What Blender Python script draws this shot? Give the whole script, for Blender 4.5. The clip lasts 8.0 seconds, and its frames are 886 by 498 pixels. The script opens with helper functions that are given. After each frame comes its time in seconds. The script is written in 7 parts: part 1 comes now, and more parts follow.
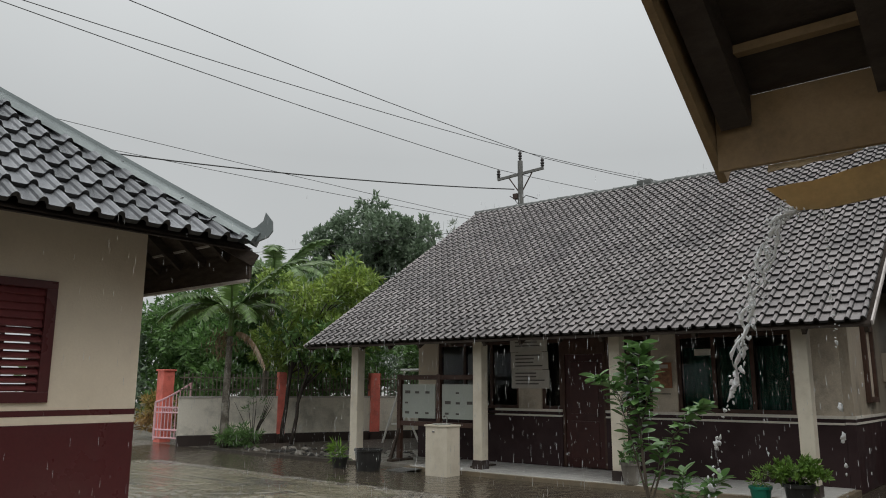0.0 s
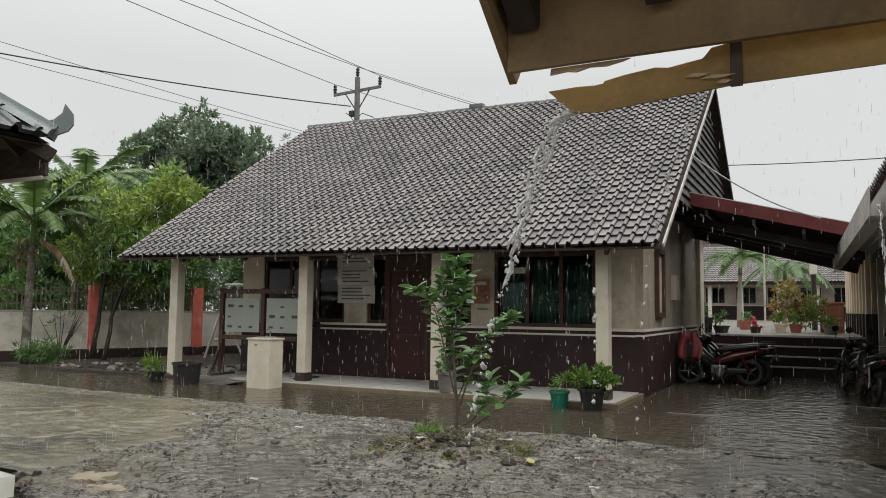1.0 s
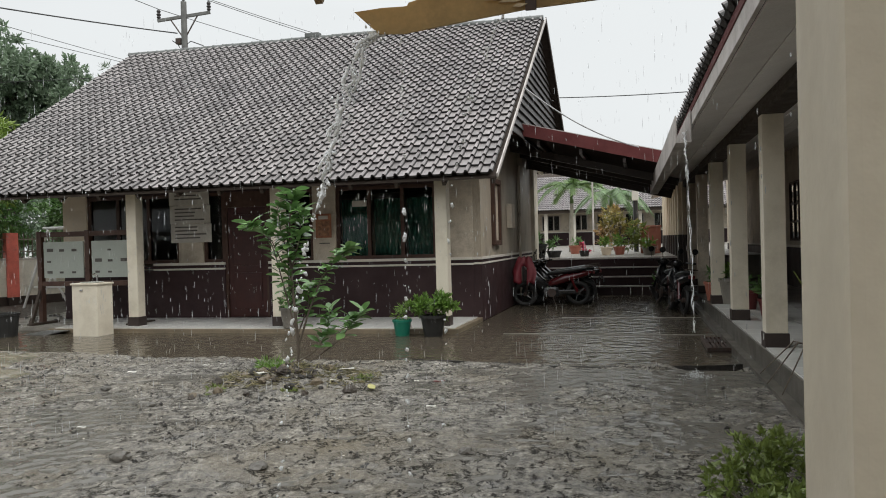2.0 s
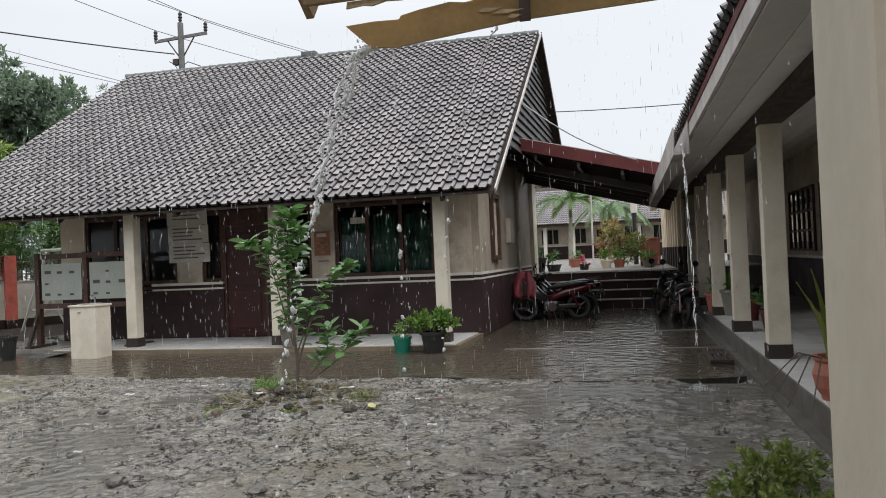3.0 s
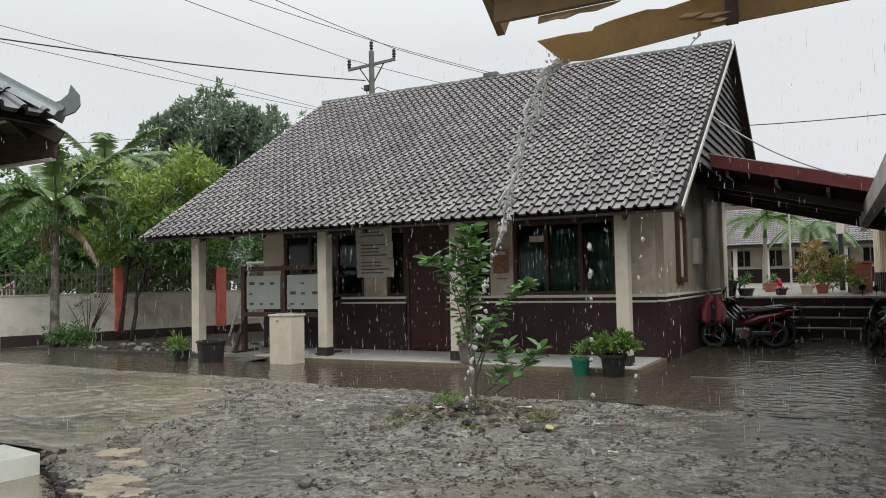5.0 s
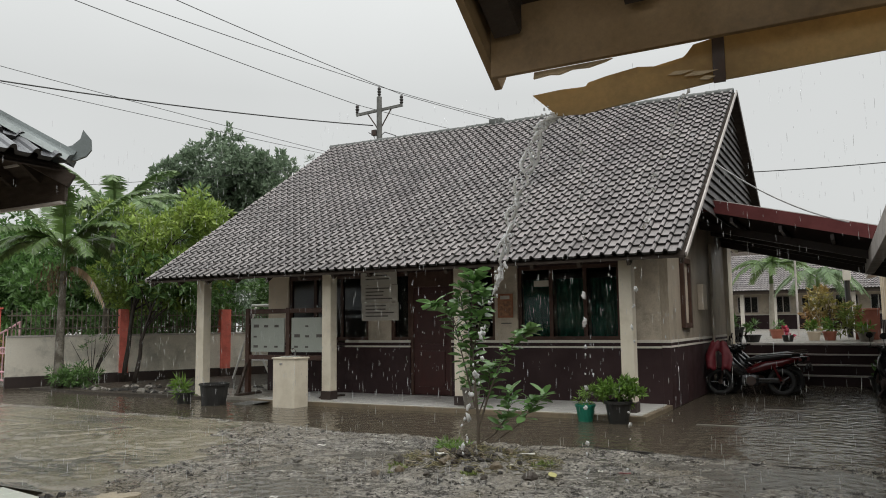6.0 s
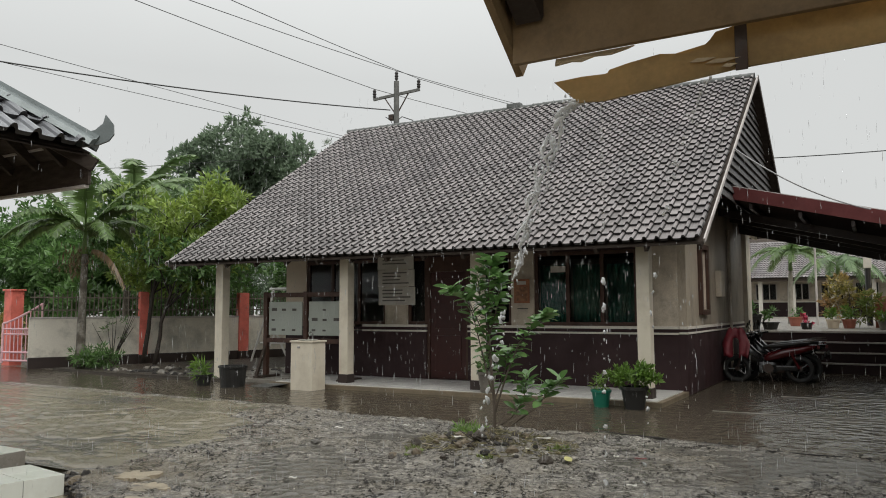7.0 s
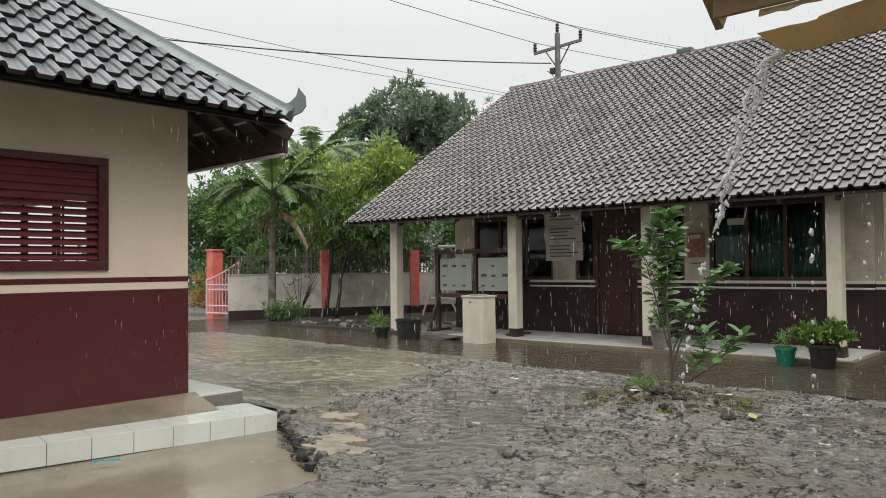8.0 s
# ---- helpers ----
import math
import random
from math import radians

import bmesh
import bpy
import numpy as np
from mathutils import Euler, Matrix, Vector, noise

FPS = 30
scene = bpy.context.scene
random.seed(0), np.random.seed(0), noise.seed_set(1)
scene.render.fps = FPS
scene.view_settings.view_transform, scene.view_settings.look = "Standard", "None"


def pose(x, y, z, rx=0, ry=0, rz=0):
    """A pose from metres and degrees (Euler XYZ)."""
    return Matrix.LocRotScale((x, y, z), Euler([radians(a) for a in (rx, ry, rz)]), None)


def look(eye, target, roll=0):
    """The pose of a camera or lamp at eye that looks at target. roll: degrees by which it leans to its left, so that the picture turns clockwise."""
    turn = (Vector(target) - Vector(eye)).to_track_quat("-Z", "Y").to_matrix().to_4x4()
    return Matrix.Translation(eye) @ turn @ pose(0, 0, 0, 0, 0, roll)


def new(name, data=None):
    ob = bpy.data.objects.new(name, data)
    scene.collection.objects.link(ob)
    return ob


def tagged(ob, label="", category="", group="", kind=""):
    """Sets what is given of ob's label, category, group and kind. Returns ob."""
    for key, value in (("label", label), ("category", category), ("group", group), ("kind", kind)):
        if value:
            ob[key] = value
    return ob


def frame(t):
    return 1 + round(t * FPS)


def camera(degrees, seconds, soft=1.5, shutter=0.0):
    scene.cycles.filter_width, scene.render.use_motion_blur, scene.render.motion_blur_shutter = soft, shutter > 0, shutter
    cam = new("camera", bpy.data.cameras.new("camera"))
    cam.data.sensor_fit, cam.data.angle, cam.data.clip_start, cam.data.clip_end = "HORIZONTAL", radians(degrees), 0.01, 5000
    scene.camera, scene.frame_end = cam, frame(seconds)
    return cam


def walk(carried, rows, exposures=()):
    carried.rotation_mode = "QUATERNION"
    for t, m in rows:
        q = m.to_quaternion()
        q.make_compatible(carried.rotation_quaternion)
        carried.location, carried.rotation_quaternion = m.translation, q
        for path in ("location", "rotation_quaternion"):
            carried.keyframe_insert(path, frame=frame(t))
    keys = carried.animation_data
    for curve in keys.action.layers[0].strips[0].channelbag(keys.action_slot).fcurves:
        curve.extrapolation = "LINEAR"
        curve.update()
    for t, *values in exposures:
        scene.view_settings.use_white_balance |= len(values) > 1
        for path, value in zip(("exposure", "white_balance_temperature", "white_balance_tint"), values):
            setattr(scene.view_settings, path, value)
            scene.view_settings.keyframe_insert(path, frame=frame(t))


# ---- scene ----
cam = camera(62.0, 8.0, 1.0)
PATH = [
    (0, (-0.33, 0.133, 1.631), (-1.585, 1.646, 1.998), 0.2),
    (0.5, (-0.28, 0.21, 1.583), (-1.287, 1.92, 1.834), 1.1),
    (1, (-0.204, 0.187, 1.524), (-1.103, 1.966, 1.683), 0.7),
    (1.5, (-0.117, 0.097, 1.45), (-0.924, 1.926, 1.418), -0.4),
    (2, (-0.09, 0.199, 1.482), (-0.608, 2.13, 1.462), -1.5),
    (2.2, (-0.089, 0.215, 1.486), (-0.592, 2.151, 1.468), -2.5),
    (3.3, (-0.105, 0.293, 1.484), (-0.638, 2.22, 1.528), -2.3),
    (3.5, (-0.13, 0.325, 1.502), (-0.766, 2.22, 1.56), -2.4),
    (4, (-0.158, 0.342, 1.5), (-0.941, 2.181, 1.58), -2.2),
    (4.5, (-0.156, 0.31, 1.487), (-1.055, 2.095, 1.569), -1.1),
    (5, (-0.146, 0.292, 1.486), (-1.102, 2.047, 1.573), -1.1),
    (5.2, (-0.136, 0.285, 1.49), (-1.093, 2.036, 1.617), -1.1),
    (6.5, (-0.09, 0.255, 1.497), (-1.066, 1.989, 1.704), -0.4),
    (7, (-0.097, 0.228, 1.495), (-1.102, 1.95, 1.659), -0.2),
    (7.5, (-0.111, 0.119, 1.5), (-1.175, 1.809, 1.607), -0.6),
    (8, (-0.111, 0.008, 1.485), (-1.468, 1.477, 1.534), -0.6),
]
EXPOSURES = [(0, -0.37, 6450, 10), (0.5, -0.1, 6600, 10), (1, 0.08, 6600, 10), (1.5, 0.3, 6500, 10), (2, 0.32, 6450, 10), (3.5, 0.4, 6200, 13), (4.5, 0.24, 6300, 13), (5.2, 0.17, 6450, 10), (6.5, -0.05, 6600, 10), (7.5, 0.14, 6600, 10), (8, 0.28, 6600, 10)]
walk(cam, [(t, look(e, a, r)) for t, e, a, r in PATH], EXPOSURES)

# ---- world: overcast rain sky, one wide dim sun ----
world = bpy.data.worlds.new("world")
scene.world = world
world.use_nodes = True
wn, wl = world.node_tree.nodes, world.node_tree.links
sky = wn.new("ShaderNodeTexSky")
sky.sky_type, sky.sun_disc = "NISHITA", False
sky.sun_elevation, sky.sun_rotation = radians(57), radians(117)
sky.air_density, sky.dust_density = 1.0, 4.0
grey = wn.new("ShaderNodeHueSaturation")
grey.inputs["Saturation"].default_value = 0.12
cloud = wn.new("ShaderNodeMix")
cloud.data_type = "RGBA"
cloud.inputs[0].default_value = 0.82
cloud.inputs["B"].default_value = (6.95, 7.2, 7.2, 1)
cover = wn.new("ShaderNodeTexNoise")
cover.inputs["Scale"].default_value, cover.inputs["Detail"].default_value = 1.6, 4
shade = wn.new("ShaderNodeMapRange")
shade.inputs["To Min"].default_value, shade.inputs["To Max"].default_value = 0.88, 1.1
tint = wn.new("ShaderNodeMix")
tint.data_type, tint.blend_type = "RGBA", "MULTIPLY"
tint.inputs[0].default_value = 1.0
wl.new(sky.outputs[0], grey.inputs["Color"])
wl.new(grey.outputs[0], cloud.inputs["A"])
wl.new(cover.outputs["Fac"], shade.inputs["Value"])
wl.new(cloud.outputs["Result"], tint.inputs["A"])
wl.new(shade.outputs[0], tint.inputs["B"])
# an overcast sky is brightest overhead
where = wn.new("ShaderNodeTexCoord")
split = wn.new("ShaderNodeSeparateXYZ")
rise = wn.new("ShaderNodeMapRange")
rise.inputs["From Min"].default_value, rise.inputs["From Max"].default_value = 0.3, 1.0
rise.inputs["To Min"].default_value, rise.inputs["To Max"].default_value = 1.0, 2.3
vault = wn.new("ShaderNodeMix")
vault.data_type, vault.blend_type = "RGBA", "MULTIPLY"
vault.inputs[0].default_value = 1.0
wl.new(where.outputs["Generated"], split.inputs[0])
wl.new(split.outputs["Z"], rise.inputs["Value"])
wl.new(tint.outputs["Result"], vault.inputs["A"])
wl.new(rise.outputs[0], vault.inputs["B"])
wl.new(vault.outputs["Result"], wn["Background"].inputs["Color"])
wn["Background"].inputs["Strength"].default_value = 0.105
sun = new("sun", bpy.data.lights.new("sun", "SUN"))
sun.data.energy, sun.data.angle, sun.data.color = 0.95, radians(40), (1.0, 0.97, 0.93)
sun.matrix_world = look((0, 0, 30), (-8, 4, 16.2))


# ---- materials ----
def material(name, a, b=None, rough=0.6, scale=4.0, fine=60.0, bump=0.15, depth=0.01, metal=0.0, vary=0.0, island=0.0,
             rough2=None, stain=None, stain_scale=1.2, stain_amount=0.5, stretch=(1, 1, 1), trans=0.0, coat=0.0, grain=0.2):
    """Two-scale procedural surface: broad mottling from a to b, fine grain in bump and gloss, stains of a shape of their own."""
    m = bpy.data.materials.new(name)
    m.use_nodes = True
    n, l = m.node_tree.nodes, m.node_tree.links
    p = n["Principled BSDF"]
    geo = n.new("ShaderNodeNewGeometry")
    mp = n.new("ShaderNodeMapping")
    mp.inputs["Scale"].default_value = stretch
    l.new(geo.outputs["Position"], mp.inputs["Vector"])

    def noisy(s, d=5.0, r=0.6):
        t = n.new("ShaderNodeTexNoise")
        t.inputs["Scale"].default_value, t.inputs["Detail"].default_value, t.inputs["Roughness"].default_value = s, d, r
        l.new(mp.outputs[0], t.inputs["Vector"])
        return t.outputs["Fac"]

    def ramp(src, lo, hi):
        r = n.new("ShaderNodeMapRange")
        r.inputs["From Min"].default_value, r.inputs["From Max"].default_value = lo, hi
        l.new(src, r.inputs["Value"])
        return r.outputs[0]

    def mix(fac, c1, c2, how="MIX"):
        x = n.new("ShaderNodeMix")
        x.data_type, x.blend_type = "RGBA", how
        for key, v in ((0, fac), ("A", c1), ("B", c2)):
            if isinstance(v, (int, float)):
                x.inputs[key].default_value = v
            elif isinstance(v, tuple):
                x.inputs[key].default_value = (*v, 1)
            else:
                l.new(v, x.inputs[key])
        return x.outputs["Result"]

    b = b or tuple(c * 0.7 for c in a)
    big, small = noisy(scale), noisy(fine, 3.0)
    col = mix(ramp(big, 0.32, 0.68), a, b)
    col = mix(grain, col, mix(ramp(small, 0.3, 0.7), tuple(c * 0.6 for c in a), tuple(min(1, c * 1.35) for c in a)))
    if stain:
        f = n.new("ShaderNodeMath")
        f.operation = "MULTIPLY"
        f.inputs[1].default_value = stain_amount
        l.new(ramp(noisy(stain_scale, 8.0, 0.7), 0.48, 0.66), f.inputs[0])
        col = mix(f.outputs[0], col, stain)
    if vary or island:
        src = n.new("ShaderNodeObjectInfo").outputs["Random"] if vary else geo.outputs["Random Per Island"]
        w = vary or island
        r = n.new("ShaderNodeMapRange")
        r.inputs["To Min"].default_value, r.inputs["To Max"].default_value = 1 - w, 1 + w
        l.new(src, r.inputs["Value"])
        col = mix(1.0, col, r.outputs[0], "MULTIPLY")
    l.new(col, p.inputs["Base Color"])
    rr = n.new("ShaderNodeMapRange")
    hi = rough2 if rough2 is not None else min(1, rough * 1.35)
    rr.inputs["From Min"].default_value, rr.inputs["From Max"].default_value = 0.35, 0.65
    rr.inputs["To Min"].default_value, rr.inputs["To Max"].default_value = rough, hi
    l.new(big, rr.inputs["Value"])
    l.new(rr.outputs[0], p.inputs["Roughness"])
    p.inputs["Metallic"].default_value = metal
    p.inputs["Coat Weight"].default_value = coat
    p.inputs["Coat Roughness"].default_value = 0.15
    if trans:
        p.inputs["Subsurface Weight"].default_value = 0.0
        tr = n.new("ShaderNodeBsdfTranslucent")
        l.new(col, tr.inputs["Color"])
        ms = n.new("ShaderNodeMixShader")
        ms.inputs[0].default_value = trans
        l.new(p.outputs[0], ms.inputs[1])
        l.new(tr.outputs[0], ms.inputs[2])
        l.new(ms.outputs[0], n["Material Output"].inputs["Surface"])
    if bump:
        add = n.new("ShaderNodeMath")
        l.new(small, add.inputs[0])
        l.new(big, add.inputs[1])
        bp = n.new("ShaderNodeBump")
        bp.inputs["Strength"].default_value, bp.inputs["Distance"].default_value = bump, depth
        l.new(add.outputs[0], bp.inputs["Height"])
        l.new(bp.outputs[0], p.inputs["Normal"])
    return m


def water_material(name, col, rough, ripple, strength, clear=0.0, depth=0.01):
    m = bpy.data.materials.new(name)
    m.use_nodes = True
    n, l = m.node_tree.nodes, m.node_tree.links
    p = n["Principled BSDF"]
    p.inputs["Base Color"].default_value = (*col, 1)
    p.inputs["Roughness"].default_value = rough
    p.inputs["IOR"].default_value = 1.33
    p.inputs["Transmission Weight"].default_value = clear
    geo = n.new("ShaderNodeNewGeometry")
    t = n.new("ShaderNodeTexNoise")
    t.inputs["Scale"].default_value, t.inputs["Detail"].default_value = ripple, 3
    v = n.new("ShaderNodeTexVoronoi")
    v.inputs["Scale"].default_value = ripple * 0.7
    add = n.new("ShaderNodeMath")
    for tex in (t, v):
        l.new(geo.outputs["Position"], tex.inputs["Vector"])
    l.new(t.outputs["Fac"], add.inputs[0])
    l.new(v.outputs["Distance"], add.inputs[1])
    bp = n.new("ShaderNodeBump")
    bp.inputs["Strength"].default_value, bp.inputs["Distance"].default_value = strength, depth
    l.new(add.outputs[0], bp.inputs["Height"])
    l.new(bp.outputs[0], p.inputs["Normal"])
    return m


def glass_material(name, col=(0.6, 0.66, 0.66)):
    m = bpy.data.materials.new(name)
    m.use_nodes = True
    p = m.node_tree.nodes["Principled BSDF"]
    p.inputs["Base Color"].default_value = (*col, 1)
    p.inputs["Roughness"].default_value = 0.03
    p.inputs["Transmission Weight"].default_value = 1.0
    p.inputs["IOR"].default_value = 1.25
    return m


def asphalt_material(name):
    """Wet worn asphalt: dark binder, paler stones, muddy film, and facets that catch the sky; some sky glint is painted
    into the tones.
    """
    m = bpy.data.materials.new(name)
    m.use_nodes = True
    n, l = m.node_tree.nodes, m.node_tree.links
    p = n["Principled BSDF"]
    geo = n.new("ShaderNodeNewGeometry")

    def tex(kind, s, d=6.0):
        t = n.new(kind)
        t.inputs["Scale"].default_value = s
        if kind == "ShaderNodeTexNoise":
            t.inputs["Detail"].default_value, t.inputs["Roughness"].default_value = d, 0.65
        l.new(geo.outputs["Position"], t.inputs["Vector"])
        return t

    def ramp(src, stops):
        r = n.new("ShaderNodeValToRGB")
        while len(r.color_ramp.elements) < len(stops):
            r.color_ramp.elements.new(0.5)
        for e, (pos, c) in zip(r.color_ramp.elements, stops):
            e.position, e.color = pos, (*c, 1)
        l.new(src, r.inputs["Fac"])
        return r.outputs["Color"]

    def mix(fac, a, b):
        x = n.new("ShaderNodeMix")
        x.data_type = "RGBA"
        l.new(fac, x.inputs[0])
        l.new(a, x.inputs["A"])
        l.new(b, x.inputs["B"])
        return x.outputs["Result"]

    def math_node(op, a, b, c=None):
        x = n.new("ShaderNodeMath")
        x.operation = op
        for k, v in enumerate((a, b, c)):
            if v is None:
                continue
            if isinstance(v, (int, float)):
                x.inputs[k].default_value = v
            else:
                l.new(v, x.inputs[k])
        return x.outputs[0]

    broad, mid, chip, fine = (tex("ShaderNodeTexNoise", s, d).outputs["Fac"] for s, d in ((0.7, 5.0), (3.1, 10.0), (19.0, 8.0), (95.0, 4.0)))
    stones = tex("ShaderNodeTexVoronoi", 30.0)
    # pale and near-black ramp ends also paint sky glints and shaded pits
    binder = ramp(chip, ((0.4, (0.022, 0.02, 0.018)), (0.47, (0.225, 0.21, 0.187)), (0.6, (0.5, 0.465, 0.4))))
    pebble = ramp(fine, ((0.3, (0.16, 0.15, 0.13)), (0.7, (0.42, 0.39, 0.33))))
    mud = ramp(fine, ((0.3, (0.15, 0.126, 0.09)), (0.7, (0.34, 0.29, 0.21))))
    gate1 = ramp(stones.outputs["Color"], ((0.84, (0, 0, 0)), (0.88, (1, 1, 1))))
    gate2 = ramp(broad, ((0.46, (0, 0, 0)), (0.68, (0.85, 0.85, 0.85))))
    worn = ramp(mid, ((0.4, (0.026, 0.024, 0.022)), (0.46, (0.22, 0.208, 0.19)), (0.58, (0.4, 0.372, 0.322))))
    half = ramp(fine, ((0.2, (0.35, 0.35, 0.35)), (0.8, (0.6, 0.6, 0.6))))
    seam = tex("ShaderNodeTexNoise", 2.1, 10.0).outputs["Fac"]
    cracks = ramp(seam, ((0.486, (0, 0, 0)), (0.496, (1, 1, 1)), (0.502, (1, 1, 1)), (0.511, (0, 0, 0))))
    dark = n.new("ShaderNodeRGB")
    dark.outputs[0].default_value = (0.016, 0.014, 0.012, 1)
    l.new(mix(cracks, mix(gate2, mix(gate1, mix(half, binder, worn), pebble), mud), dark.outputs[0]), p.inputs["Base Color"])
    # rain fills the hollows to one level: flat and glossy there, rough where stones stand out
    relief = math_node("MULTIPLY_ADD", chip, 0.45, math_node("MULTIPLY", mid, 0.55))
    wet = n.new("ShaderNodeMapRange")
    wet.inputs["From Min"].default_value, wet.inputs["From Max"].default_value = 0.47, 0.6
    wet.inputs["To Min"].default_value, wet.inputs["To Max"].default_value = 0.04, 0.3
    l.new(relief, wet.inputs["Value"])
    l.new(wet.outputs[0], p.inputs["Roughness"])
    level = math_node("MAXIMUM", relief, 0.465)
    height = math_node("MULTIPLY_ADD", cracks, -0.12, math_node("MULTIPLY_ADD", fine, 0.13, level))
    b = n.new("ShaderNodeBump")
    b.inputs["Strength"].default_value, b.inputs["Distance"].default_value = 1.0, 0.15
    l.new(height, b.inputs["Height"])
    l.new(b.outputs[0], p.inputs["Normal"])
    return m


TILE = material("weathered_concrete_tile", (0.32, 0.293, 0.287), (0.2, 0.182, 0.178), rough=0.4, scale=2.5, fine=90, bump=0.25, vary=0.22, stain=(0.09, 0.085, 0.09), stain_scale=0.9, stain_amount=0.45)
TILE_ISLE = material("weathered_concrete_tile_field", (0.32, 0.293, 0.287), (0.2, 0.182, 0.178), rough=0.4, scale=2.5, fine=90, bump=0.25, island=0.22, stain=(0.09, 0.085, 0.09), stain_scale=0.9, stain_amount=0.45)
TILE_DARK = material("dark_glazed_tile", (0.25, 0.26, 0.275), (0.15, 0.155, 0.165), rough=0.2, scale=3, fine=90, bump=0.2, vary=0.3)
TILE_DARK_ISLE = material("dark_glazed_tile_field", (0.25, 0.26, 0.275), (0.15, 0.155, 0.165), rough=0.2, scale=3, fine=90, bump=0.2, island=0.3)
# near-black lip colour paints the shadow gaps at the tile laps
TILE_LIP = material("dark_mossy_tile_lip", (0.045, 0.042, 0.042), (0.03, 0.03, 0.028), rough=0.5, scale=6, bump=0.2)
RIDGE = material("mossy_ridge_mortar", (0.16, 0.165, 0.16), (0.09, 0.1, 0.09), rough=0.55, scale=5, bump=0.4)
METAL_CAP = material("grey_sheet_metal", (0.2, 0.23, 0.23), (0.14, 0.16, 0.16), rough=0.3, metal=0.35, scale=3, bump=0.06)
PLASTER = material("cream_plaster", (0.8, 0.69, 0.54), (0.74, 0.63, 0.49), rough=0.5, scale=1.6, fine=45, bump=0.12, stain=(0.56, 0.47, 0.36), stain_scale=1.0, stain_amount=0.35, grain=0.06)
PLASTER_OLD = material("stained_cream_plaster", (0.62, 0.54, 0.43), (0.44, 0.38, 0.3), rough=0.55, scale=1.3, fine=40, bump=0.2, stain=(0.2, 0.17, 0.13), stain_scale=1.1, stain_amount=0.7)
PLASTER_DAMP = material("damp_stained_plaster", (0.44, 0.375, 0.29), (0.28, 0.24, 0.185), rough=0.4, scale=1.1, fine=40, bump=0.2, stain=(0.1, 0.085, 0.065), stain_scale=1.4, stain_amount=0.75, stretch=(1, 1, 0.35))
POST = material("cream_painted_post", (0.72, 0.66, 0.54), (0.66, 0.6, 0.48), grain=0.06, rough=0.45, scale=2.2, fine=50, bump=0.12, stain=(0.4, 0.34, 0.26), stain_scale=2.2, stain_amount=0.25)
MAROON = material("maroon_gloss_paint", (0.095, 0.024, 0.025), (0.075, 0.019, 0.02), rough=0.22, rough2=0.4, scale=1.2, fine=40, bump=0.06, stain=(0.1, 0.045, 0.04), stain_scale=1.6, stain_amount=0.35)
# brighter copy of the maroon: the light on the slats is in the colour
SLAT_RED = material("faded_red_slat_paint", (0.2, 0.055, 0.055), (0.15, 0.04, 0.042), rough=0.3, scale=3, bump=0.08)
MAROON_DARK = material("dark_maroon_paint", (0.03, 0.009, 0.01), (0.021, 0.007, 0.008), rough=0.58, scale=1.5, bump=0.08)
STRIPE = material("pale_stripe_paint", (0.7, 0.66, 0.58), (0.6, 0.55, 0.48), rough=0.5, scale=5, bump=0.08)
WHITE_PIPE = material("white_pipe_enamel", (0.85, 0.85, 0.82), (0.78, 0.77, 0.73), rough=0.4, scale=6, bump=0.05)
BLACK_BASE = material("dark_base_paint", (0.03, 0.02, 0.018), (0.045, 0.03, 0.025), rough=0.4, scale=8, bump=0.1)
WOOD_DARK = material("dark_weathered_wood", (0.05, 0.035, 0.024), (0.03, 0.02, 0.014), rough=0.65, scale=6, fine=70, bump=0.3, stretch=(1, 1, 4))
WOOD_TAN = material("tan_painted_board", (0.3, 0.2, 0.1), (0.22, 0.145, 0.07), rough=0.55, scale=4, fine=60, bump=0.15, stain=(0.06, 0.045, 0.03), stain_scale=2.5, stain_amount=0.5)
GUTTER = material("yellowed_gutter_board", (0.62, 0.45, 0.2), (0.55, 0.38, 0.17), rough=0.45, scale=3, fine=50, bump=0.1, stain=(0.22, 0.15, 0.07), stain_scale=3.2, stain_amount=0.4, trans=0.45)
SPLINTER = material("broken_board_core", (0.68, 0.56, 0.38), (0.4, 0.3, 0.18), rough=0.7, scale=9, bump=0.4)
FASCIA = material("grey_white_fascia", (0.58, 0.54, 0.51), (0.46, 0.42, 0.39), rough=0.5, scale=3, bump=0.1, stain=(0.2, 0.18, 0.16), stain_scale=2, stain_amount=0.5)
SOFFIT = material("grey_soffit_plank", (0.82, 0.77, 0.73), (0.72, 0.67, 0.63), rough=0.6, scale=2.5, bump=0.1, vary=0.12)
RED = material("dull_red_paint", (0.13, 0.02, 0.019), (0.085, 0.015, 0.014), rough=0.6, scale=3, bump=0.08, stain=(0.1, 0.03, 0.03), stain_scale=2, stain_amount=0.4)
ORANGE = material("orange_red_pillar_paint", (0.86, 0.21, 0.16), (0.74, 0.17, 0.13), rough=0.45, scale=3, bump=0.1, stain=(0.3, 0.08, 0.05), stain_scale=3, stain_amount=0.35)
PINK = material("faded_pink_enamel", (0.85, 0.47, 0.52), (0.78, 0.54, 0.57), rough=0.4, scale=5, bump=0.05)
CONCRETE = material("wet_concrete", (0.25, 0.23, 0.2), (0.17, 0.155, 0.13), rough=0.25, rough2=0.55, scale=2.2, fine=50, bump=0.3, stain=(0.09, 0.08, 0.065), stain_scale=1.6, stain_amount=0.5)
CONCRETE_TAN = material("tan_mortar_plinth", (0.24, 0.19, 0.125), (0.14, 0.113, 0.075), rough=0.45, scale=2.6, fine=60, bump=0.35, stain=(0.1, 0.085, 0.06), stain_scale=2, stain_amount=0.5)
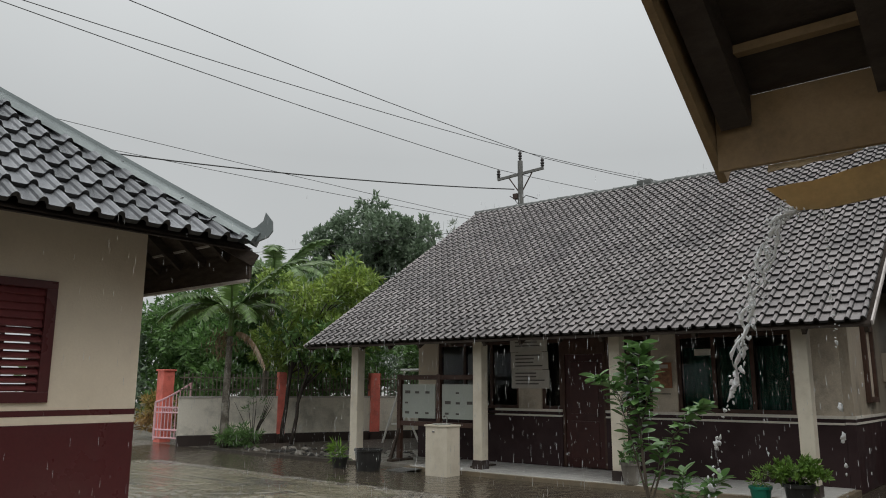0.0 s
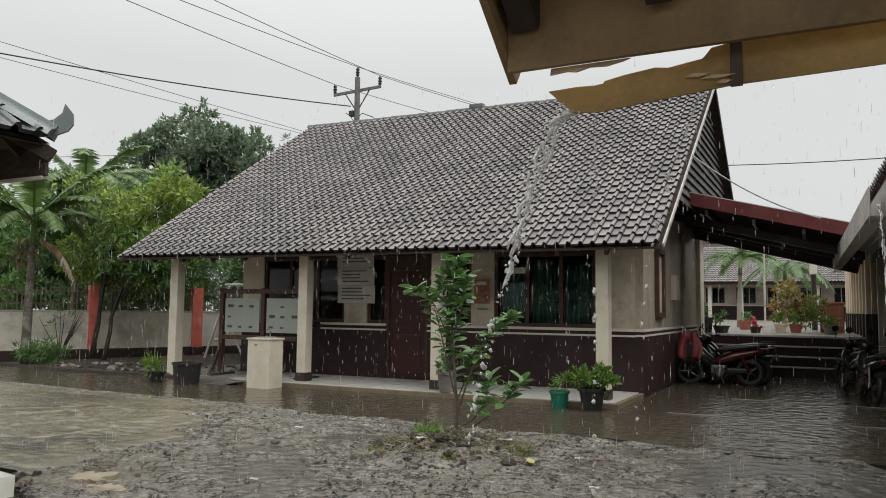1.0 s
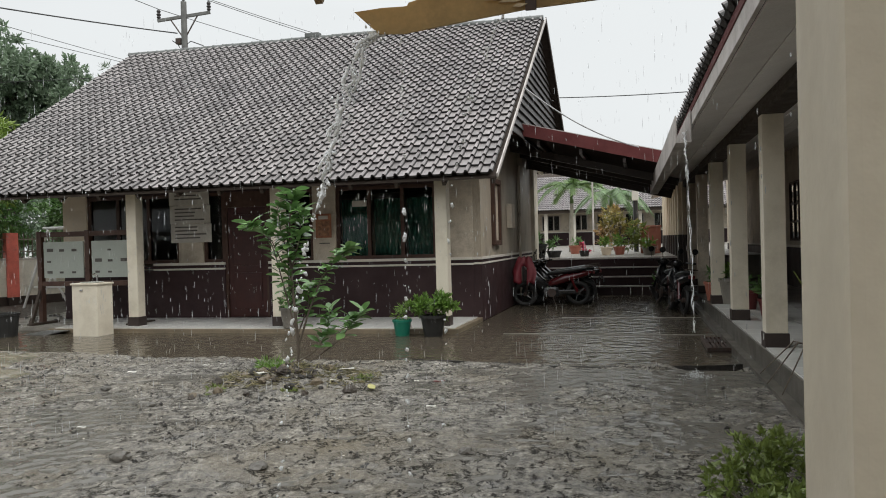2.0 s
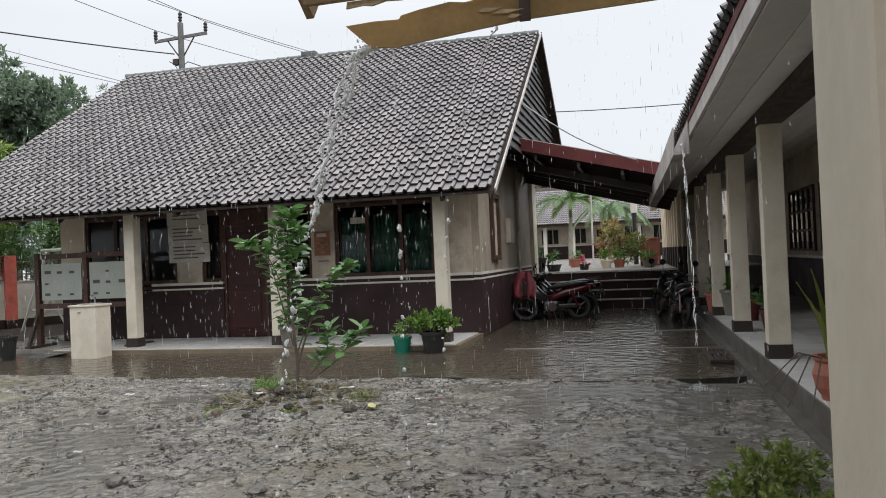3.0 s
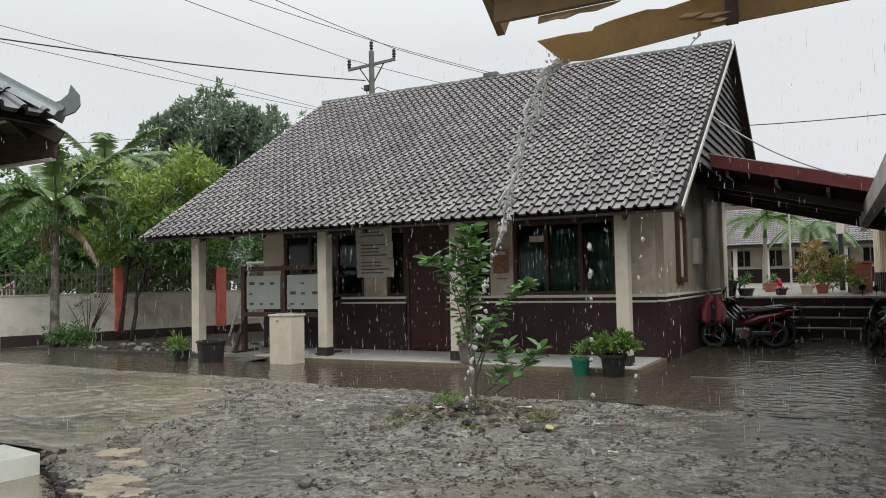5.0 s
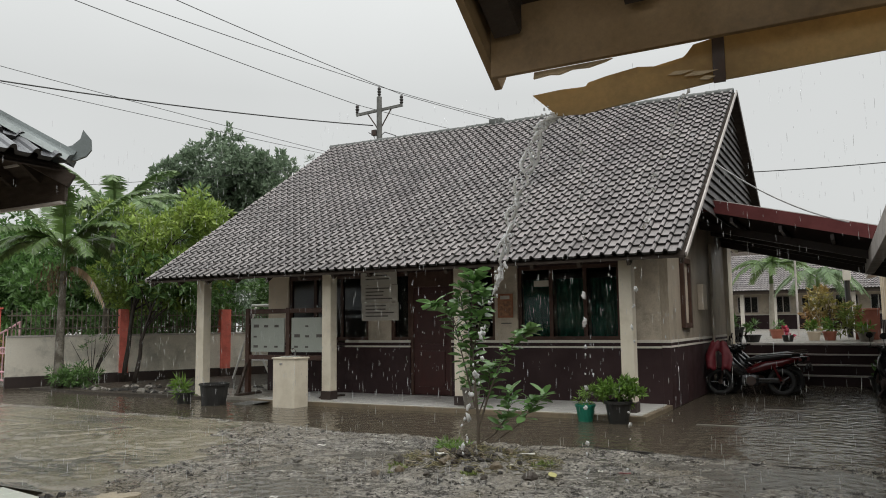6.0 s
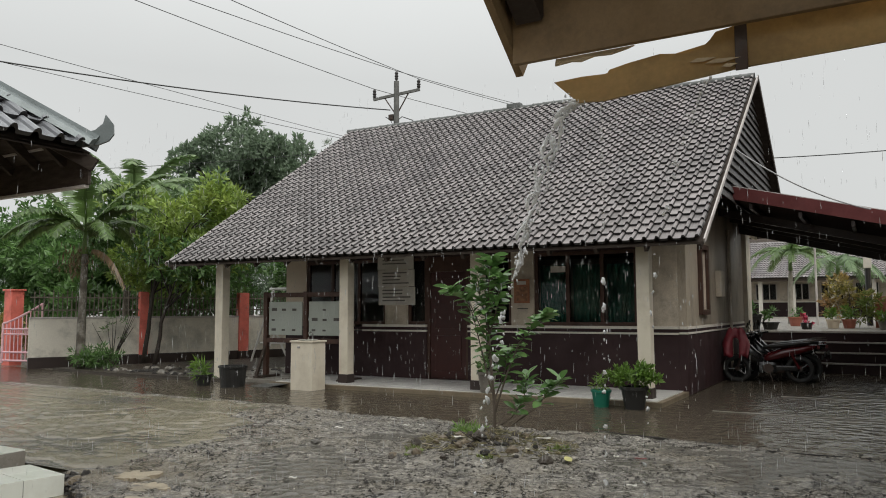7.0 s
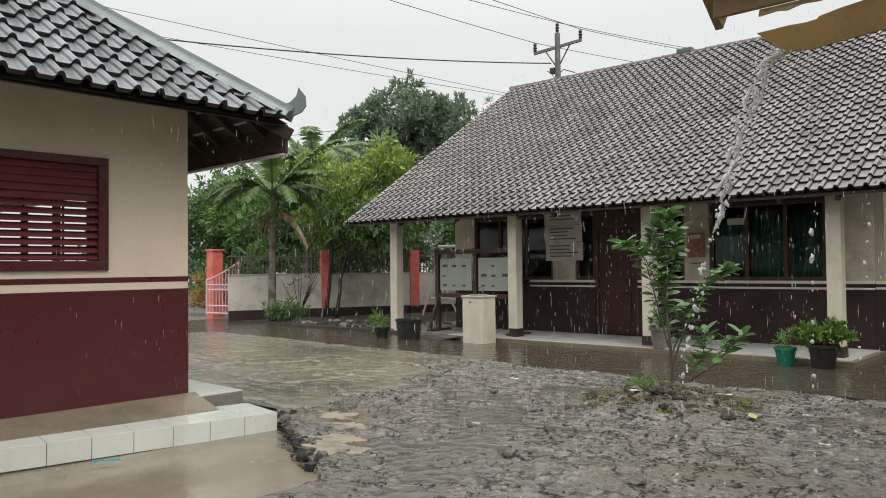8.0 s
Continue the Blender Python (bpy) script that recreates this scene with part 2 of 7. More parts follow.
FENCE_WALL = material("stained_boundary_plaster", (0.8, 0.75, 0.65), (0.68, 0.63, 0.54), rough=0.6, scale=1.2, fine=40, bump=0.2, stain=(0.14, 0.14, 0.11), stain_scale=0.9, stain_amount=0.55)
FLOOR_TILE = material("pale_floor_tile", grain=0.05, a=(0.76, 0.75, 0.71), b=(0.68, 0.67, 0.63), rough=0.12, rough2=0.25, scale=1.5, bump=0.03, vary=0.05)
WHITE_TILE = material("white_glazed_tile", grain=0.03, a=(0.7, 0.72, 0.66), b=(0.62, 0.64, 0.58), rough=0.1, rough2=0.2, scale=2, bump=0.03, vary=0.05, stain=(0.5, 0.48, 0.4), stain_scale=3, stain_amount=0.3)
GROUT = material("dark_grout", (0.12, 0.11, 0.1), rough=0.8, scale=20)
ASPHALT = asphalt_material("broken_wet_asphalt")
PAD = material("wet_tan_concrete_pad", (0.27, 0.225, 0.155), (0.17, 0.145, 0.1), rough=0.06, rough2=0.3, scale=1.6, fine=30, bump=0.16, stain=(0.12, 0.11, 0.085), stain_scale=1.1, stain_amount=0.6)
PAVE = material("wet_olive_concrete", (0.24, 0.21, 0.15), (0.15, 0.135, 0.1), rough=0.06, rough2=0.3, scale=1.3, fine=40, bump=0.35, depth=0.015, stain=(0.09, 0.085, 0.065), stain_scale=0.8, stain_amount=0.6)
PATCH = material("ochre_mortar_patch", (0.38, 0.32, 0.225), (0.24, 0.2, 0.14), rough=0.35, scale=5, bump=0.5, depth=0.02, stain=(0.1, 0.09, 0.07), stain_scale=5, stain_amount=0.7)
WET_EDGE = material("dark_wet_concrete_edge", (0.12, 0.108, 0.09), (0.07, 0.064, 0.053), rough=0.3, scale=3, fine=50, bump=0.3, stain=(0.04, 0.04, 0.03), stain_scale=2.5, stain_amount=0.6)
LUMP = material("black_broken_asphalt", (0.035, 0.031, 0.027), (0.018, 0.016, 0.014), rough=0.6, scale=9, fine=60, bump=0.8, depth=0.02)
GABLE_WOOD = material("grey_weathered_board", (0.06, 0.055, 0.052), (0.038, 0.035, 0.034), rough=0.5, scale=5, fine=60, bump=0.3)
STONE = material("dark_gravel_stone", (0.075, 0.068, 0.058), (0.04, 0.036, 0.03), rough=0.35, scale=9, bump=0.4, island=0.5)
PALE_CHIP = material("pale_stone_chip", (0.45, 0.42, 0.36), (0.25, 0.22, 0.18), rough=0.4, scale=9, island=0.6)
CLOD = material("wet_brown_clod", (0.16, 0.125, 0.08), (0.09, 0.07, 0.045), rough=0.4, scale=9, fine=70, bump=0.6, depth=0.015)
SOIL = material("wet_soil", (0.055, 0.042, 0.03), (0.035, 0.028, 0.02), rough=0.45, scale=5, fine=60, bump=0.8, depth=0.02)
WATER = water_material("shallow_rain_water", (0.075, 0.062, 0.045), 0.13, 8.0, 1.0, 0.0, 0.0125)
PUDDLE = water_material("puddle_rain_water", (0.12, 0.112, 0.097), 0.17, 9.0, 1.0, 0.0, 0.018)
WATER_FALL = water_material("falling_water", (0.98, 0.99, 0.99), 0.05, 60.0, 0.8, 0.05)
RAIN = water_material("rain_drop", (0.95, 0.97, 0.98), 0.1, 20.0, 0.0, 0.55)
FOAM = material("splash_foam", (0.72, 0.74, 0.74), (0.6, 0.62, 0.62), rough=0.4, scale=20, bump=0.2)
GLASS = glass_material("window_glass")
CURTAIN = material("green_curtain", (0.03, 0.16, 0.11), (0.02, 0.1, 0.07), rough=0.8, scale=3, bump=0.2)
# the unlit room's gloom is put into this dark wall colour
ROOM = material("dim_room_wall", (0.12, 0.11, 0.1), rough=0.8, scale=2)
PALE_ROOM = material("pale_room_wall", (0.52, 0.41, 0.4), rough=0.8, scale=2)
PAPER = material("grey_printed_sheet", (0.58, 0.55, 0.49), (0.52, 0.49, 0.44), rough=0.6, scale=2, bump=0.04)
INK = material("faded_ink", (0.12, 0.11, 0.1), rough=0.7, scale=20)
BOARD_SHEET = material("pale_green_board_sheet", (0.4, 0.43, 0.38), (0.35, 0.38, 0.34), rough=0.4, scale=2, bump=0.03)
POSTER = material("brown_orange_poster", (0.34, 0.13, 0.06), (0.22, 0.08, 0.045), rough=0.5, scale=7, bump=0.03, stain=(0.5, 0.3, 0.15), stain_scale=9, stain_amount=0.5)
FRAME_WOOD = material("reddish_brown_frame_wood", (0.075, 0.035, 0.022), (0.05, 0.023, 0.015), rough=0.5, scale=6, bump=0.15)
DOOR = material("maroon_door_paint", (0.055, 0.013, 0.011), (0.038, 0.01, 0.009), rough=0.35, scale=3, bump=0.1)
BAMBOO = material("grey_bamboo_fence", (0.22, 0.19, 0.15), (0.13, 0.115, 0.09), rough=0.7, scale=3, bump=0.2, vary=0.3)
IRON = material("rusty_dark_iron", (0.07, 0.06, 0.055), (0.1, 0.06, 0.045), rough=0.5, metal=0.5, scale=14, bump=0.15)
BLACK_PLASTIC = material("black_plastic", (0.02, 0.02, 0.02), (0.03, 0.03, 0.028), rough=0.32, scale=6, bump=0.05)
GREEN_PLASTIC = material("green_plastic_pot", (0.015, 0.2, 0.13), (0.012, 0.15, 0.1), rough=0.35, scale=5, bump=0.05)
TERRACOTTA = material("terracotta", (0.42, 0.15, 0.1), (0.32, 0.11, 0.075), rough=0.55, scale=5, bump=0.15)
TYRE = material("black_rubber", (0.018, 0.018, 0.018), (0.025, 0.024, 0.022), rough=0.55, scale=20, bump=0.1)
CHROME = material("dull_chrome", (0.5, 0.5, 0.5), (0.4, 0.4, 0.4), rough=0.2, metal=0.9, scale=8, bump=0.02)
BIKE_RED = material("red_fairing", (0.09, 0.007, 0.01), (0.06, 0.006, 0.007), rough=0.2, scale=4, bump=0.02, coat=0.5)
BIKE_BLACK = material("black_fairing", (0.015, 0.015, 0.017), (0.02, 0.02, 0.02), rough=0.2, scale=4, bump=0.02, coat=0.4)
CLOTH_RED = material("dark_red_raincoat", (0.2, 0.02, 0.03), (0.13, 0.014, 0.02), rough=0.45, scale=8, bump=0.3)
LAMP = material("headlight_lens", (0.6, 0.6, 0.58), rough=0.1, scale=6)
BARK = material("grey_brown_bark", (0.13, 0.105, 0.08), (0.07, 0.055, 0.04), rough=0.75, scale=9, fine=50, bump=0.5, stretch=(1, 1, 0.4))
BARK_DARK = material("dark_wet_bark", (0.045, 0.035, 0.027), (0.03, 0.022, 0.017), rough=0.6, scale=9, bump=0.4)
COURT_BARK = material("pale_grey_palm_bark", (0.4, 0.37, 0.31), (0.24, 0.22, 0.18), rough=0.7, scale=5, bump=0.3)
PALM_BARK = material("mottled_palm_bark", (0.12, 0.105, 0.08), (0.05, 0.043, 0.034), rough=0.7, scale=5, bump=0.4, stain=(0.4, 0.38, 0.33), stain_scale=4, stain_amount=0.5)


def leaf(name, a, b, amount=0.35, rough=0.32):
    return material(name, a, b, rough=rough, scale=0.8, fine=30, bump=0.08, island=amount, trans=0.3)


LEAF_YOUNG = material("glossy_young_leaf", (0.17, 0.3, 0.1), (0.09, 0.19, 0.06), rough=0.16, scale=5, fine=40, bump=0.08, vary=0.35, trans=0.25)
# LEAF_DARK, LEAF_BACK, LEAF_HAZY_PALM and HAZE: rain haze painted in as paler green
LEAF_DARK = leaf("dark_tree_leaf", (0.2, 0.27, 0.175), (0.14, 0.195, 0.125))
LEAF_BRIGHT = leaf("bright_yellow_green_leaf", (0.32, 0.42, 0.09), (0.14, 0.24, 0.06))
LEAF_MID = leaf("mid_green_leaf", (0.13, 0.24, 0.07), (0.085, 0.17, 0.05))
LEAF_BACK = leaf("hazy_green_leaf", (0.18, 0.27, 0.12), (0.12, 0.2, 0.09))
LEAF_PALM = leaf("palm_leaflet", (0.14, 0.22, 0.065), (0.09, 0.16, 0.05))
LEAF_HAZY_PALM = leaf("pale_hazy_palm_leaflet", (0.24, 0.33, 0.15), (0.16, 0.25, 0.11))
LEAF_DRY = leaf("dry_palm_leaflet", (0.24, 0.16, 0.09), (0.16, 0.11, 0.065))
LEAF_CROTON = leaf("orange_yellow_croton_leaf", (0.4, 0.2, 0.1), (0.24, 0.26, 0.06), 0.5)
LEAF_POT = leaf("pot_plant_leaf", (0.17, 0.29, 0.05), (0.085, 0.17, 0.03))
LEAF_OLIVE = leaf("olive_bush_leaf", (0.2, 0.25, 0.06), (0.11, 0.16, 0.04))
LEAF_SNAKE = leaf("yellow_edged_sword_leaf", (0.28, 0.3, 0.06), (0.1, 0.16, 0.04))
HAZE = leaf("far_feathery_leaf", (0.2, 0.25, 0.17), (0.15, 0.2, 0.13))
LITTER = material("litter_scrap", (0.58, 0.57, 0.52), (0.4, 0.38, 0.32), rough=0.5, scale=9, vary=0.2)
YELLOW_LEAF = material("fallen_yellow_leaf", (0.5, 0.47, 0.2), (0.36, 0.34, 0.12), rough=0.4, scale=9)
BLUE = material("blue_plastic_scrap", (0.02, 0.35, 0.5), rough=0.35, scale=9)
CABLE = material("black_cable", (0.03, 0.03, 0.03), rough=0.5, scale=9, bump=0)
PALE_CABLE = material("pale_grey_cable", (0.5, 0.5, 0.5), rough=0.5, scale=9, bump=0)
POLE = material("grey_concrete_pole", (0.17, 0.17, 0.16), (0.12, 0.12, 0.115), rough=0.7, scale=4, bump=0.2)
CERAMIC = material("dark_ceramic_insulator", (0.05, 0.045, 0.045), rough=0.3, scale=9)
FLOWER = material("pink_flower_petal", (0.6, 0.08, 0.14), (0.45, 0.05, 0.1), rough=0.5, scale=9)


# ---- mesh helpers ----
def part(name, bm, mat, parent=None, label="", smooth=False):
    """One mesh object; under a parent, whose place is taken off, so that vertices stay in world metres."""
    me = bpy.data.meshes.new(name)
    bmesh.ops.recalc_face_normals(bm, faces=bm.faces)
    bm.to_mesh(me)
    bm.free()
    me.materials.append(mat)
    if smooth:
        me.polygons.foreach_set("use_smooth", [True] * len(me.polygons))
    return hang(new(name, me), parent, label)


def hang(ob, parent, label=""):
    if parent is not None:
        base = parent.matrix_basis.copy()
        up = parent
        while up.parent is not None:
            base = up.parent.matrix_basis @ up.matrix_parent_inverse @ base
            up = up.parent
        ob.parent = parent
        ob.matrix_parent_inverse = base.inverted()
    if label:
        tagged(ob, label)
    return ob


def thing(name, at, label, category, group="", kind=""):
    ob = new(name)
    ob.location = at
    ob.empty_display_size = 0.2
    return tagged(ob, label, category, group, kind)


def raw(name, verts, faces, mat, parent=None, label="", smooth=False):
    me = bpy.data.meshes.new(name)
    me.from_pydata([tuple(v) for v in verts], [], faces)
    me.materials.append(mat)
    if smooth:
        me.polygons.foreach_set("use_smooth", [True] * len(me.polygons))
    return hang(new(name, me), parent, label)


def solo(ob, label, category, group="", kind=""):
    return tagged(ob, label, category, group, kind)


def box(bm, a, b, bevel=0.0, m=None):
    r = bmesh.ops.create_cube(bm, size=1)
    for v in r["verts"]:
        v.co = [min(a[i], b[i]) if v.co[i] < 0 else max(a[i], b[i]) for i in range(3)]
    if bevel:
        es = {e for v in r["verts"] for e in v.link_edges}
        r2 = bmesh.ops.bevel(bm, geom=list(es), offset=bevel, segments=2, affect="EDGES", profile=0.7)
        vs = list({v for f in r2["faces"] for v in f.verts} | {v for v in r["verts"] if v.is_valid})
    else:
        vs = r["verts"]
    if m is not None:
        bmesh.ops.transform(bm, matrix=m, verts=vs)
    return bm


def boxed(a, b, bevel=0.0, m=None):
    return box(bmesh.new(), a, b, bevel, m)


def tube(bm, pts, radii, seg=8, caps=True):
    """A round bar along points, with a radius at each."""
    pts = [Vector(p) for p in pts]
    if isinstance(radii, (int, float)):
        radii = [radii] * len(pts)
    rings, side = [], None
    for i, p in enumerate(pts):
        d = (pts[min(i + 1, len(pts) - 1)] - pts[max(i - 1, 0)]).normalized()
        if side is None:
            side = d.orthogonal().normalized()
        side = (side - d * side.dot(d)).normalized()
        up = d.cross(side)
        rings.append([bm.verts.new(p + (side * math.cos(k * math.tau / seg) + up * math.sin(k * math.tau / seg)) * radii[i]) for k in range(seg)])
    for r0, r1 in zip(rings, rings[1:]):
        for k in range(seg):
            bm.faces.new((r0[k], r0[(k + 1) % seg], r1[(k + 1) % seg], r1[k]))
    if caps:
        bm.faces.new(rings[0][::-1])
        bm.faces.new(rings[-1])
    return bm


def tubed(pts, radii, seg=8):
    return tube(bmesh.new(), pts, radii, seg)


def lathe(profile, centre=(0, 0, 0), seg=24):
    """A turned shape: (radius, height) rows."""
    bm = bmesh.new()
    rings = [[bm.verts.new((centre[0] + max(r, 1e-4) * math.cos(k * math.tau / seg), centre[1] + max(r, 1e-4) * math.sin(k * math.tau / seg), centre[2] + z)) for k in range(seg)] for r, z in profile]
    for r0, r1 in zip(rings, rings[1:]):
        for k in range(seg):
            bm.faces.new((r0[k], r0[(k + 1) % seg], r1[(k + 1) % seg], r1[k]))
    bm.faces.new(rings[0][::-1])
    bm.faces.new(rings[-1])
    return bm


def prism(poly, to_world, depth):
    """A flat outline (list of 2D points) given a thickness; to_world maps (a, b, c) to a place."""
    bm = bmesh.new()
    lo = [bm.verts.new(to_world(a, b, 0)) for a, b in poly]
    hi = [bm.verts.new(to_world(a, b, depth)) for a, b in poly]
    bm.faces.new(lo[::-1])
    bm.faces.new(hi)
    for i in range(len(poly)):
        j = (i + 1) % len(poly)
        bm.faces.new((lo[i], lo[j], hi[j], hi[i]))
    return bm


def rod(a, b, w, h, bm=None, up=(0, 0, 1)):
    """A square bar from a to b."""
    bm = bm or bmesh.new()
    a, b = Vector(a), Vector(b)
    d = (b - a).normalized()
    s = d.cross(Vector(up)).normalized()
    t = s.cross(d)
    ring = []
    for p in (a, b):
        ring.append([bm.verts.new(p + s * (w / 2) * i + t * (h / 2) * j) for i, j in ((-1, -1), (1, -1), (1, 1), (-1, 1))])
    for k in range(4):
        bm.faces.new((ring[0][k], ring[0][(k + 1) % 4], ring[1][(k + 1) % 4], ring[1][k]))
    bm.faces.new(ring[0][::-1])
    bm.faces.new(ring[1])
    return bm


# ---- roof tiles ----
TW, TE = 0.2, 0.285
PROFILE = [(0.0, 0.008), (0.014, 0.001), (0.064, 0.0), (0.114, 0.001), (0.128, 0.012), (0.134, 0.036), (0.151, 0.055), (0.174, 0.055), (0.191, 0.036), (0.203, 0.008)]


def tile_arrays():
    v, f, n = [], [], len(PROFILE)
    for y, dz in ((-0.02, 0.05), (TE + 0.03, 0.0)):
        v += [(x, y, z + dz) for x, z in PROFILE]
    v += [(x, -0.004, z + 0.004) for x, z in PROFILE]
    for i in range(n - 1):
        f.append((i, i + 1, n + i + 1, n + i))
        f.append((2 * n + i, 2 * n + i + 1, i + 1, i))
    return np.array(v), f


TILE_V, TILE_F = tile_arrays()
# slot 1: lip fronts and the roll's foot, painted dark as shadow lines
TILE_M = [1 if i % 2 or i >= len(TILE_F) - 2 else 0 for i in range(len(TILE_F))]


def tile_mesh(mat):
    me = bpy.data.meshes.new("roof_tile")
    me.from_pydata([tuple(v) for v in TILE_V], [], TILE_F)
    me.materials.append(mat)
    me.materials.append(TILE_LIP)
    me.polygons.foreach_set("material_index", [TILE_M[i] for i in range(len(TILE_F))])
    return me


def tile_roof(parent, origin, xdir, updir, cols, rows, single, field, keep=None, alone=None, wobble=0.004):
    """Lapped tiles on a slope: those that alone() picks are objects of their own, the rest one joined field."""
    xdir, updir = Vector(xdir).normalized(), Vector(updir).normalized()
    nrm = xdir.cross(updir).normalized()
    rot = Matrix((xdir, updir, nrm)).transposed()
    R3 = np.array(rot)
    me = tile_mesh(single)
    V, F, rng = [], [], random.Random(7)
    for r in range(rows):
        for c in range(cols):
            if keep and not keep(c, r):
                continue
            o = Vector(origin) + xdir * (c * TW + rng.uniform(-wobble, wobble)) + updir * (r * TE + rng.uniform(-wobble, wobble)) + nrm * rng.uniform(0, wobble)
            spin = Matrix.Rotation(rng.uniform(-0.012, 0.012), 3, "Z")
            if alone and alone(c, r):
                ob = new("roof_tile", me)
                ob.matrix_basis = Matrix.Translation(o) @ (rot @ spin).to_4x4()
                hang(ob, parent)
            else:
                k = len(V) * len(TILE_V)
                V.append(TILE_V @ (R3 @ np.array(spin)).T + np.array(o))
                F += [tuple(k + i for i in f) for f in TILE_F]
    if V:
        ob = raw("roof_tile_field", np.concatenate(V), F, field, parent, smooth=False)
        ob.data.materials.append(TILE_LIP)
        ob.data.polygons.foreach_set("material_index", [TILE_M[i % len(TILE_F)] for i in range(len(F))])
        tagged(ob, kind="stuff")


def ridge_caps(parent, a, b, r, step, mat, name="ridge_cap"):
    a, b = Vector(a), Vector(b)
    d = (b - a).normalized()
    s = d.cross(Vector((0, 0, 1))).normalized()
    u = s.cross(d)
    bm = bmesh.new()
    rings = []
    for t, k in ((-0.02, 1.12), (0.05, 1.0), (step + 0.03, 0.96)):
        rings.append([bm.verts.new((r * k * math.cos(g), t, r * k * math.sin(g) * 0.9)) for g in np.linspace(-0.25, math.pi + 0.25, 9)])
    for r0, r1 in zip(rings, rings[1:]):
        for i in range(8):
            bm.faces.new((r0[i], r0[i + 1], r1[i + 1], r1[i]))
    me = bpy.data.meshes.new(name)
    bm.to_mesh(me)
    bm.free()
    me.materials.append(mat)
    rot = Matrix((s, d, u)).transposed().to_4x4()
    n = int((b - a).length / step)
    for i in range(n):
        ob = new(name, me)
        ob.matrix_basis = Matrix.Translation(a + d * (i * step) + Vector((0, 0, random.uniform(-0.008, 0.008)))) @ rot
        hang(ob, parent)


# ---- foliage ----
def leaves_mesh(centres, normals, size, rng, slim=0.45, spread=0.35):
    """Many small folded leaves, six corners each, as one set of arrays."""
    n = len(centres)
    V = np.zeros((n, 6, 3))
    d = normals + rng.normal(0, spread, (n, 3))
    d /= np.linalg.norm(d, axis=1, keepdims=True) + 1e-9
    r = rng.normal(0, 1, (n, 3))
    s = np.cross(d, r)
    s /= np.linalg.norm(s, axis=1, keepdims=True) + 1e-9
    up = np.cross(s, d)
    L = (size * rng.uniform(0.6, 1.3, n))[:, None]
    W = L * slim
    V[:, 0] = centres
    V[:, 1] = centres + d * L * 0.45 + s * W * 0.5 + up * W * 0.18
    V[:, 2] = centres + d * L * 0.5
    V[:, 3] = centres + d * L * 0.45 - s * W * 0.5 + up * W * 0.18
    V[:, 4] = centres + d * L * 0.97 + s * W * 0.1 - up * L * 0.1
    V[:, 5] = centres + d * L - up * L * 0.12
    F = []
    for i in range(n):
        k = 6 * i
        F += [(k, k + 1, k + 2), (k, k + 2, k + 3), (k + 1, k + 4, k + 5, k + 2), (k + 2, k + 5, k + 3)]
    return V.reshape(-1, 3), F


def clump_crown(blobs, per, size, seed, slim=0.45, droop=0.1, fill=0.55):
    """Leaf clumps in and on lumpy blobs (centre, radii); gaps are left between clumps."""
    rng = np.random.default_rng(seed)
    C, N = [], []
    for c, r in blobs:
        c, r = np.array(c, float), np.array(r, float)
        clumps = max(6, int(per / 14))
        g = rng.normal(0, 1, (clumps, 3))
        g /= np.linalg.norm(g, axis=1, keepdims=True)
        g *= rng.uniform(fill, 1.05, (clumps, 1))
        for p in g:
            k = 14
            o = rng.normal(0, 1, (k, 3))
            o /= np.linalg.norm(o, axis=1, keepdims=True)
            C.append(c + p * r + o * rng.uniform(0.1, 1, (k, 1)) * min(r) * 0.24)
            N.append(o * 0.7 + p * 0.6 + np.array([0, 0, 0.25 - droop]))
    return leaves_mesh(np.concatenate(C), np.concatenate(N), size, rng, slim)


def frond(root, heading, length, rise, sag, leaflets, width, rng, curl=0.0):
    """A feather palm frond: the midrib's points, and leaflet arrays."""
    pts = []
    d = np.array([math.cos(heading), math.sin(heading), 0])
    for i in range(9):
        s = i / 8
        pts.append(np.array(root) + d * length * s * (1 - 0.15 * s) + np.array([0, 0, rise * s - sag * s * s]))
    V, F = [], []
    side = np.array([-d[1], d[0], 0])
    for i in range(leaflets):
        s = 0.12 + 0.86 * i / leaflets
        k = min(7, int(s * 8))
        f = s * 8 - k
        p = pts[k] * (1 - f) + pts[k + 1] * f
        t = pts[k + 1] - pts[k]
        t /= np.linalg.norm(t)
        for sg in (-1, 1):
            w = width * (0.35 + 0.65 * math.sin(math.pi * min(1, s * 0.95 + 0.05))) * rng.uniform(0.85, 1.1)
            out = side * sg * 0.8 + t * 0.55 + np.array([0, 0, -0.25 - curl + rng.uniform(-0.12, 0.12)])
            out /= np.linalg.norm(out)
            b = t * 0.022 * length
            n0 = len(V)
            V += [p - b, p + b, p + out * w * 0.55 + b * 0.8, p + out * w * 0.55 - b * 0.8, p + out * w + np.array([0, 0, -0.12 * w])]
            F += [(n0, n0 + 1, n0 + 2, n0 + 3), (n0 + 3, n0 + 2, n0 + 4)]
    return pts, V, F


# ---- ground: broken asphalt yard, lower flooded strip, far ground ----
LOW = -0.075
RANDY = random.Random(3)


def paved(x, y):
    """Where the old tan concrete towards the gate shows instead of asphalt."""
    wob = 0.55 * noise.noise(Vector((x * 0.9, y * 0.9, 5.0))) + 0.3 * noise.noise(Vector((x * 3.1, y * 3.1, 5.5))) + 0.12 * noise.noise(Vector((x * 9, y * 9, 5.8)))
    east = -6.75 if y < 6.4 else -6.75 - 0.75 * (y - 6.4)
    return -30 < x < east + 1.1 * wob and 4.1 < y < 9.0 + 0.5 * wob


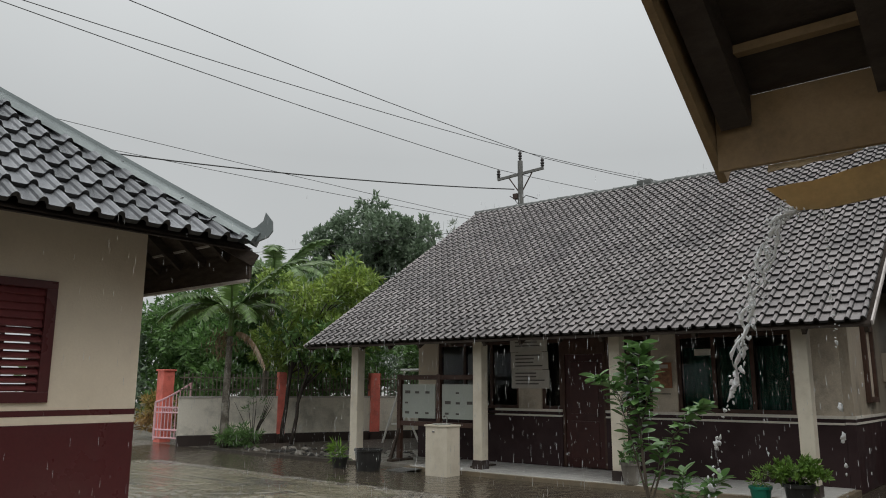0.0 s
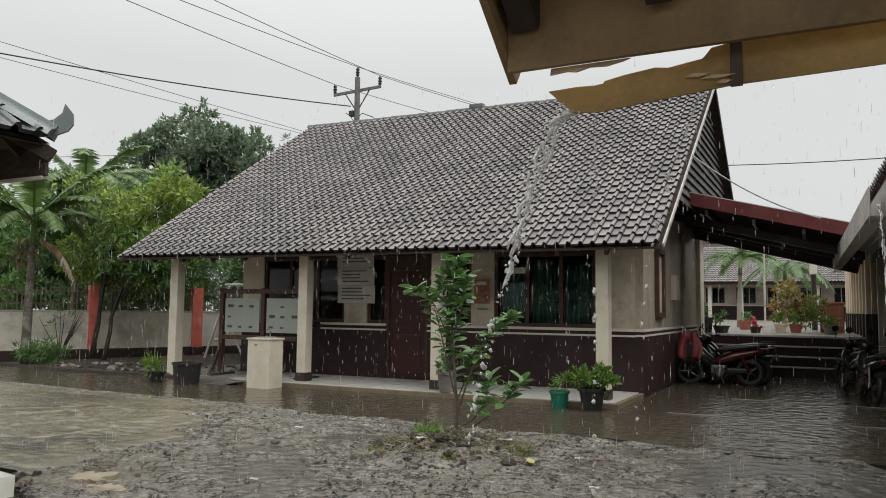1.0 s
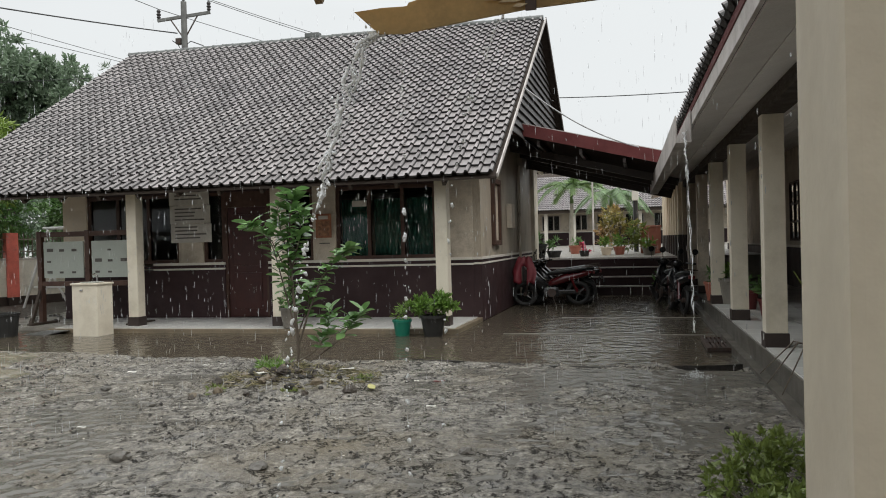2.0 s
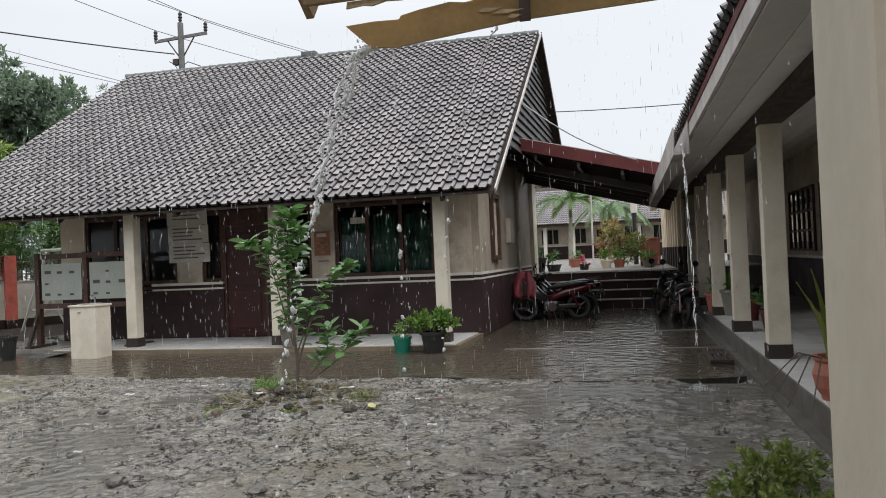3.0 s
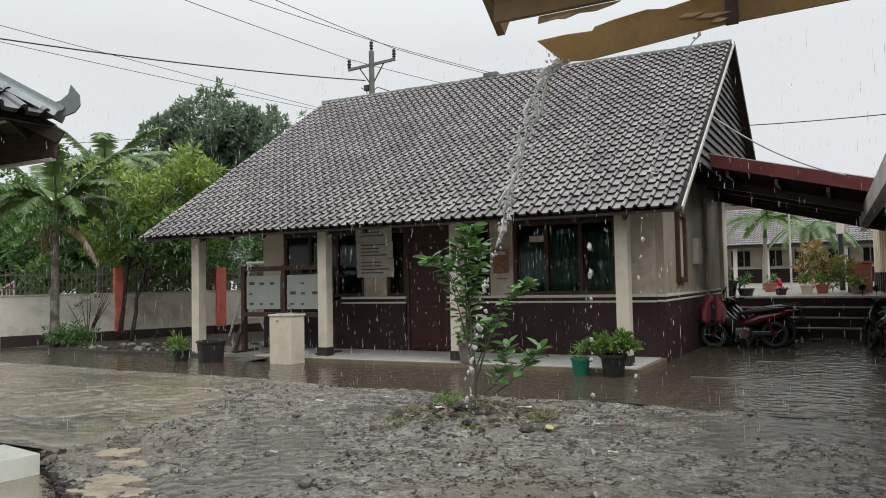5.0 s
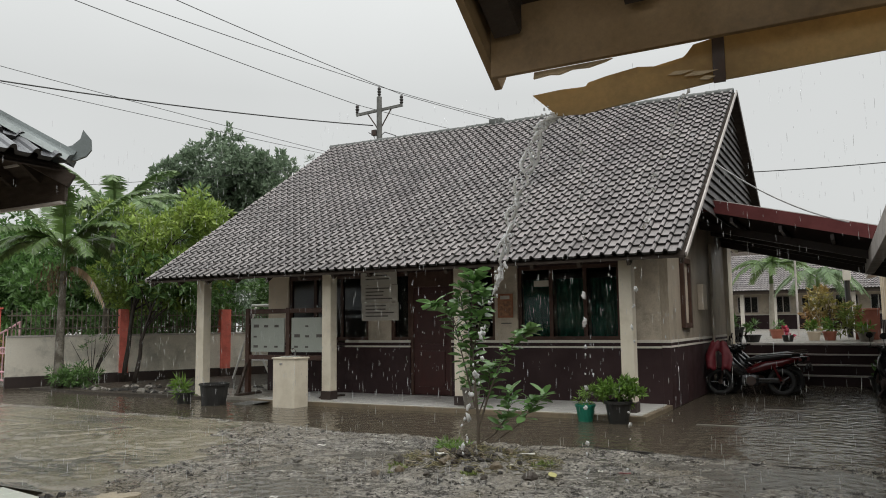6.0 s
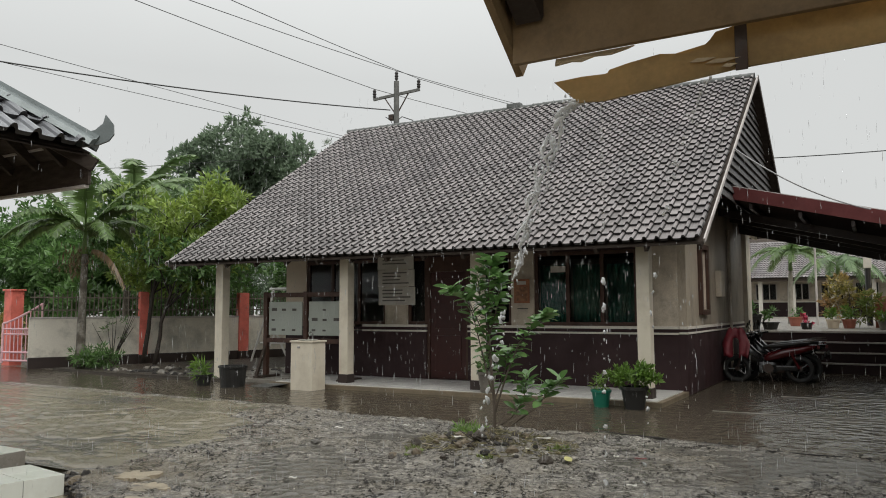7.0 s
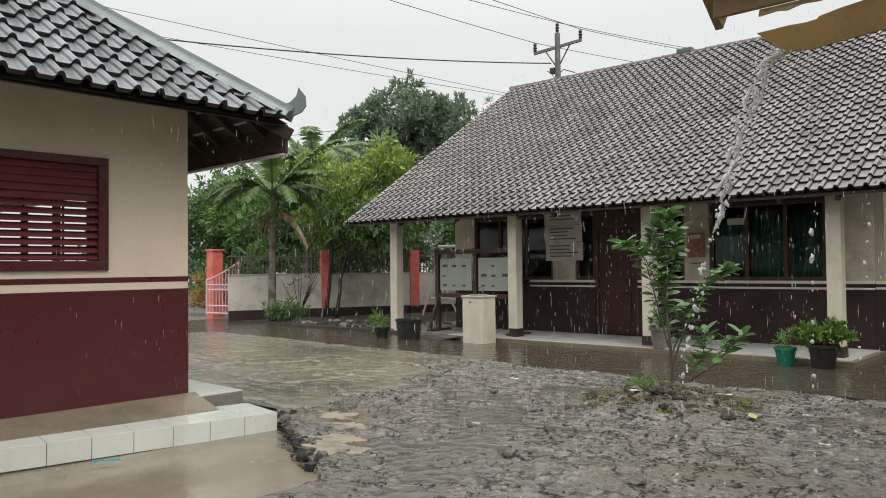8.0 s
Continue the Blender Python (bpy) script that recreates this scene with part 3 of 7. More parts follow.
def pit_line(x):
    """The jagged edge where the asphalt breaks off above the sunken pad."""
    return 4.4 - 0.52 * (x + 6.45) + 0.09 * noise.noise(Vector((x * 7, 0.0, 2.0))) + 0.05 * noise.noise(Vector((x * 19, 0.0, 2.0)))


def ground_height(x, y):
    h = 0.026 * noise.noise(Vector((x * 0.55, y * 0.55, 0.3))) + 0.02 * noise.noise(Vector((x * 1.5, y * 2.2, 2.1)))
    rough = 0.55 + 0.9 * max(0.0, min(1.0, 0.5 + 1.4 * noise.noise(Vector((x * 0.4, y * 0.4, 8.0)))))
    h += rough * (0.026 * (0.5 - abs(noise.noise(Vector((x * 3.2, y * 5.0, 4.0))))) + 0.016 * noise.noise(Vector((x * 8, y * 11, 1.0))))
    if x < -6.3:
        h = h * 0.6 + 0.014 * noise.noise(Vector((x * 4, y * 9, 3.0))) + 0.008 * noise.noise(Vector((x * 9, y * 17, 3.0)))
    crack = abs(noise.noise(Vector((x * 0.9 + 7, y * 0.9, 6.0))))
    if crack < 0.03:
        h -= 0.035 * (1 - crack / 0.03)
    edge = 8.95 + 0.14 * noise.noise(Vector((x * 0.8, 1.0, 9.0))) + 0.05 * noise.noise(Vector((x * 4, 3.0, 9.0)))
    if x < -6.5:
        edge += 0.3 * min(1, (-6.5 - x) / 2)
    if y > edge:
        h = h * 0.35 + LOW * min(1, (y - edge) / 0.05)
    m = math.hypot((x + 3.68) * 0.85, y - 7.3)
    if m < 1.1:
        h += 0.12 * (0.5 + 0.5 * math.cos(math.pi * m / 1.1)) * (1 + 0.6 * noise.noise(Vector((x * 6, y * 6, 0))))
    if x < -4.3 and y < pit_line(max(x, -6.75)):
        h = min(h, -0.13)
    d = math.hypot((x - 0.62) / 0.6, (y - 8.45) / 0.75)
    if d < 1:
        h -= 0.06 * min(1, 2.5 * (1 - d))
    if y > 20.1:
        h = min(h, -0.02)
    return h


def ground_sheet():
    xs = list(np.arange(-12, 1.35, 0.05))
    ys = list(np.arange(2.0, 9.6, 0.045))
    fx = [-900, -300, -90, -45, -30, -24, -20, -18, -17, -16, -15, -14, -13] + xs + [3, 6, 12, 30, 90, 300, 900]
    fy = [-900, -200, -60, -20, -6, -1, 0.6] + ys + list(np.arange(9.7, 22, 0.2)) + [26, 34, 60, 150, 400, 900]
    V = [(x, y, ground_height(x, y) if (-17 < x < 1.4 and 1.5 < y < 22) else -0.06) for y in fy for x in fx]
    w = len(fx)
    F = [(j * w + i, j * w + i + 1, (j + 1) * w + i + 1, (j + 1) * w + i) for j in range(len(fy) - 1) for i in range(w - 1)]
    ob = raw("ground", V, F, ASPHALT, smooth=True)
    ob.data.materials.append(PAVE)
    for f in ob.data.polygons:
        x, y, _ = f.center
        f.material_index = 1 if paved(x, y) else 0
    tagged(ob, "dark broken wet asphalt yard with puddles", "ground", kind="structure")


ground_sheet()


def water_sheet(name, poly, z, label, mat=WATER):
    bm = bmesh.new()
    bm.faces.new([bm.verts.new((x, y, z)) for x, y in poly])
    return tagged(part(name, bm, mat), label, "puddle", kind="structure")


water_sheet("water", [(-21, 8.6), (1.0, 8.6), (1.0, 20.3), (-11, 20.3), (-14, 11.7), (-21, 12.2)], LOW + 0.016, "thin brown rain water over the low concrete strip")
water_sheet("puddle_water", [(-6.75, 4.58), (-4.3, 3.31), (-4.3, 2.2), (1.05, 2.2), (1.05, 8.7), (-14, 8.7), (-14, 4.58)], -0.003, "shallow puddles lying in the broken asphalt", PUDDLE)
for y0, x0 in ((12.1, -2.3), (14.6, -1.6)):
    joint = part("slab_trim", boxed((x0, y0, LOW - 0.05), (0.98, y0 + 0.05, LOW + 0.026), 0.006), CONCRETE)
    tagged(joint, "pale concrete joint standing in the shallow water", "joint", kind="structure")

# black strip draws the step's dark line, edge and shadow together
row = []
for k in range(90):
    x = -3.1 + 4.1 * k / 89
    y = 9.42 - 0.16 * (x + 4.75) if x < -0.94 else 8.81 + 0.09 * (x + 0.94) ** 2
    row.append((x, y + 0.07 * noise.noise(Vector((x * 2.3, 0, 3))) + 0.03 * noise.noise(Vector((x * 9, 0, 3))), 0.004 + 0.03 * max(0, noise.noise(Vector((x * 2.7, 4, 3))) + 0.2)))
poly = [(x, y + w) for x, y, w in row] + [(x, y - w) for x, y, w in reversed(row)]
solo_edge = part("slab_edge", prism(poly, lambda a, b, c: Vector((a, b, -0.12 + c)), 0.122), LUMP)
tagged(solo_edge, "dark line along the step between asphalt and concrete strip", "edge", kind="structure")

# ---- main school building: local u along the front, v to the back ----
SKEW = radians(2.3)
MB = Matrix(((math.cos(SKEW), 0.01, 0, -2.33), (math.sin(SKEW), 1, 0, 12.0), (0, 0, 1, 0), (0, 0, 0, 1)))
ROOF_L, ROOF_R, EAVE_Z, RIDGE_V, RIDGE_Z = -11.65, 0.0, 2.56, 6.65, 6.96
SLAB = 0.03


def mb(u, v, z):
    return MB @ Vector((u, v, z))


def mbox(a, b, bevel=0.0):
    return boxed(a, b, bevel, MB)


school = thing("school_building", mb(-5.5, 6, 0), "cream and maroon school building under a grey tiled gable roof", "building")

slab = thing("veranda_floor", mb(-5.5, 1, 0), "pale tiled veranda floor with a tan mortar edge", "floor", kind="structure")
part("slab", mbox((-8.7, 0.12, -0.2), (-0.72, 2.0, SLAB - 0.012), 0.01), CONCRETE_TAN, slab)
part("slab_wing", mbox((-11.3, 0.5, -0.2), (-8.7, 9.0, SLAB - 0.02), 0.01), CONCRETE, slab)


def floor_tiles(parent, u0, u1, v0, v1, size, z, m):
    bm = bmesh.new()
    g = size - 0.006
    box(bm, (0, 0, -0.012), (g, g, 0), 0.002)
    me = bpy.data.meshes.new("floor_tile")
    bm.to_mesh(me)
    bm.free()
    me.materials.append(FLOOR_TILE)
    i = 0
    u = u0
    while u + size <= u1 + 1e-6:
        v = v0
        while v + size <= v1 + 1e-6:
            ob = new("floor_tile", me)
            ob.matrix_basis = Matrix.Translation(m @ Vector((u, v, z))) @ Matrix.Rotation(math.atan2(m[1][0], m[0][0]), 4, "Z")
            hang(ob, parent)
            v += size
            i += 1
        u += size


# walls
WV = 2.0
WALL_T = 3.45


def wall_piece(name, a, b, mat, label=""):
    return part(name, mbox(a, b, 0.004), mat, school, label)


DADO = 1.035
for u0, u1 in ((-9.95, -6.1), (-5.12, -0.87)):
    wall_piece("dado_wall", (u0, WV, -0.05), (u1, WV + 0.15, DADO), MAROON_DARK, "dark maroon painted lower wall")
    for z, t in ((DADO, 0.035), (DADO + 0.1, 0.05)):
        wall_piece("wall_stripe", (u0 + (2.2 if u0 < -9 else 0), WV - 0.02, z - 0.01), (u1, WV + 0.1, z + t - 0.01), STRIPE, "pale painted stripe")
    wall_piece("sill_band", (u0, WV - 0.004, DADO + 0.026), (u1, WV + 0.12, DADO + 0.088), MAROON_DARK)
PIERS = ((-9.95, -9.36), (-7.15, -6.58), (-4.14, -3.65), (-1.6, -0.87))
for u0, u1 in PIERS:
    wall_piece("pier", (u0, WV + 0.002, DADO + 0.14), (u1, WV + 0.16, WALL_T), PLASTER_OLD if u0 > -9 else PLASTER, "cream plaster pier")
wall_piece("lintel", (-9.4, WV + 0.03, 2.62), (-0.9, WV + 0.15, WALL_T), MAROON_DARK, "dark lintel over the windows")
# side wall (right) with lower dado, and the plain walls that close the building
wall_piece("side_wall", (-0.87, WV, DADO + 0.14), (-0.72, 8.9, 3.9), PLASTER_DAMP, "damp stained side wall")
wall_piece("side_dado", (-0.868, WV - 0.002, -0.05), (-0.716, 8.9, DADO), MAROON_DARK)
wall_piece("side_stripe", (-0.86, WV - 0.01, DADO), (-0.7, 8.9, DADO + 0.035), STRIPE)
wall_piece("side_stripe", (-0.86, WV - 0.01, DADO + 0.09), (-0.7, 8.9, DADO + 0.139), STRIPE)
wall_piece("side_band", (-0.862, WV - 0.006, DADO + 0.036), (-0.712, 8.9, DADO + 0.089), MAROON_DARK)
wall_piece("corner_pillar", (-0.9, 8.3, -0.05), (-0.62, 8.95, 3.6), POST, "pale painted corner pillar")
wall_piece("side_wall", (-9.95, WV + 0.16, -0.05), (-9.8, 8.9, 3.9), PLASTER)
wall_piece("back_wall", (-9.95, 8.9, -0.05), (-0.72, 9.05, 3.9), PLASTER)
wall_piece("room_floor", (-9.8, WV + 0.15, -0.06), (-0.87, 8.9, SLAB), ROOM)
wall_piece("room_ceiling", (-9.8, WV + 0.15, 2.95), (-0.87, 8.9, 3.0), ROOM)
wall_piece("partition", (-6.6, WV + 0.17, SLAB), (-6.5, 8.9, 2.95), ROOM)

# side wall shutter and vent of the gable side
sidewin = hang(thing("side_window", mb(-0.7, 3.4, 1.4), "", ""), school)
tagged(sidewin, "narrow dark framed side window with a pale panel")
for v0, v1, z0, z1 in ((3.0, 3.1, 1.38, 2.75), (3.62, 3.72, 1.38, 2.75), (3.1, 3.62, 1.38, 1.48), (3.1, 3.62, 2.65, 2.75)):
    part("window_frame", mbox((-0.72, v0, z0), (-0.64, v1, z1), 0.008), FRAME_WOOD, sidewin)
part("panel", mbox((-0.719, 3.1, 1.48), (-0.7, 3.62, 2.65)), PLASTER_OLD, sidewin)
part("meter_box", mbox((-0.72, 4.7, 1.75), (-0.6, 5.15, 2.3), 0.015), PLASTER_OLD, school, "small pale box on the side wall")
part("rain_pipe", tubed([mb(-0.68, 6.2, 0.1), mb(-0.68, 6.2, 3.3)], 0.035, 8), PLASTER_OLD, school, "pale rain pipe")


def window(u0, u1, z0, z1, mullions, curtain):
    w = hang(thing("window", mb((u0 + u1) / 2, WV + 0.1, z0), "", ""), school)
    tagged(w, "dark framed window with glass panes")
    for key in ("category",):
        if key in w:
            del w[key]
    f = 0.07
    for a, b in (((u0, z0), (u1, z0 + f)), ((u0, z1 - f), (u1, z1)), ((u0, z0 + f), (u0 + f, z1 - f)), ((u1 - f, z0 + f), (u1, z1 - f))):
        part("window_frame", mbox((a[0], WV + 0.04, a[1]), (b[0], WV + 0.13, b[1]), 0.005), FRAME_WOOD, w)
    step = (u1 - u0) / (mullions + 1)
    for i in range(mullions + 1):
        a, b = u0 + i * step, u0 + (i + 1) * step
        if i:
            part("mullion", mbox((a - 0.035, WV + 0.045, z0), (a + 0.035, WV + 0.125, z1), 0.005), FRAME_WOOD, w)
        part("pane", mbox((a + 0.03, WV + 0.08, z0 + 0.04), (b - 0.03, WV + 0.086, z1 - 0.04)), GLASS, w).visible_shadow = False
        if curtain:
            bm = bmesh.new()
            n = 26
            top, lo = [], []
            for k in range(n + 1):
                uu = a + 0.06 + (b - a - 0.12 if i % 2 else (b - a) * 0.8) * k / n
                vv = WV + 0.2 + 0.025 * math.sin(k * 1.7) + 0.008 * math.sin(k * 4.1)
                top.append(bm.verts.new(mb(uu, vv, z1 - 0.25)))
                lo.append(bm.verts.new(mb(uu, vv + 0.01, z0 + 0.05)))
            for k in range(n):
                bm.faces.new((lo[k], lo[k + 1], top[k + 1], top[k]))
            part("curtain", bm, CURTAIN, w, "green curtain behind the glass", smooth=True)
    return w


window(-9.36, -7.15, DADO + 0.14, 2.62, 2, False)
window(-6.58, -6.1, DADO + 0.14, 2.62, 0, False)
window(-5.12, -4.14, DADO + 0.14, 2.62, 1, False)
window(-3.65, -1.6, DADO + 0.14, 2.62, 2, True)

door = hang(thing("door", mb(-5.6, WV + 0.05, SLAB), "", ""), school)
tagged(door, "closed maroon panelled door")
del_keys = [k for k in ("category",) if k in door]
for k in del_keys:
    del door[k]
part("leaf", mbox((-6.04, WV + 0.06, SLAB + 0.01), (-5.18, WV + 0.11, 2.3), 0.005), DOOR, door)
for z0, z1 in ((0.2, 0.95), (1.1, 2.15)):
    part("panel", mbox((-5.92, WV + 0.045, z0), (-5.3, WV + 0.07, z1), 0.012), DOOR, door)
for u in (-6.1, -5.18):
    part("jamb", mbox((u, WV + 0.03, SLAB), (u + 0.06, WV + 0.14, 2.36), 0.005), FRAME_WOOD, door)
part("door_handle", tubed([mb(-5.3, WV + 0.0, 1.05), mb(-5.3, WV + 0.0, 1.2)], 0.012), CHROME, door, "pale metal handle")
part("transom", mbox((-6.1, WV + 0.03, 2.3), (-5.12, WV + 0.14, 2.62), 0.005), FRAME_WOOD, door)

# posts of the front veranda
POSTS = ((-10.66, 0.215), (-7.23, 0.21), (-4.255, 0.21), (-1.19, 0.215))
for u, w in POSTS:
    p = thing("veranda_post", mb(u + w / 2, 0.6, 0), "square cream painted veranda post with a dark base", "post", "front veranda posts")
    part("shaft", mbox((u, 0.5, SLAB + 0.16 if u > -9 else -0.08), (u + w, 0.5 + w, 2.86), 0.012), POST, p)
    if u > -9:
        part("base", mbox((u - 0.012, 0.488, -0.05), (u + w + 0.012, 0.512 + w, SLAB + 0.17), 0.01), BLACK_BASE, p, "dark painted base")
beam = part("veranda_beam", mbox((ROOF_L + 0.3, 0.56, 2.75), (ROOF_R - 0.3, 0.72, 2.87), 0.01), WOOD_DARK, school)

# roof: deck boards, tiles, ridge, verge, gable boards
roof = hang(thing("roof", mb(-5.8, 6.65, 2.6), "", ""), school)
tagged(roof, "weathered grey tiled gable roof")
if "category" in roof:
    del roof["category"]
RUN = math.hypot(RIDGE_V, RIDGE_Z - EAVE_Z)
BACK_V, BACK_Z = 11.7, RIDGE_Z - (11.7 - RIDGE_V) * (RIDGE_Z - EAVE_Z) / RIDGE_V
for v0, z0, v1, z1 in ((0.02, EAVE_Z, RIDGE_V, RIDGE_Z), (BACK_V, BACK_Z, RIDGE_V, RIDGE_Z)):
    sgn = 1 if v0 < v1 else -1
    bm = bmesh.new()
    q = [(ROOF_L, v0, z0), (ROOF_R, v0, z0), (ROOF_R, v1, z1), (ROOF_L, v1, z1)]
    lo = [bm.verts.new(mb(u, v, z - 0.07)) for u, v, z in q]
    hi = [bm.verts.new(mb(u, v, z - 0.03)) for u, v, z in q]
    bm.faces.new(lo)
    bm.faces.new(hi)
    for i in range(4):
        bm.faces.new((lo[i], lo[(i + 1) % 4], hi[(i + 1) % 4], hi[i]))
    part("roof_deck", bm, WOOD_DARK, roof)
for u in np.arange(ROOF_L + 0.1, ROOF_R, 0.82):
    part("rafter", rod(mb(u, 0.05, EAVE_Z - 0.11), mb(u, RIDGE_V, RIDGE_Z - 0.11), 0.06, 0.09), WOOD_DARK, roof)
up_front = (MB.to_3x3() @ Vector((0, RIDGE_V, RIDGE_Z - EAVE_Z))).normalized()
x_front = (MB.to_3x3() @ Vector((1, 0, 0))).normalized()
ROWS = 28
tile_roof(roof, mb(ROOF_L, 0, EAVE_Z), x_front, up_front, 58, ROWS, TILE, TILE_ISLE, alone=lambda c, r: r < 5)
ridge_caps(roof, mb(ROOF_L - 0.02, RIDGE_V, RIDGE_Z + 0.0), mb(ROOF_R + 0.05, RIDGE_V, RIDGE_Z + 0.0), 0.1, 0.29, RIDGE)
part("ridge_bump", mbox((-6.35, RIDGE_V - 0.1, RIDGE_Z + 0.04), (-5.95, RIDGE_V + 0.1, RIDGE_Z + 0.17), 0.03), RIDGE, roof)
for u, lab in ((ROOF_R + 0.0, "pale verge strip"), (ROOF_L - 0.05, "")):
    part("verge_board", rod(mb(u + 0.02, -0.02, EAVE_Z - 0.02), mb(u + 0.02, RIDGE_V, RIDGE_Z - 0.02), 0.025, 0.07), FASCIA, roof, lab)
    part("verge_board", rod(mb(u + 0.02, BACK_V, BACK_Z - 0.02), mb(u + 0.02, RIDGE_V, RIDGE_Z - 0.02), 0.03, 0.14), WOOD_DARK, roof)
# lapped gable boards
gz = 3.62
while gz < RIDGE_Z - 0.25:
    half = (RIDGE_Z - gz - 0.12) / (RIDGE_Z - EAVE_Z) * RIDGE_V
    bm = bmesh.new()
    prof = [(-0.17, gz), (-0.145, gz), (-0.2, gz + 0.2), (-0.22, gz + 0.2)]
    ends = [[bm.verts.new(mb(u, RIDGE_V + s * half * (1.0 if i < 2 else 0.99), z)) for i, (u, z) in enumerate(prof)] for s in (-1, 1)]
    for i in range(4):
        bm.faces.new((ends[0][i], ends[0][(i + 1) % 4], ends[1][(i + 1) % 4], ends[1][i]))
    bm.faces.new(ends[0])
    bm.faces.new(ends[1][::-1])
    part("gable_board", bm, GABLE_WOOD, school, "dark lapped gable board")
    gz += 0.185
for u in (-0.86, -9.9):
    part("gable_wall", prism([(1.6, 3.5), (11.6, 3.5), (RIDGE_V, RIDGE_Z - 0.1)], lambda p, q, c, u=u: mb(u + c, p, q), 0.08), PLASTER_OLD, school)
floor_tiles(slab, -8.6, -0.75, 0.2, 2.0, 0.3, SLAB, MB)

# wall sheets: a tall printed notice, a framed poster, a small plate
notice = thing("wall_notice", mb(-6.87, WV - 0.03, 1.6), "grey printed notice sheets hung on the wall", "notice")
for i, (z0, z1) in enumerate(((2.38, 2.8), (2.0, 2.37), (1.6, 1.99))):
    part("sheet", mbox((-7.33 + 0.015 * i, WV - 0.03, z0), (-6.41 + 0.02 * i, WV - 0.012, z1), 0.002), PAPER, notice)
    for k in range(4):
        w = RANDY.uniform(0.45, 0.72)
        part("text_bar", mbox((-7.2, WV - 0.034, z1 - 0.08 - k * 0.075), (-7.2 + w, WV - 0.029, z1 - 0.055 - k * 0.075)), INK, notice)
poster = thing("wall_poster", mb(-3.9, WV - 0.03, 1.62), "brown and orange poster on the pier", "poster")
part("sheet", mbox((-4.06, WV - 0.03, 1.62), (-3.73, WV - 0.02, 2.1), 0.002), POSTER, poster)
part("picture_panel", mbox((-4.02, WV - 0.033, 1.66), (-3.77, WV - 0.029, 1.95)), material("poster_figure", (0.12, 0.05, 0.03), (0.5, 0.25, 0.12), scale=11, rough=0.5), poster)
part("title_bar", mbox((-4.0, WV - 0.033, 1.99), (-3.8, WV - 0.029, 2.06)), PAPER, poster)
part("caption_bar", mbox((-4.0, WV - 0.012, 1.5), (-3.78, WV - 0.001, 1.52)), INK, poster)
plate = part("door_plate", mbox((-3.3, WV + 0.02, 2.22), (-3.0, WV + 0.04, 2.34), 0.003), PAPER)
solo(plate, "small pale plate on the window lintel", "plate")

# ---- connecting canopy between the two wings ----
canopy = thing("canopy_roof", (-1.2, 16, 3), "low red-edged canopy linking the two wings", "canopy")
CA, CB = Vector((-3.28, 15.9, 4.12)), Vector((0.75, 15.9, 3.08))
part("fascia_board", rod(CA + Vector((0, 0, -0.09)), CB + Vector((0, 0, -0.09)), 0.035, 0.25), RED, canopy, "dull red fascia board")
part("top_flashing", rod(CA + Vector((0, 0.05, 0.045)), CB + Vector((0, 0.05, 0.045)), 0.12, 0.02), FASCIA, canopy)
bm = bmesh.new()
n = 60
top0 = []
for i in range(n + 1):
    y = 15.95 + 4.1 * i / n
    dz = 0.025 * math.sin(i * 2.1)
    top0.append((bm.verts.new((CA.x, y, CA.z - 0.2 + dz)), bm.verts.new((CB.x, y, CB.z - 0.2 + dz))))
for a, b in zip(top0, top0[1:]):
    bm.faces.new((a[0], a[1], b[1], b[0]))
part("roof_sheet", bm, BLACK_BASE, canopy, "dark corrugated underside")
for i in range(5):
    f = i / 4
    p = CA.lerp(CB, 0.06 + 0.88 * f)
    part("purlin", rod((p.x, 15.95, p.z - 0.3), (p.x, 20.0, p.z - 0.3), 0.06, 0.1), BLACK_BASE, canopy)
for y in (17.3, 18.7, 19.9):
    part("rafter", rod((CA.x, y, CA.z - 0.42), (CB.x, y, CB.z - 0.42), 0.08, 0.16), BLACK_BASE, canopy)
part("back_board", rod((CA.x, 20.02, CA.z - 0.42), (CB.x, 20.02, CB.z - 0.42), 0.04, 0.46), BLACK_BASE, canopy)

# ---- right wing: local a from the veranda edge, b along it ----
RB = Matrix.Translation((1.18, 6.0, 0)) @ Matrix.Rotation(radians(0.8), 4, "Z") @ Matrix.Translation((0, -6.0, 0))


def rbox(a, b, bevel=0.0):
    return boxed(a, b, bevel, RB)


def rb(a, b, z):
    return RB @ Vector((a, b, z))


wing = thing("right_wing", rb(2, 12, 0), "cream and maroon school wing with an open veranda", "building")
rslab = thing("right_veranda_floor", rb(1, 12, 0), "pale tiled veranda floor with a grey concrete edge", "floor", kind="structure")
RS = 0.27
part("slab", rbox((0.0, 2.2, -0.2), (6.0, 30, RS - 0.013), 0.012), WET_EDGE, rslab)
part("drain_edge", rbox((-0.1, 2.2, -0.15), (0.0, 30, 0.04), 0.01), WET_EDGE, rslab)
RW = 2.25
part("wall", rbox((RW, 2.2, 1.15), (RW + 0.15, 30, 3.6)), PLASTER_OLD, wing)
part("dado_wall", rbox((RW - 0.004, 2.2, RS - 0.05), (RW + 0.15, 30, 1.15)), MAROON_DARK, wing)
part("wall_stripe", rbox((RW - 0.02, 2.2, 1.15), (RW + 0.1, 30, 1.2)), STRIPE, wing)
part("gable_end_wall", rbox((RW, 2.0, -0.1), (6.1, 2.15, 3.6)), PLASTER, wing)
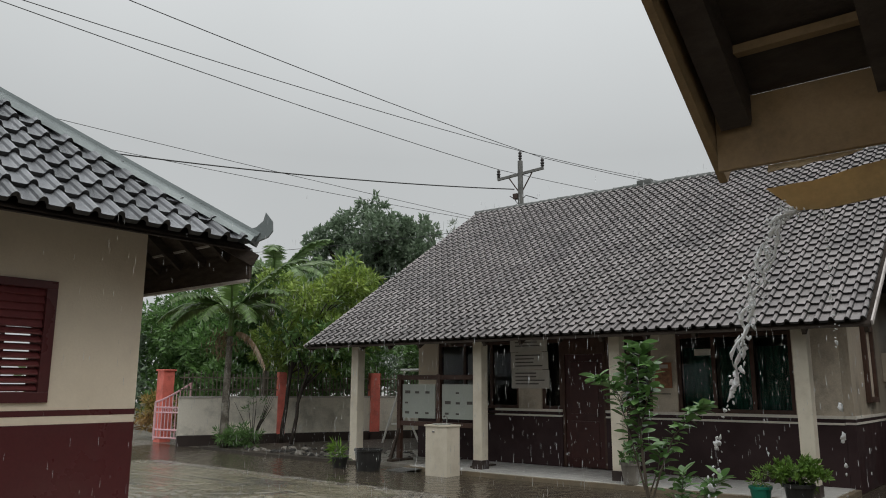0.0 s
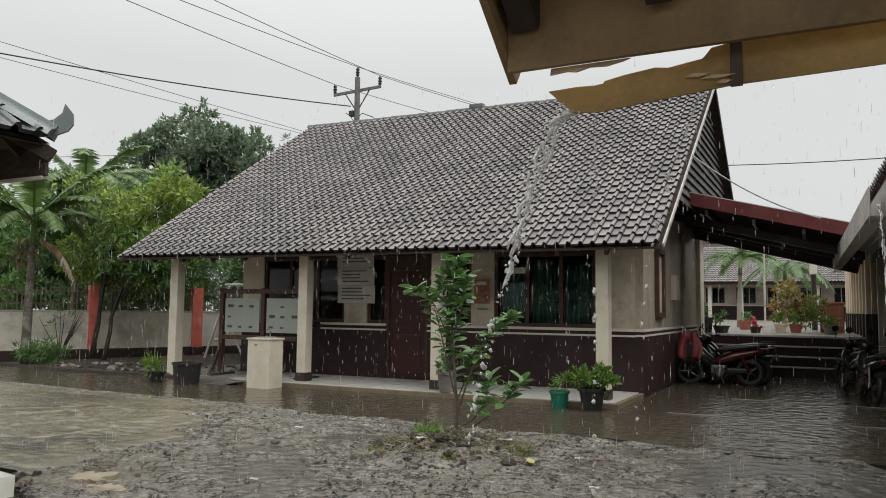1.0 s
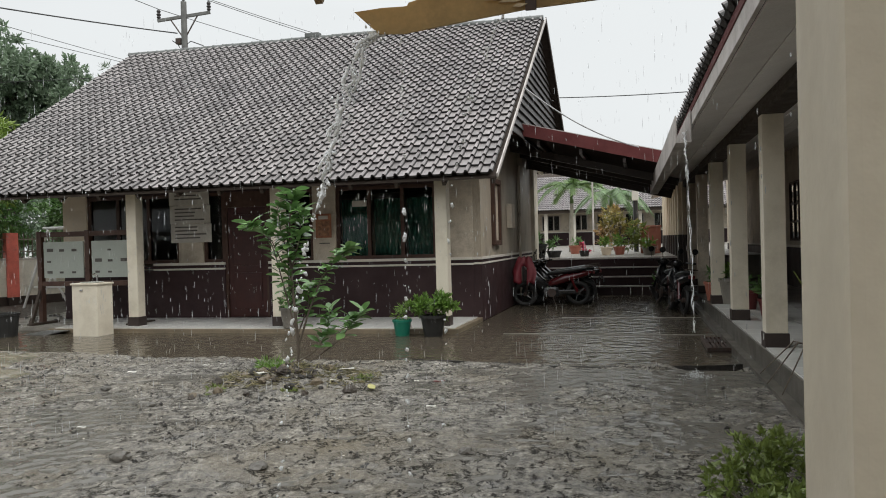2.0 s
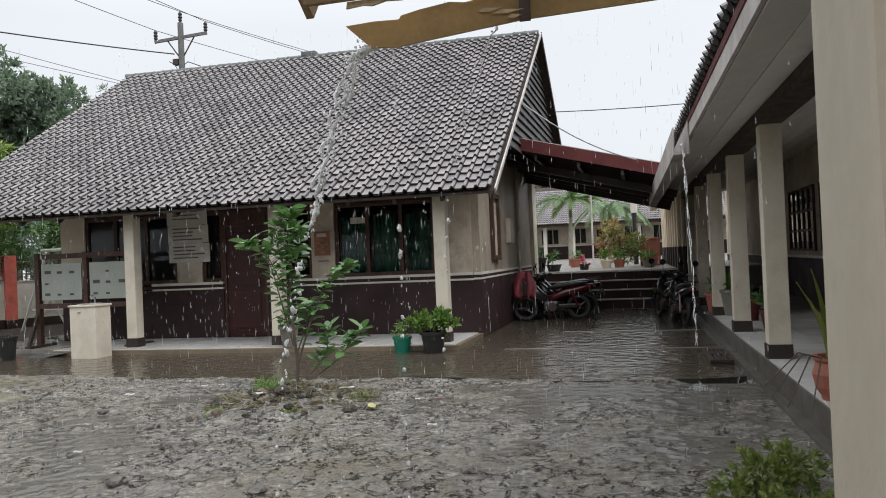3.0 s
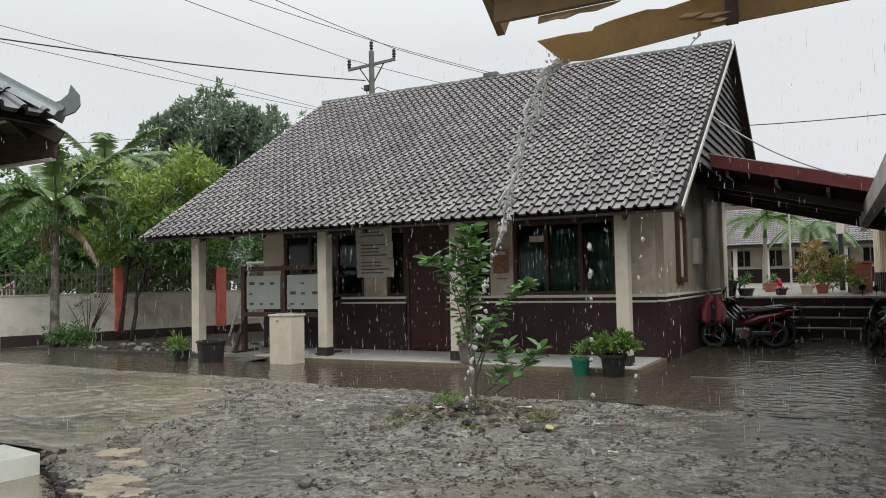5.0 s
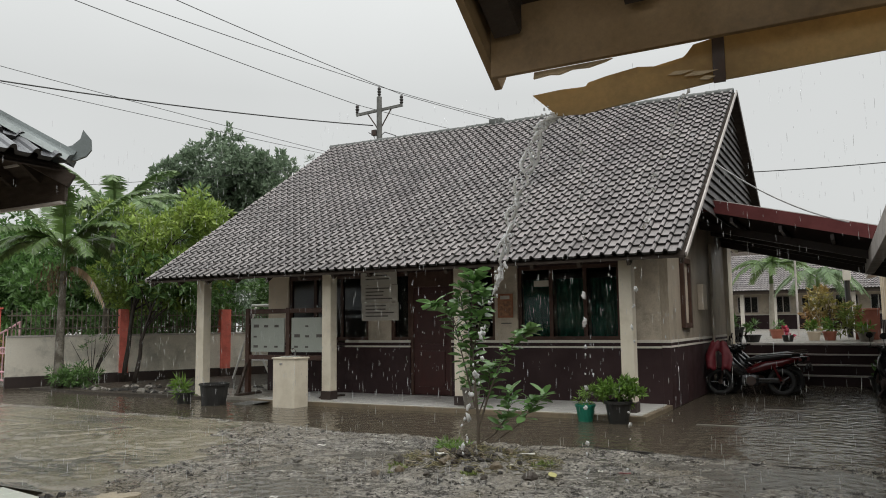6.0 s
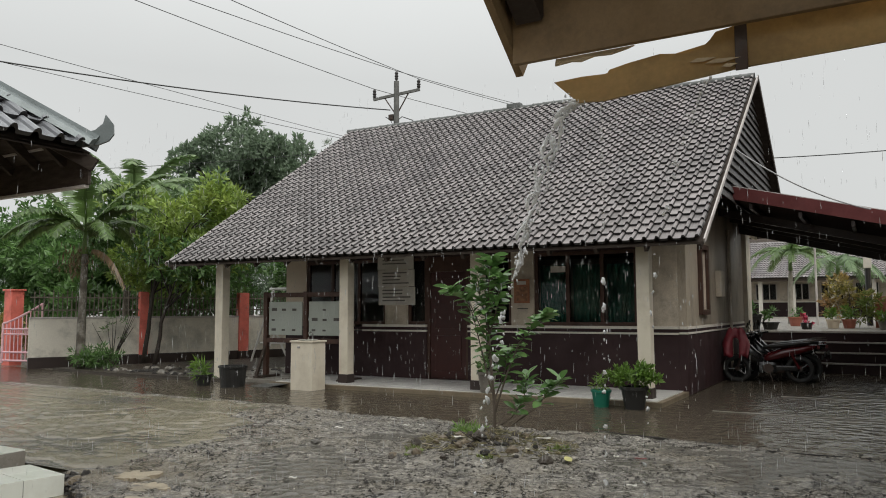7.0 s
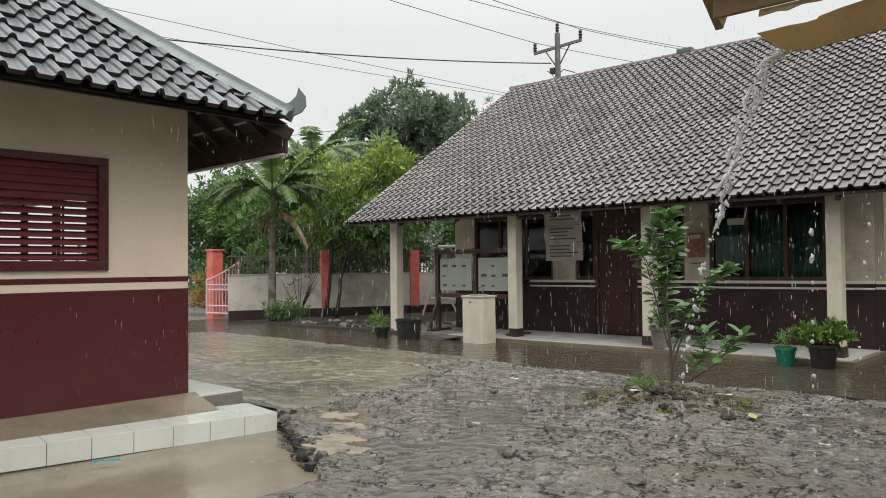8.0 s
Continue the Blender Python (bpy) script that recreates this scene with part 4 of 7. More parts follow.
for b0 in (4.2, 7.4, 10.3, 13.4, 16.2, 19.5):
    w = hang(thing("window", rb(RW, b0 + 0.8, 1.3), "", ""), wing)
    tagged(w, "dark window with small panes")
    part("backing", rbox((RW - 0.012, b0, 1.3), (RW + 0.02, b0 + 2.3, 2.62)), BLACK_BASE, w)
    for k in range(6):
        part("mullion", rbox((RW - 0.05, b0 + k * 0.45, 1.3), (RW - 0.005, b0 + k * 0.45 + 0.05, 2.62), 0.004), FRAME_WOOD, w)
    for z in (1.3, 1.7, 2.1, 2.58):
        part("glazing_bar", rbox((RW - 0.045, b0, z), (RW - 0.008, b0 + 2.3, z + 0.04), 0.004), FRAME_WOOD, w)
    for k in range(5):
        for z in (1.36, 1.76, 2.18):
            part("pane", rbox((RW - 0.022, b0 + 0.06 + k * 0.45, z), (RW - 0.018, b0 + 0.44 + k * 0.45, z + 0.36)), GLASS, w)
for i in range(7):
    b = 6.01 + 2.62 * i
    a = 0.1 if i == 0 else 0.0
    p = thing("veranda_post", rb(0.1, b, RS), "square cream post with dark base on the veranda", "post", "right veranda posts")
    mat_p = POST if i < 4 else PLASTER_OLD
    part("shaft", rbox((a + 0.03, b, RS + 0.14), (a + 0.25, b + 0.22, 3.08), 0.012), mat_p, p)
    part("base", rbox((a + 0.018, b - 0.012, RS - 0.01), (a + 0.262, b + 0.232, RS + 0.15), 0.008), BLACK_BASE, p, "dark brown base block")
# far part of the wing: a row of thin pilasters with a dark dado
for i in range(9):
    b = 20.6 + 1.15 * i
    part("pilaster", rbox((-0.1, b, 1.5), (0.12, b + 0.3, 3.2), 0.01), PLASTER, wing)
    part("pilaster_base", rbox((-0.12, b - 0.01, 0.2), (0.13, b + 0.31, 1.5), 0.01), BLACK_BASE, wing)
part("far_wall", rbox((0.0, 20.4, 1.5), (0.08, 31, 3.4)), PLASTER, wing)
part("far_dado", rbox((0.0, 20.4, 0.2), (0.078, 31, 1.5)), BLACK_BASE, wing)
part("plate_beam", rbox((0.02, 2.2, 2.74), (0.26, 30, 2.9), 0.01), WOOD_DARK, wing)
# eave: fascia, soffit planks, tiles
EA, EZ = -0.59, 2.86
rroof = hang(thing("roof", rb(1, 12, 3), "", ""), wing)
tagged(rroof, "grey tiled roof over the veranda")
RSL = 0.62
RLEN = 25.0
B0 = 1.6
part("fascia_board", rbox((EA - 0.03, B0, EZ - 0.09), (EA, B0 + RLEN, EZ + 0.06), 0.004), FASCIA, rroof, "pale weathered fascia board")
part("red_edge", rbox((EA - 0.04, B0, EZ + 0.06), (EA + 0.01, B0 + RLEN, EZ + 0.13), 0.004), RED, rroof)
for k in range(9):
    a0, a1 = EA + 0.01 + k * 0.32, EA + 0.318 + k * 0.32
    bm = bmesh.new()
    sl = 0.22
    z0, z1 = EZ - 0.1 + (a0 - EA) * sl, EZ - 0.1 + (a1 - EA) * sl
    vs = [bm.verts.new(rb(a, b, z + dz)) for dz in (0, 0.02) for a, b, z in ((a0, B0, z0), (a1, B0, z1), (a1, B0 + RLEN, z1), (a0, B0 + RLEN, z0))]
    bm.faces.new(vs[:4])
    bm.faces.new(vs[4:])
    for i in range(4):
        bm.faces.new((vs[i], vs[(i + 1) % 4], vs[4 + (i + 1) % 4], vs[4 + i]))
    part("soffit_plank", bm, SOFFIT, rroof)
bm = bmesh.new()
for dz in (0.0, -0.03):
    bm.faces.new([bm.verts.new(rb(a, b, z + dz)) for a, b, z in ((EA, B0, EZ + 0.1), (EA, B0 + RLEN, EZ + 0.1), (5.5, B0 + RLEN, EZ + 0.1 + RSL * 6.14), (5.5, B0, EZ + 0.1 + RSL * 6.14))])
part("roof_deck", bm, WOOD_DARK, rroof)
up_r = (RB.to_3x3() @ Vector((1, 0, RSL))).normalized()
x_r = (RB.to_3x3() @ Vector((0, -1, 0))).normalized()
tile_roof(rroof, rb(EA - 0.04, B0 + RLEN, EZ + 0.13), x_r, up_r, 124, 10, TILE, TILE_ISLE, alone=lambda c, r: r < 2 and c > 20)
# red roof slope beyond, on the far stretch of the wing
part("red_roof_edge", rod(rb(EA + 0.5, 17.5, 3.35), rb(EA + 1.9, 17.5, 4.25), 0.08, 0.3), RED, rroof)
# sheet metal gutter on the far stretch
gut = thing("eave_gutter", rb(EA - 0.12, 14, 2.6), "pale sheet metal gutter along the eave", "gutter")
part("trough_back", rbox((EA - 0.05, 9.25, EZ - 0.3), (EA - 0.035, 20.2, EZ + 0.08), 0.002), FASCIA, gut)
part("trough_floor", rbox((EA - 0.2, 9.25, EZ - 0.3), (EA - 0.05, 20.2, EZ - 0.285), 0.002), FASCIA, gut)
part("trough_front", rbox((EA - 0.215, 9.25, EZ - 0.3), (EA - 0.2, 20.2, EZ + 0.02), 0.002), FASCIA, gut)
floor_tiles(rslab, 0.02, 2.2, 5.0, 14.3, 0.4, RS, RB)

# near post beside the viewer
npost = thing("near_post", (0.11, 0.79, RS), "close smooth cream veranda post", "post")
part("shaft", boxed((0.036, 0.715, -0.1), (0.186, 0.865, 3.4), 0.01), POST, npost)
nfloor = part("near_veranda_floor", boxed((-3.5, -6.0, -0.2), (6.0, 1.95, RS - 0.02), 0.01), CONCRETE)
tagged(nfloor, "grey concrete floor of the near veranda", "floor", kind="structure")
nwall = part("wall_south", boxed((-3.5, -3.2, 0), (6, -3.0, 4.2)), PLASTER)
tagged(nwall, "plain cream wall behind the veranda", "wall", kind="structure")

# ---- near eave over the viewer, with the broken box gutter ----
near = thing("near_eave", (0.5, 1.5, 2.6), "dark timber eave with tan fascia over the veranda", "eave")
NX0, NY, NZ = -1.42, 3.14, 2.6
NS = 0.74
NLEN = 7.0
NRUN = 7.6


def ns(x, d, dz=0.0):
    """A place on the near roof slope, d metres back from the eave."""
    return Vector((x, NY - d, NZ + 0.32 + d * NS + dz))


part("fascia_board", boxed((NX0 - 0.04, NY - 0.02, NZ), (NX0 + NLEN, NY + 0.01, NZ + 0.3), 0.004), WOOD_TAN, near, "tan painted fascia board")
part("verge_board", rod(ns(NX0 - 0.06, -0.16, -0.14), ns(NX0 - 0.06, NRUN, -0.05), 0.035, 0.2), WOOD_TAN, near, "brown verge board")
part("verge_inner", rod(ns(NX0 + 0.05, 0.0, -0.1), ns(NX0 + 0.05, NRUN, -0.08), 0.12, 0.14), WOOD_DARK, near)
for i in range(8):
    x = NX0 + 0.62 + 0.78 * i
    part("rafter", rod(ns(x, 0.02, -0.1), ns(x, NRUN, -0.1), 0.1, 0.14), WOOD_DARK, near)
for k in range(14):
    d = 0.18 + 0.42 * k
    part("batten", rod(ns(NX0 + 0.02, d, -0.02), ns(NX0 + NLEN, d, -0.02), 0.05, 0.035), WOOD_TAN if k in (0, 1) else WOOD_DARK, near)
bm = bmesh.new()
for dz in (0.01, 0.05):
    bm.faces.new([bm.verts.new(ns(x, d, dz)) for x, d in ((NX0 - 0.07, -0.02), (NX0 + NLEN, -0.02), (NX0 + NLEN, NRUN), (NX0 - 0.07, NRUN))])
part("roof_deck", bm, WOOD_DARK, near)

ngut = thing("box_gutter", (-0.2, 3.3, 2.4), "yellowed wooden box gutter, broken at its open end", "gutter")
GY = NY + 0.06


def gut_outline(back):
    """The gutter wall's outline: whole past the strap, torn down to a sagging tongue at the open end."""
    if back:
        return [(-1.28, 2.49), (-1.17, 2.385), (-1.06, 2.375), (-0.52, 2.425), (0.1, 2.44), (5.5, 2.46), (5.5, 2.63), (-0.5, 2.6), (-0.6, 2.585), (-0.625, 2.555), (-0.66, 2.525),
                (-0.72, 2.52), (-0.82, 2.535), (-0.95, 2.52), (-1.03, 2.505), (-1.04, 2.49), (-1.15, 2.495)]
    return [(-1.2, 2.46), (-1.15, 2.39), (-1.06, 2.38), (-0.52, 2.43), (0.1, 2.445), (5.5, 2.465), (5.5, 2.6), (-0.5, 2.57), (-0.62, 2.54), (-0.9, 2.5), (-1.1, 2.48)]


part("back_wall", prism(gut_outline(True), lambda a, b, c: Vector((a - 0.02, GY + c, b + 0.025)), 0.012), GUTTER, ngut, "yellowed board with torn upper edge")
part("front_wall", prism(gut_outline(False), lambda a, b, c: Vector((a - 0.02, GY + 0.12 + c, b + 0.075)), 0.012), GUTTER, ngut)
bm = bmesh.new()
edge = [(-1.16, 2.41), (-1.06, 2.402), (-0.54, 2.452), (0.1, 2.467), (5.5, 2.487)]
rows = [[bm.verts.new((x, GY + dy, z + dz)) for dy, dz in ((0.005, 0.0), (0.13, 0.05), (0.13, 0.06), (0.005, 0.01))] for x, z in edge]
for r0, r1 in zip(rows, rows[1:]):
    for k in range(4):
        bm.faces.new((r0[k], r0[(k + 1) % 4], r1[(k + 1) % 4], r1[k]))
part("floor_board", bm, GUTTER, ngut)
part("strap", boxed((-0.55, GY - 0.012, 2.44), (-0.505, GY + 0.0, 2.66), 0.003), IRON, ngut, "dark iron strap")
for x, z, dx in ((-0.72, 2.5, 0.1), (-0.66, 2.485, 0.13), (-0.6, 2.462, 0.06)):
    part("splinter", prism([(0, 0), (dx * 0.3, 0.012), (dx, 0.004), (dx * 0.5, -0.006)], lambda a, b, c, x=x, z=z: Vector((x + a, GY - 0.008 - c, z + b)), 0.006), SPLINTER, ngut, "pale splinter of torn board")
torn = [(-1.27, 2.6), (-1.275, 2.572), (-1.2, 2.578), (-1.16, 2.571), (-1.1, 2.584), (-1.03, 2.579), (-0.96, 2.591), (-0.93, 2.6)]
part("torn_strip", prism(torn, lambda a, b, c: Vector((a, NY + 0.012 + c, b)), 0.012), SPLINTER, near, "torn strip of board under the fascia")

# the near eave's true size and place: drawn at full board sizes, then set down about the viewer's veranda
EAVE_SET = Matrix.Translation((-0.085, 0.25, 1.478)) @ Matrix.Scale(0.729, 4) @ Matrix.Translation((0.11, -0.25, -1.5))
for piece in (near, ngut):
    piece.matrix_basis = EAVE_SET @ piece.matrix_basis

# ---- left building: hip roof, louvred window, tiled step ----
left = thing("left_building", (-9, 0, 0), "cream and maroon classroom with a dark hip roof", "building")
LX, LY = -7.06, 3.735
EXL, EYL, EZL = -6.17, 4.32, 2.95
WB = 0.32


def lbox(a, b, bevel=0.0):
    return boxed(a, b, bevel)


W0, W1, WZ0, WZ1 = 0.97, 2.93, 1.485, 2.527
part("lower_wall", lbox((LX - 0.15, -6, WB - 0.3), (LX, LY, 1.3), 0.006), MAROON, left, "glossy maroon lower wall")
part("band", lbox((LX - 0.15, -6, 1.3), (LX - 0.004, LY - 0.004, 1.37)), PLASTER, left)
part("band", lbox((LX - 0.15, -6, 1.37), (LX - 0.001, LY - 0.001, 1.42)), MAROON, left)
part("upper_wall", lbox((LX - 0.15, -6, 1.42), (LX - 0.004, LY - 0.004, WZ0)), PLASTER, left)
part("upper_wall", lbox((LX - 0.15, W1, WZ0), (LX - 0.004, LY - 0.004, 3.6)), PLASTER, left, "cream upper wall")
part("upper_wall", lbox((LX - 0.15, -6, WZ0), (LX - 0.004, W0, 3.6)), PLASTER, left)
part("upper_wall", lbox((LX - 0.15, W0, WZ1), (LX - 0.004, W1, 3.6)), PLASTER, left)
part("end_wall", lbox((-14, LY - 0.15, 0), (LX - 0.15, LY - 0.004, 1.32)), MAROON, left)
for x0, x1, z0, z1 in ((-14, LX - 0.15, 1.32, 1.45), (-14, LX - 0.15, 2.4, 3.3), (-8.2, LX - 0.15, 1.45, 2.4), (-14, -13.2, 1.45, 2.4)):
    part("end_wall", lbox((x0, LY - 0.15, z0), (x1, LY - 0.004, z1)), PLASTER, left)
for x in (-13.2, -11.6, -10.4, -9.3, -8.25):
    part("end_window_mullion", lbox((x, LY - 0.12, 1.45), (x + 0.08, LY - 0.04, 2.4), 0.004), MAROON, left)
part("back_wall", lbox((-14.1, -6, 0), (-14, LY, 3.3)), PALE_ROOM, left)
part("room_floor", lbox((-14, -6, 0.2), (LX - 0.15, LY - 0.15, 0.3)), PALE_ROOM, left)
part("room_ceiling", lbox((-14, -6, 3.2), (LX - 0.15, LY - 0.15, 3.28)), PALE_ROOM, left)
lw = hang(thing("louvre_window", (LX, 1.9, WZ0), "", ""), left)
tagged(lw, "dark red wooden louvre window")
f = 0.09
for a, b in (((W0, WZ0), (W1, WZ0 + f)), ((W0, WZ1 - f * 0.8), (W1, WZ1)), ((W0, WZ0 + f), (W0 + f, WZ1 - f * 0.8)), ((W1 - f, WZ0 + f), (W1, WZ1 - f * 0.8)), ((1.91, WZ0 + f), (1.99, WZ1 - f * 0.8))):
    part("window_frame", lbox((LX - 0.1, a[0], a[1]), (LX + 0.025, b[0], b[1]), 0.006), MAROON, lw)
for k in range(13):
    z = WZ0 + f + 0.035 + k * 0.0685
    tilt = Matrix.Translation((LX - 0.03, 0, z)) @ Matrix.Rotation(radians(35 if k < 8 else 62), 4, "Y")
    for y0, y1 in ((W0 + f, 1.91), (1.99, W1 - f)):
        part("slat", boxed((-0.04, y0, -0.009), (0.04, y1, 0.009), 0.002, tilt), SLAT_RED, lw)
for y in (1.2, 1.55, 2.25, 2.58):
    part("guard_bar", tubed([(LX - 0.12, y, WZ0 + 0.05), (LX - 0.12, y, WZ1)], 0.012, 6), MAROON, lw)
# eave, hip roof
HS = 0.775
lroof = hang(thing("roof", (-9, 1, 3), "", ""), left)
tagged(lroof, "dark wet tiled hip roof")
HR = 5.2
bm = bmesh.new()
for dz in (-0.03, -0.06):
    c = (EXL, EYL, EZL + dz)
    top = (EXL - HR, EYL - HR, EZL + HS * HR + dz)
    s = (EXL, -6.5, EZL + dz)
    s2 = (EXL - HR, -6.5, EZL + HS * HR + dz)
    n0 = (-16, EYL, EZL + dz)
    n1 = (-16, EYL - HR, EZL + HS * HR + dz)
    for q in ((c, top, s2, s), (c, n0, n1, top)):
        bm.faces.new([bm.verts.new(p) for p in q])
part("roof_deck", bm, WOOD_DARK, lroof)
cosl = 1 / math.hypot(1, HS)
UPL = math.hypot(1, HS)
tile_roof(lroof, (EXL + 0.03, -2.6, EZL), (0, 1, 0), (-1, 0, HS), 34, 16, TILE_DARK, TILE_DARK_ISLE,
          keep=lambda c, r: -2.6 + (c + 0.75) * TW < EYL - r * TE / UPL - 0.05, alone=lambda c, r: c > 16 and r < 14)
tile_roof(lroof, (EXL - 0.05, EYL + 0.03, EZL), (-1, 0, 0), (0, -1, HS), 30, 5, TILE_DARK, TILE_DARK_ISLE,
          keep=lambda c, r: (c - 1.0) * TW > r * TE / UPL)
hip_a, hip_b = Vector((EXL + 0.02, EYL + 0.02, EZL + 0.06)), Vector((EXL - HR, EYL - HR, EZL + HS * HR + 0.06))
d = (hip_b - hip_a).normalized()
bm = bmesh.new()
side = d.cross(Vector((0, 0, 1))).normalized()
upv = side.cross(d)
rings = []
for i in range(15):
    p = hip_a + d * (i * (hip_b - hip_a).length / 14)
    rings.append([bm.verts.new(p + side * x + upv * z) for x, z in ((-0.17, -0.05), (-0.15, 0.005), (-0.05, 0.04), (-0.045, 0.075), (0.045, 0.075), (0.05, 0.04), (0.15, 0.005), (0.17, -0.05))])
for r0, r1 in zip(rings, rings[1:]):
    for k in range(7):
        bm.faces.new((r0[k], r0[k + 1], r1[k + 1], r1[k]))
bm.faces.new(rings[0])
part("hip_cap", bm, METAL_CAP, lroof, "grey sheet metal hip cap")
# horn-shaped finial at the hip's foot
hd = Vector((-d.x, -d.y, 0)).normalized()
fin = [(-0.2, -0.04), (0.1, 0.05), (0.22, 0.075), (0.31, 0.12), (0.37, 0.2), (0.39, 0.31), (0.455, 0.2), (0.46, 0.08), (0.42, 0.0), (0.33, -0.06), (0.2, -0.09), (0.02, -0.1)]
part("finial", prism(fin, lambda a, b, c: hip_a + hd * (a * 1.05 - 0.33) + Vector((0, 0, b * 0.78 + 0.03)) + side * (c - 0.02), 0.04), METAL_CAP, lroof, "curved grey metal horn finial")
# eave timbers of the open end
part("end_fascia", lbox((-14, EYL - 0.03, EZL - 0.32), (EXL, EYL, EZL - 0.04), 0.004), WOOD_DARK, lroof)
part("fascia_strip", lbox((-14, EYL - 0.045, EZL - 0.345), (EXL - 0.03, EYL + 0.004, EZL - 0.32), 0.003), FASCIA, lroof, "pale lower strip of fascia")
for k in range(9):
    x = EXL - 0.35 - 0.42 * k
    run = min(1.17, EXL - x - 0.06)
    part("rafter", rod((x, EYL - 0.03, EZL - 0.1), (x, EYL - 0.03 - run, EZL - 0.1 + HS * run), 0.045, 0.08), WOOD_DARK, lroof)
for k in range(5):
    y = EYL - 0.13 - 0.2 * k
    part("batten", rod((-13, y, EZL - 0.05 + HS * (EYL - y)), (EXL - (EYL - y), y, EZL - 0.05 + HS * (EYL - y)), 0.035, 0.03), FASCIA, lroof)
for k in range(20):
    y = EYL - 1.3 - 0.5 * k
    part("rafter", rod((EXL - 0.3, y, EZL - 0.12 + HS * 0.3), (EXL - 1.25, y, EZL - 0.12 + HS * 1.25), 0.05, 0.09), WOOD_DARK, lroof)
part("hip_rafter", rod(hip_a + Vector((0, 0, -0.2)), hip_a + d * 2 + Vector((0, 0, -0.2)), 0.07, 0.12), WOOD_DARK, lroof)
# plinth, tiled step, corner slab
step = thing("tiled_step", (-6.3, 2, 0), "white glazed tile step with tan mortar behind", "step")
bm = bmesh.new()
pr = [(-7.05, 0.25), (-6.6, 0.13), (-6.6, -0.1), (-7.05, -0.1)]
ends = [[bm.verts.new((x + (0.0), y, z)) for x, z in pr] for y in (-6, 3.8)]
for i in range(4):
    bm.faces.new((ends[0][i], ends[0][(i + 1) % 4], ends[1][(i + 1) % 4], ends[1][i]))
bm.faces.new(ends[0])
bm.faces.new(ends[1][::-1])
part("mortar_plinth", bm, CONCRETE_TAN, step, "rough tan mortar plinth")
ST = Matrix.Translation((-6.085, 4.12, -0.062)) @ Matrix.Rotation(radians(-7.5), 4, "Z") @ Matrix.Rotation(radians(-0.7), 4, "X")
part("core", boxed((-0.62, -7.5, -0.12), (-0.008, -0.008, 0.172), 0.004, ST), GROUT, step)
bm = bmesh.new()
box(bm, (-0.01, 0.002, 0.0), (0.0, 0.326, 0.176), 0.002)
riser_me = bpy.data.meshes.new("riser_tile")
bm.to_mesh(riser_me)
bm.free()
riser_me.materials.append(WHITE_TILE)
bm = bmesh.new()
box(bm, (-0.328, 0.002, -0.008), (-0.001, 0.326, 0.002), 0.002)
tread_me = bpy.data.meshes.new("tread_tile")
bm.to_mesh(tread_me)
bm.free()
tread_me.materials.append(WHITE_TILE)
for k in range(18):
    for me, dx, dz in ((riser_me, 0.0, 0.0), (tread_me, 0.0, 0.178), (tread_me, -0.33, 0.178)):
        ob = new(me.name, me)
        ob.matrix_basis = ST @ Matrix.Translation((dx, -0.33 * (k + 1), dz))
        hang(ob, step)
cs = thing("corner_slab", (-7.6, 3.95, 0.2), "pale tiled slab at the wall's corner", "slab")
part("slab_core", boxed((-9.0, 3.74, -0.1), (-6.93, 4.275, 0.21), 0.01), CONCRETE, cs)
for k in range(6):
    part("slab_tile", boxed((-6.93 - 0.335 * k, 3.743, 0.211), (-6.93 - 0.335 * k - 0.33, 4.27, 0.223), 0.002), WHITE_TILE, cs)

# wet pad at the step's foot with broken edge, mortar patches
pad_poly = [(-7.0, 1.5), (-4.32, 1.5), (-4.32, 3.36), (-5.4, 3.92), (-6.4, 4.44), (-7.0, 4.5)]
pad = part("concrete_pad", prism(pad_poly, lambda a, b, c: Vector((a, b, -0.2 + c)), 0.148), PAD)
tagged(pad, "wet tan concrete pad with a broken edge", "pad", kind="structure")


def rubble(name, x, y, r, z, mat, label, category, seed, flat=0.3, group=""):
    rng = random.Random(seed)
    bm = bmesh.new()
    bmesh.ops.create_icosphere(bm, subdivisions=2, radius=1)
    sx, sy = rng.uniform(0.7, 1.2), rng.uniform(0.7, 1.2)
    for v in bm.verts:
        k = 1 + 0.4 * noise.noise(v.co * 1.3 + Vector((seed * 3.1, 0, 0))) + 0.3 * noise.noise(v.co * 3.3 + Vector((seed * 1.7, 0, 0)))
        v.co = Vector((v.co.x * sx * r * k + x, v.co.y * sy * r * k + y, max(v.co.z, -0.5) * r * flat * k + z))
    return solo(part(name, bm, mat), label, category, group)


def slab_piece(x, y, r, z, seed):
    n = 44
    poly = []
    for k in range(n):
        a = k * math.tau / n
        c, s = math.cos(a), math.sin(a)
        q = r * (1.05 + 0.75 * noise.noise(Vector((c * 1.5, s * 1.5, seed))) + 0.4 * noise.noise(Vector((c * 4, s * 4, seed))) + 0.22 * noise.noise(Vector((c * 11, s * 11, seed))))
        poly.append((x + q * c * 1.2, y + q * s))
    bm = prism(poly, lambda a, b, c: Vector((a, b, z - 0.06 + c)), 0.07)
    return solo(part("mortar_patch", bm, PATCH), "flat ochre mortar patch on the asphalt", "patch", "mortar patches")


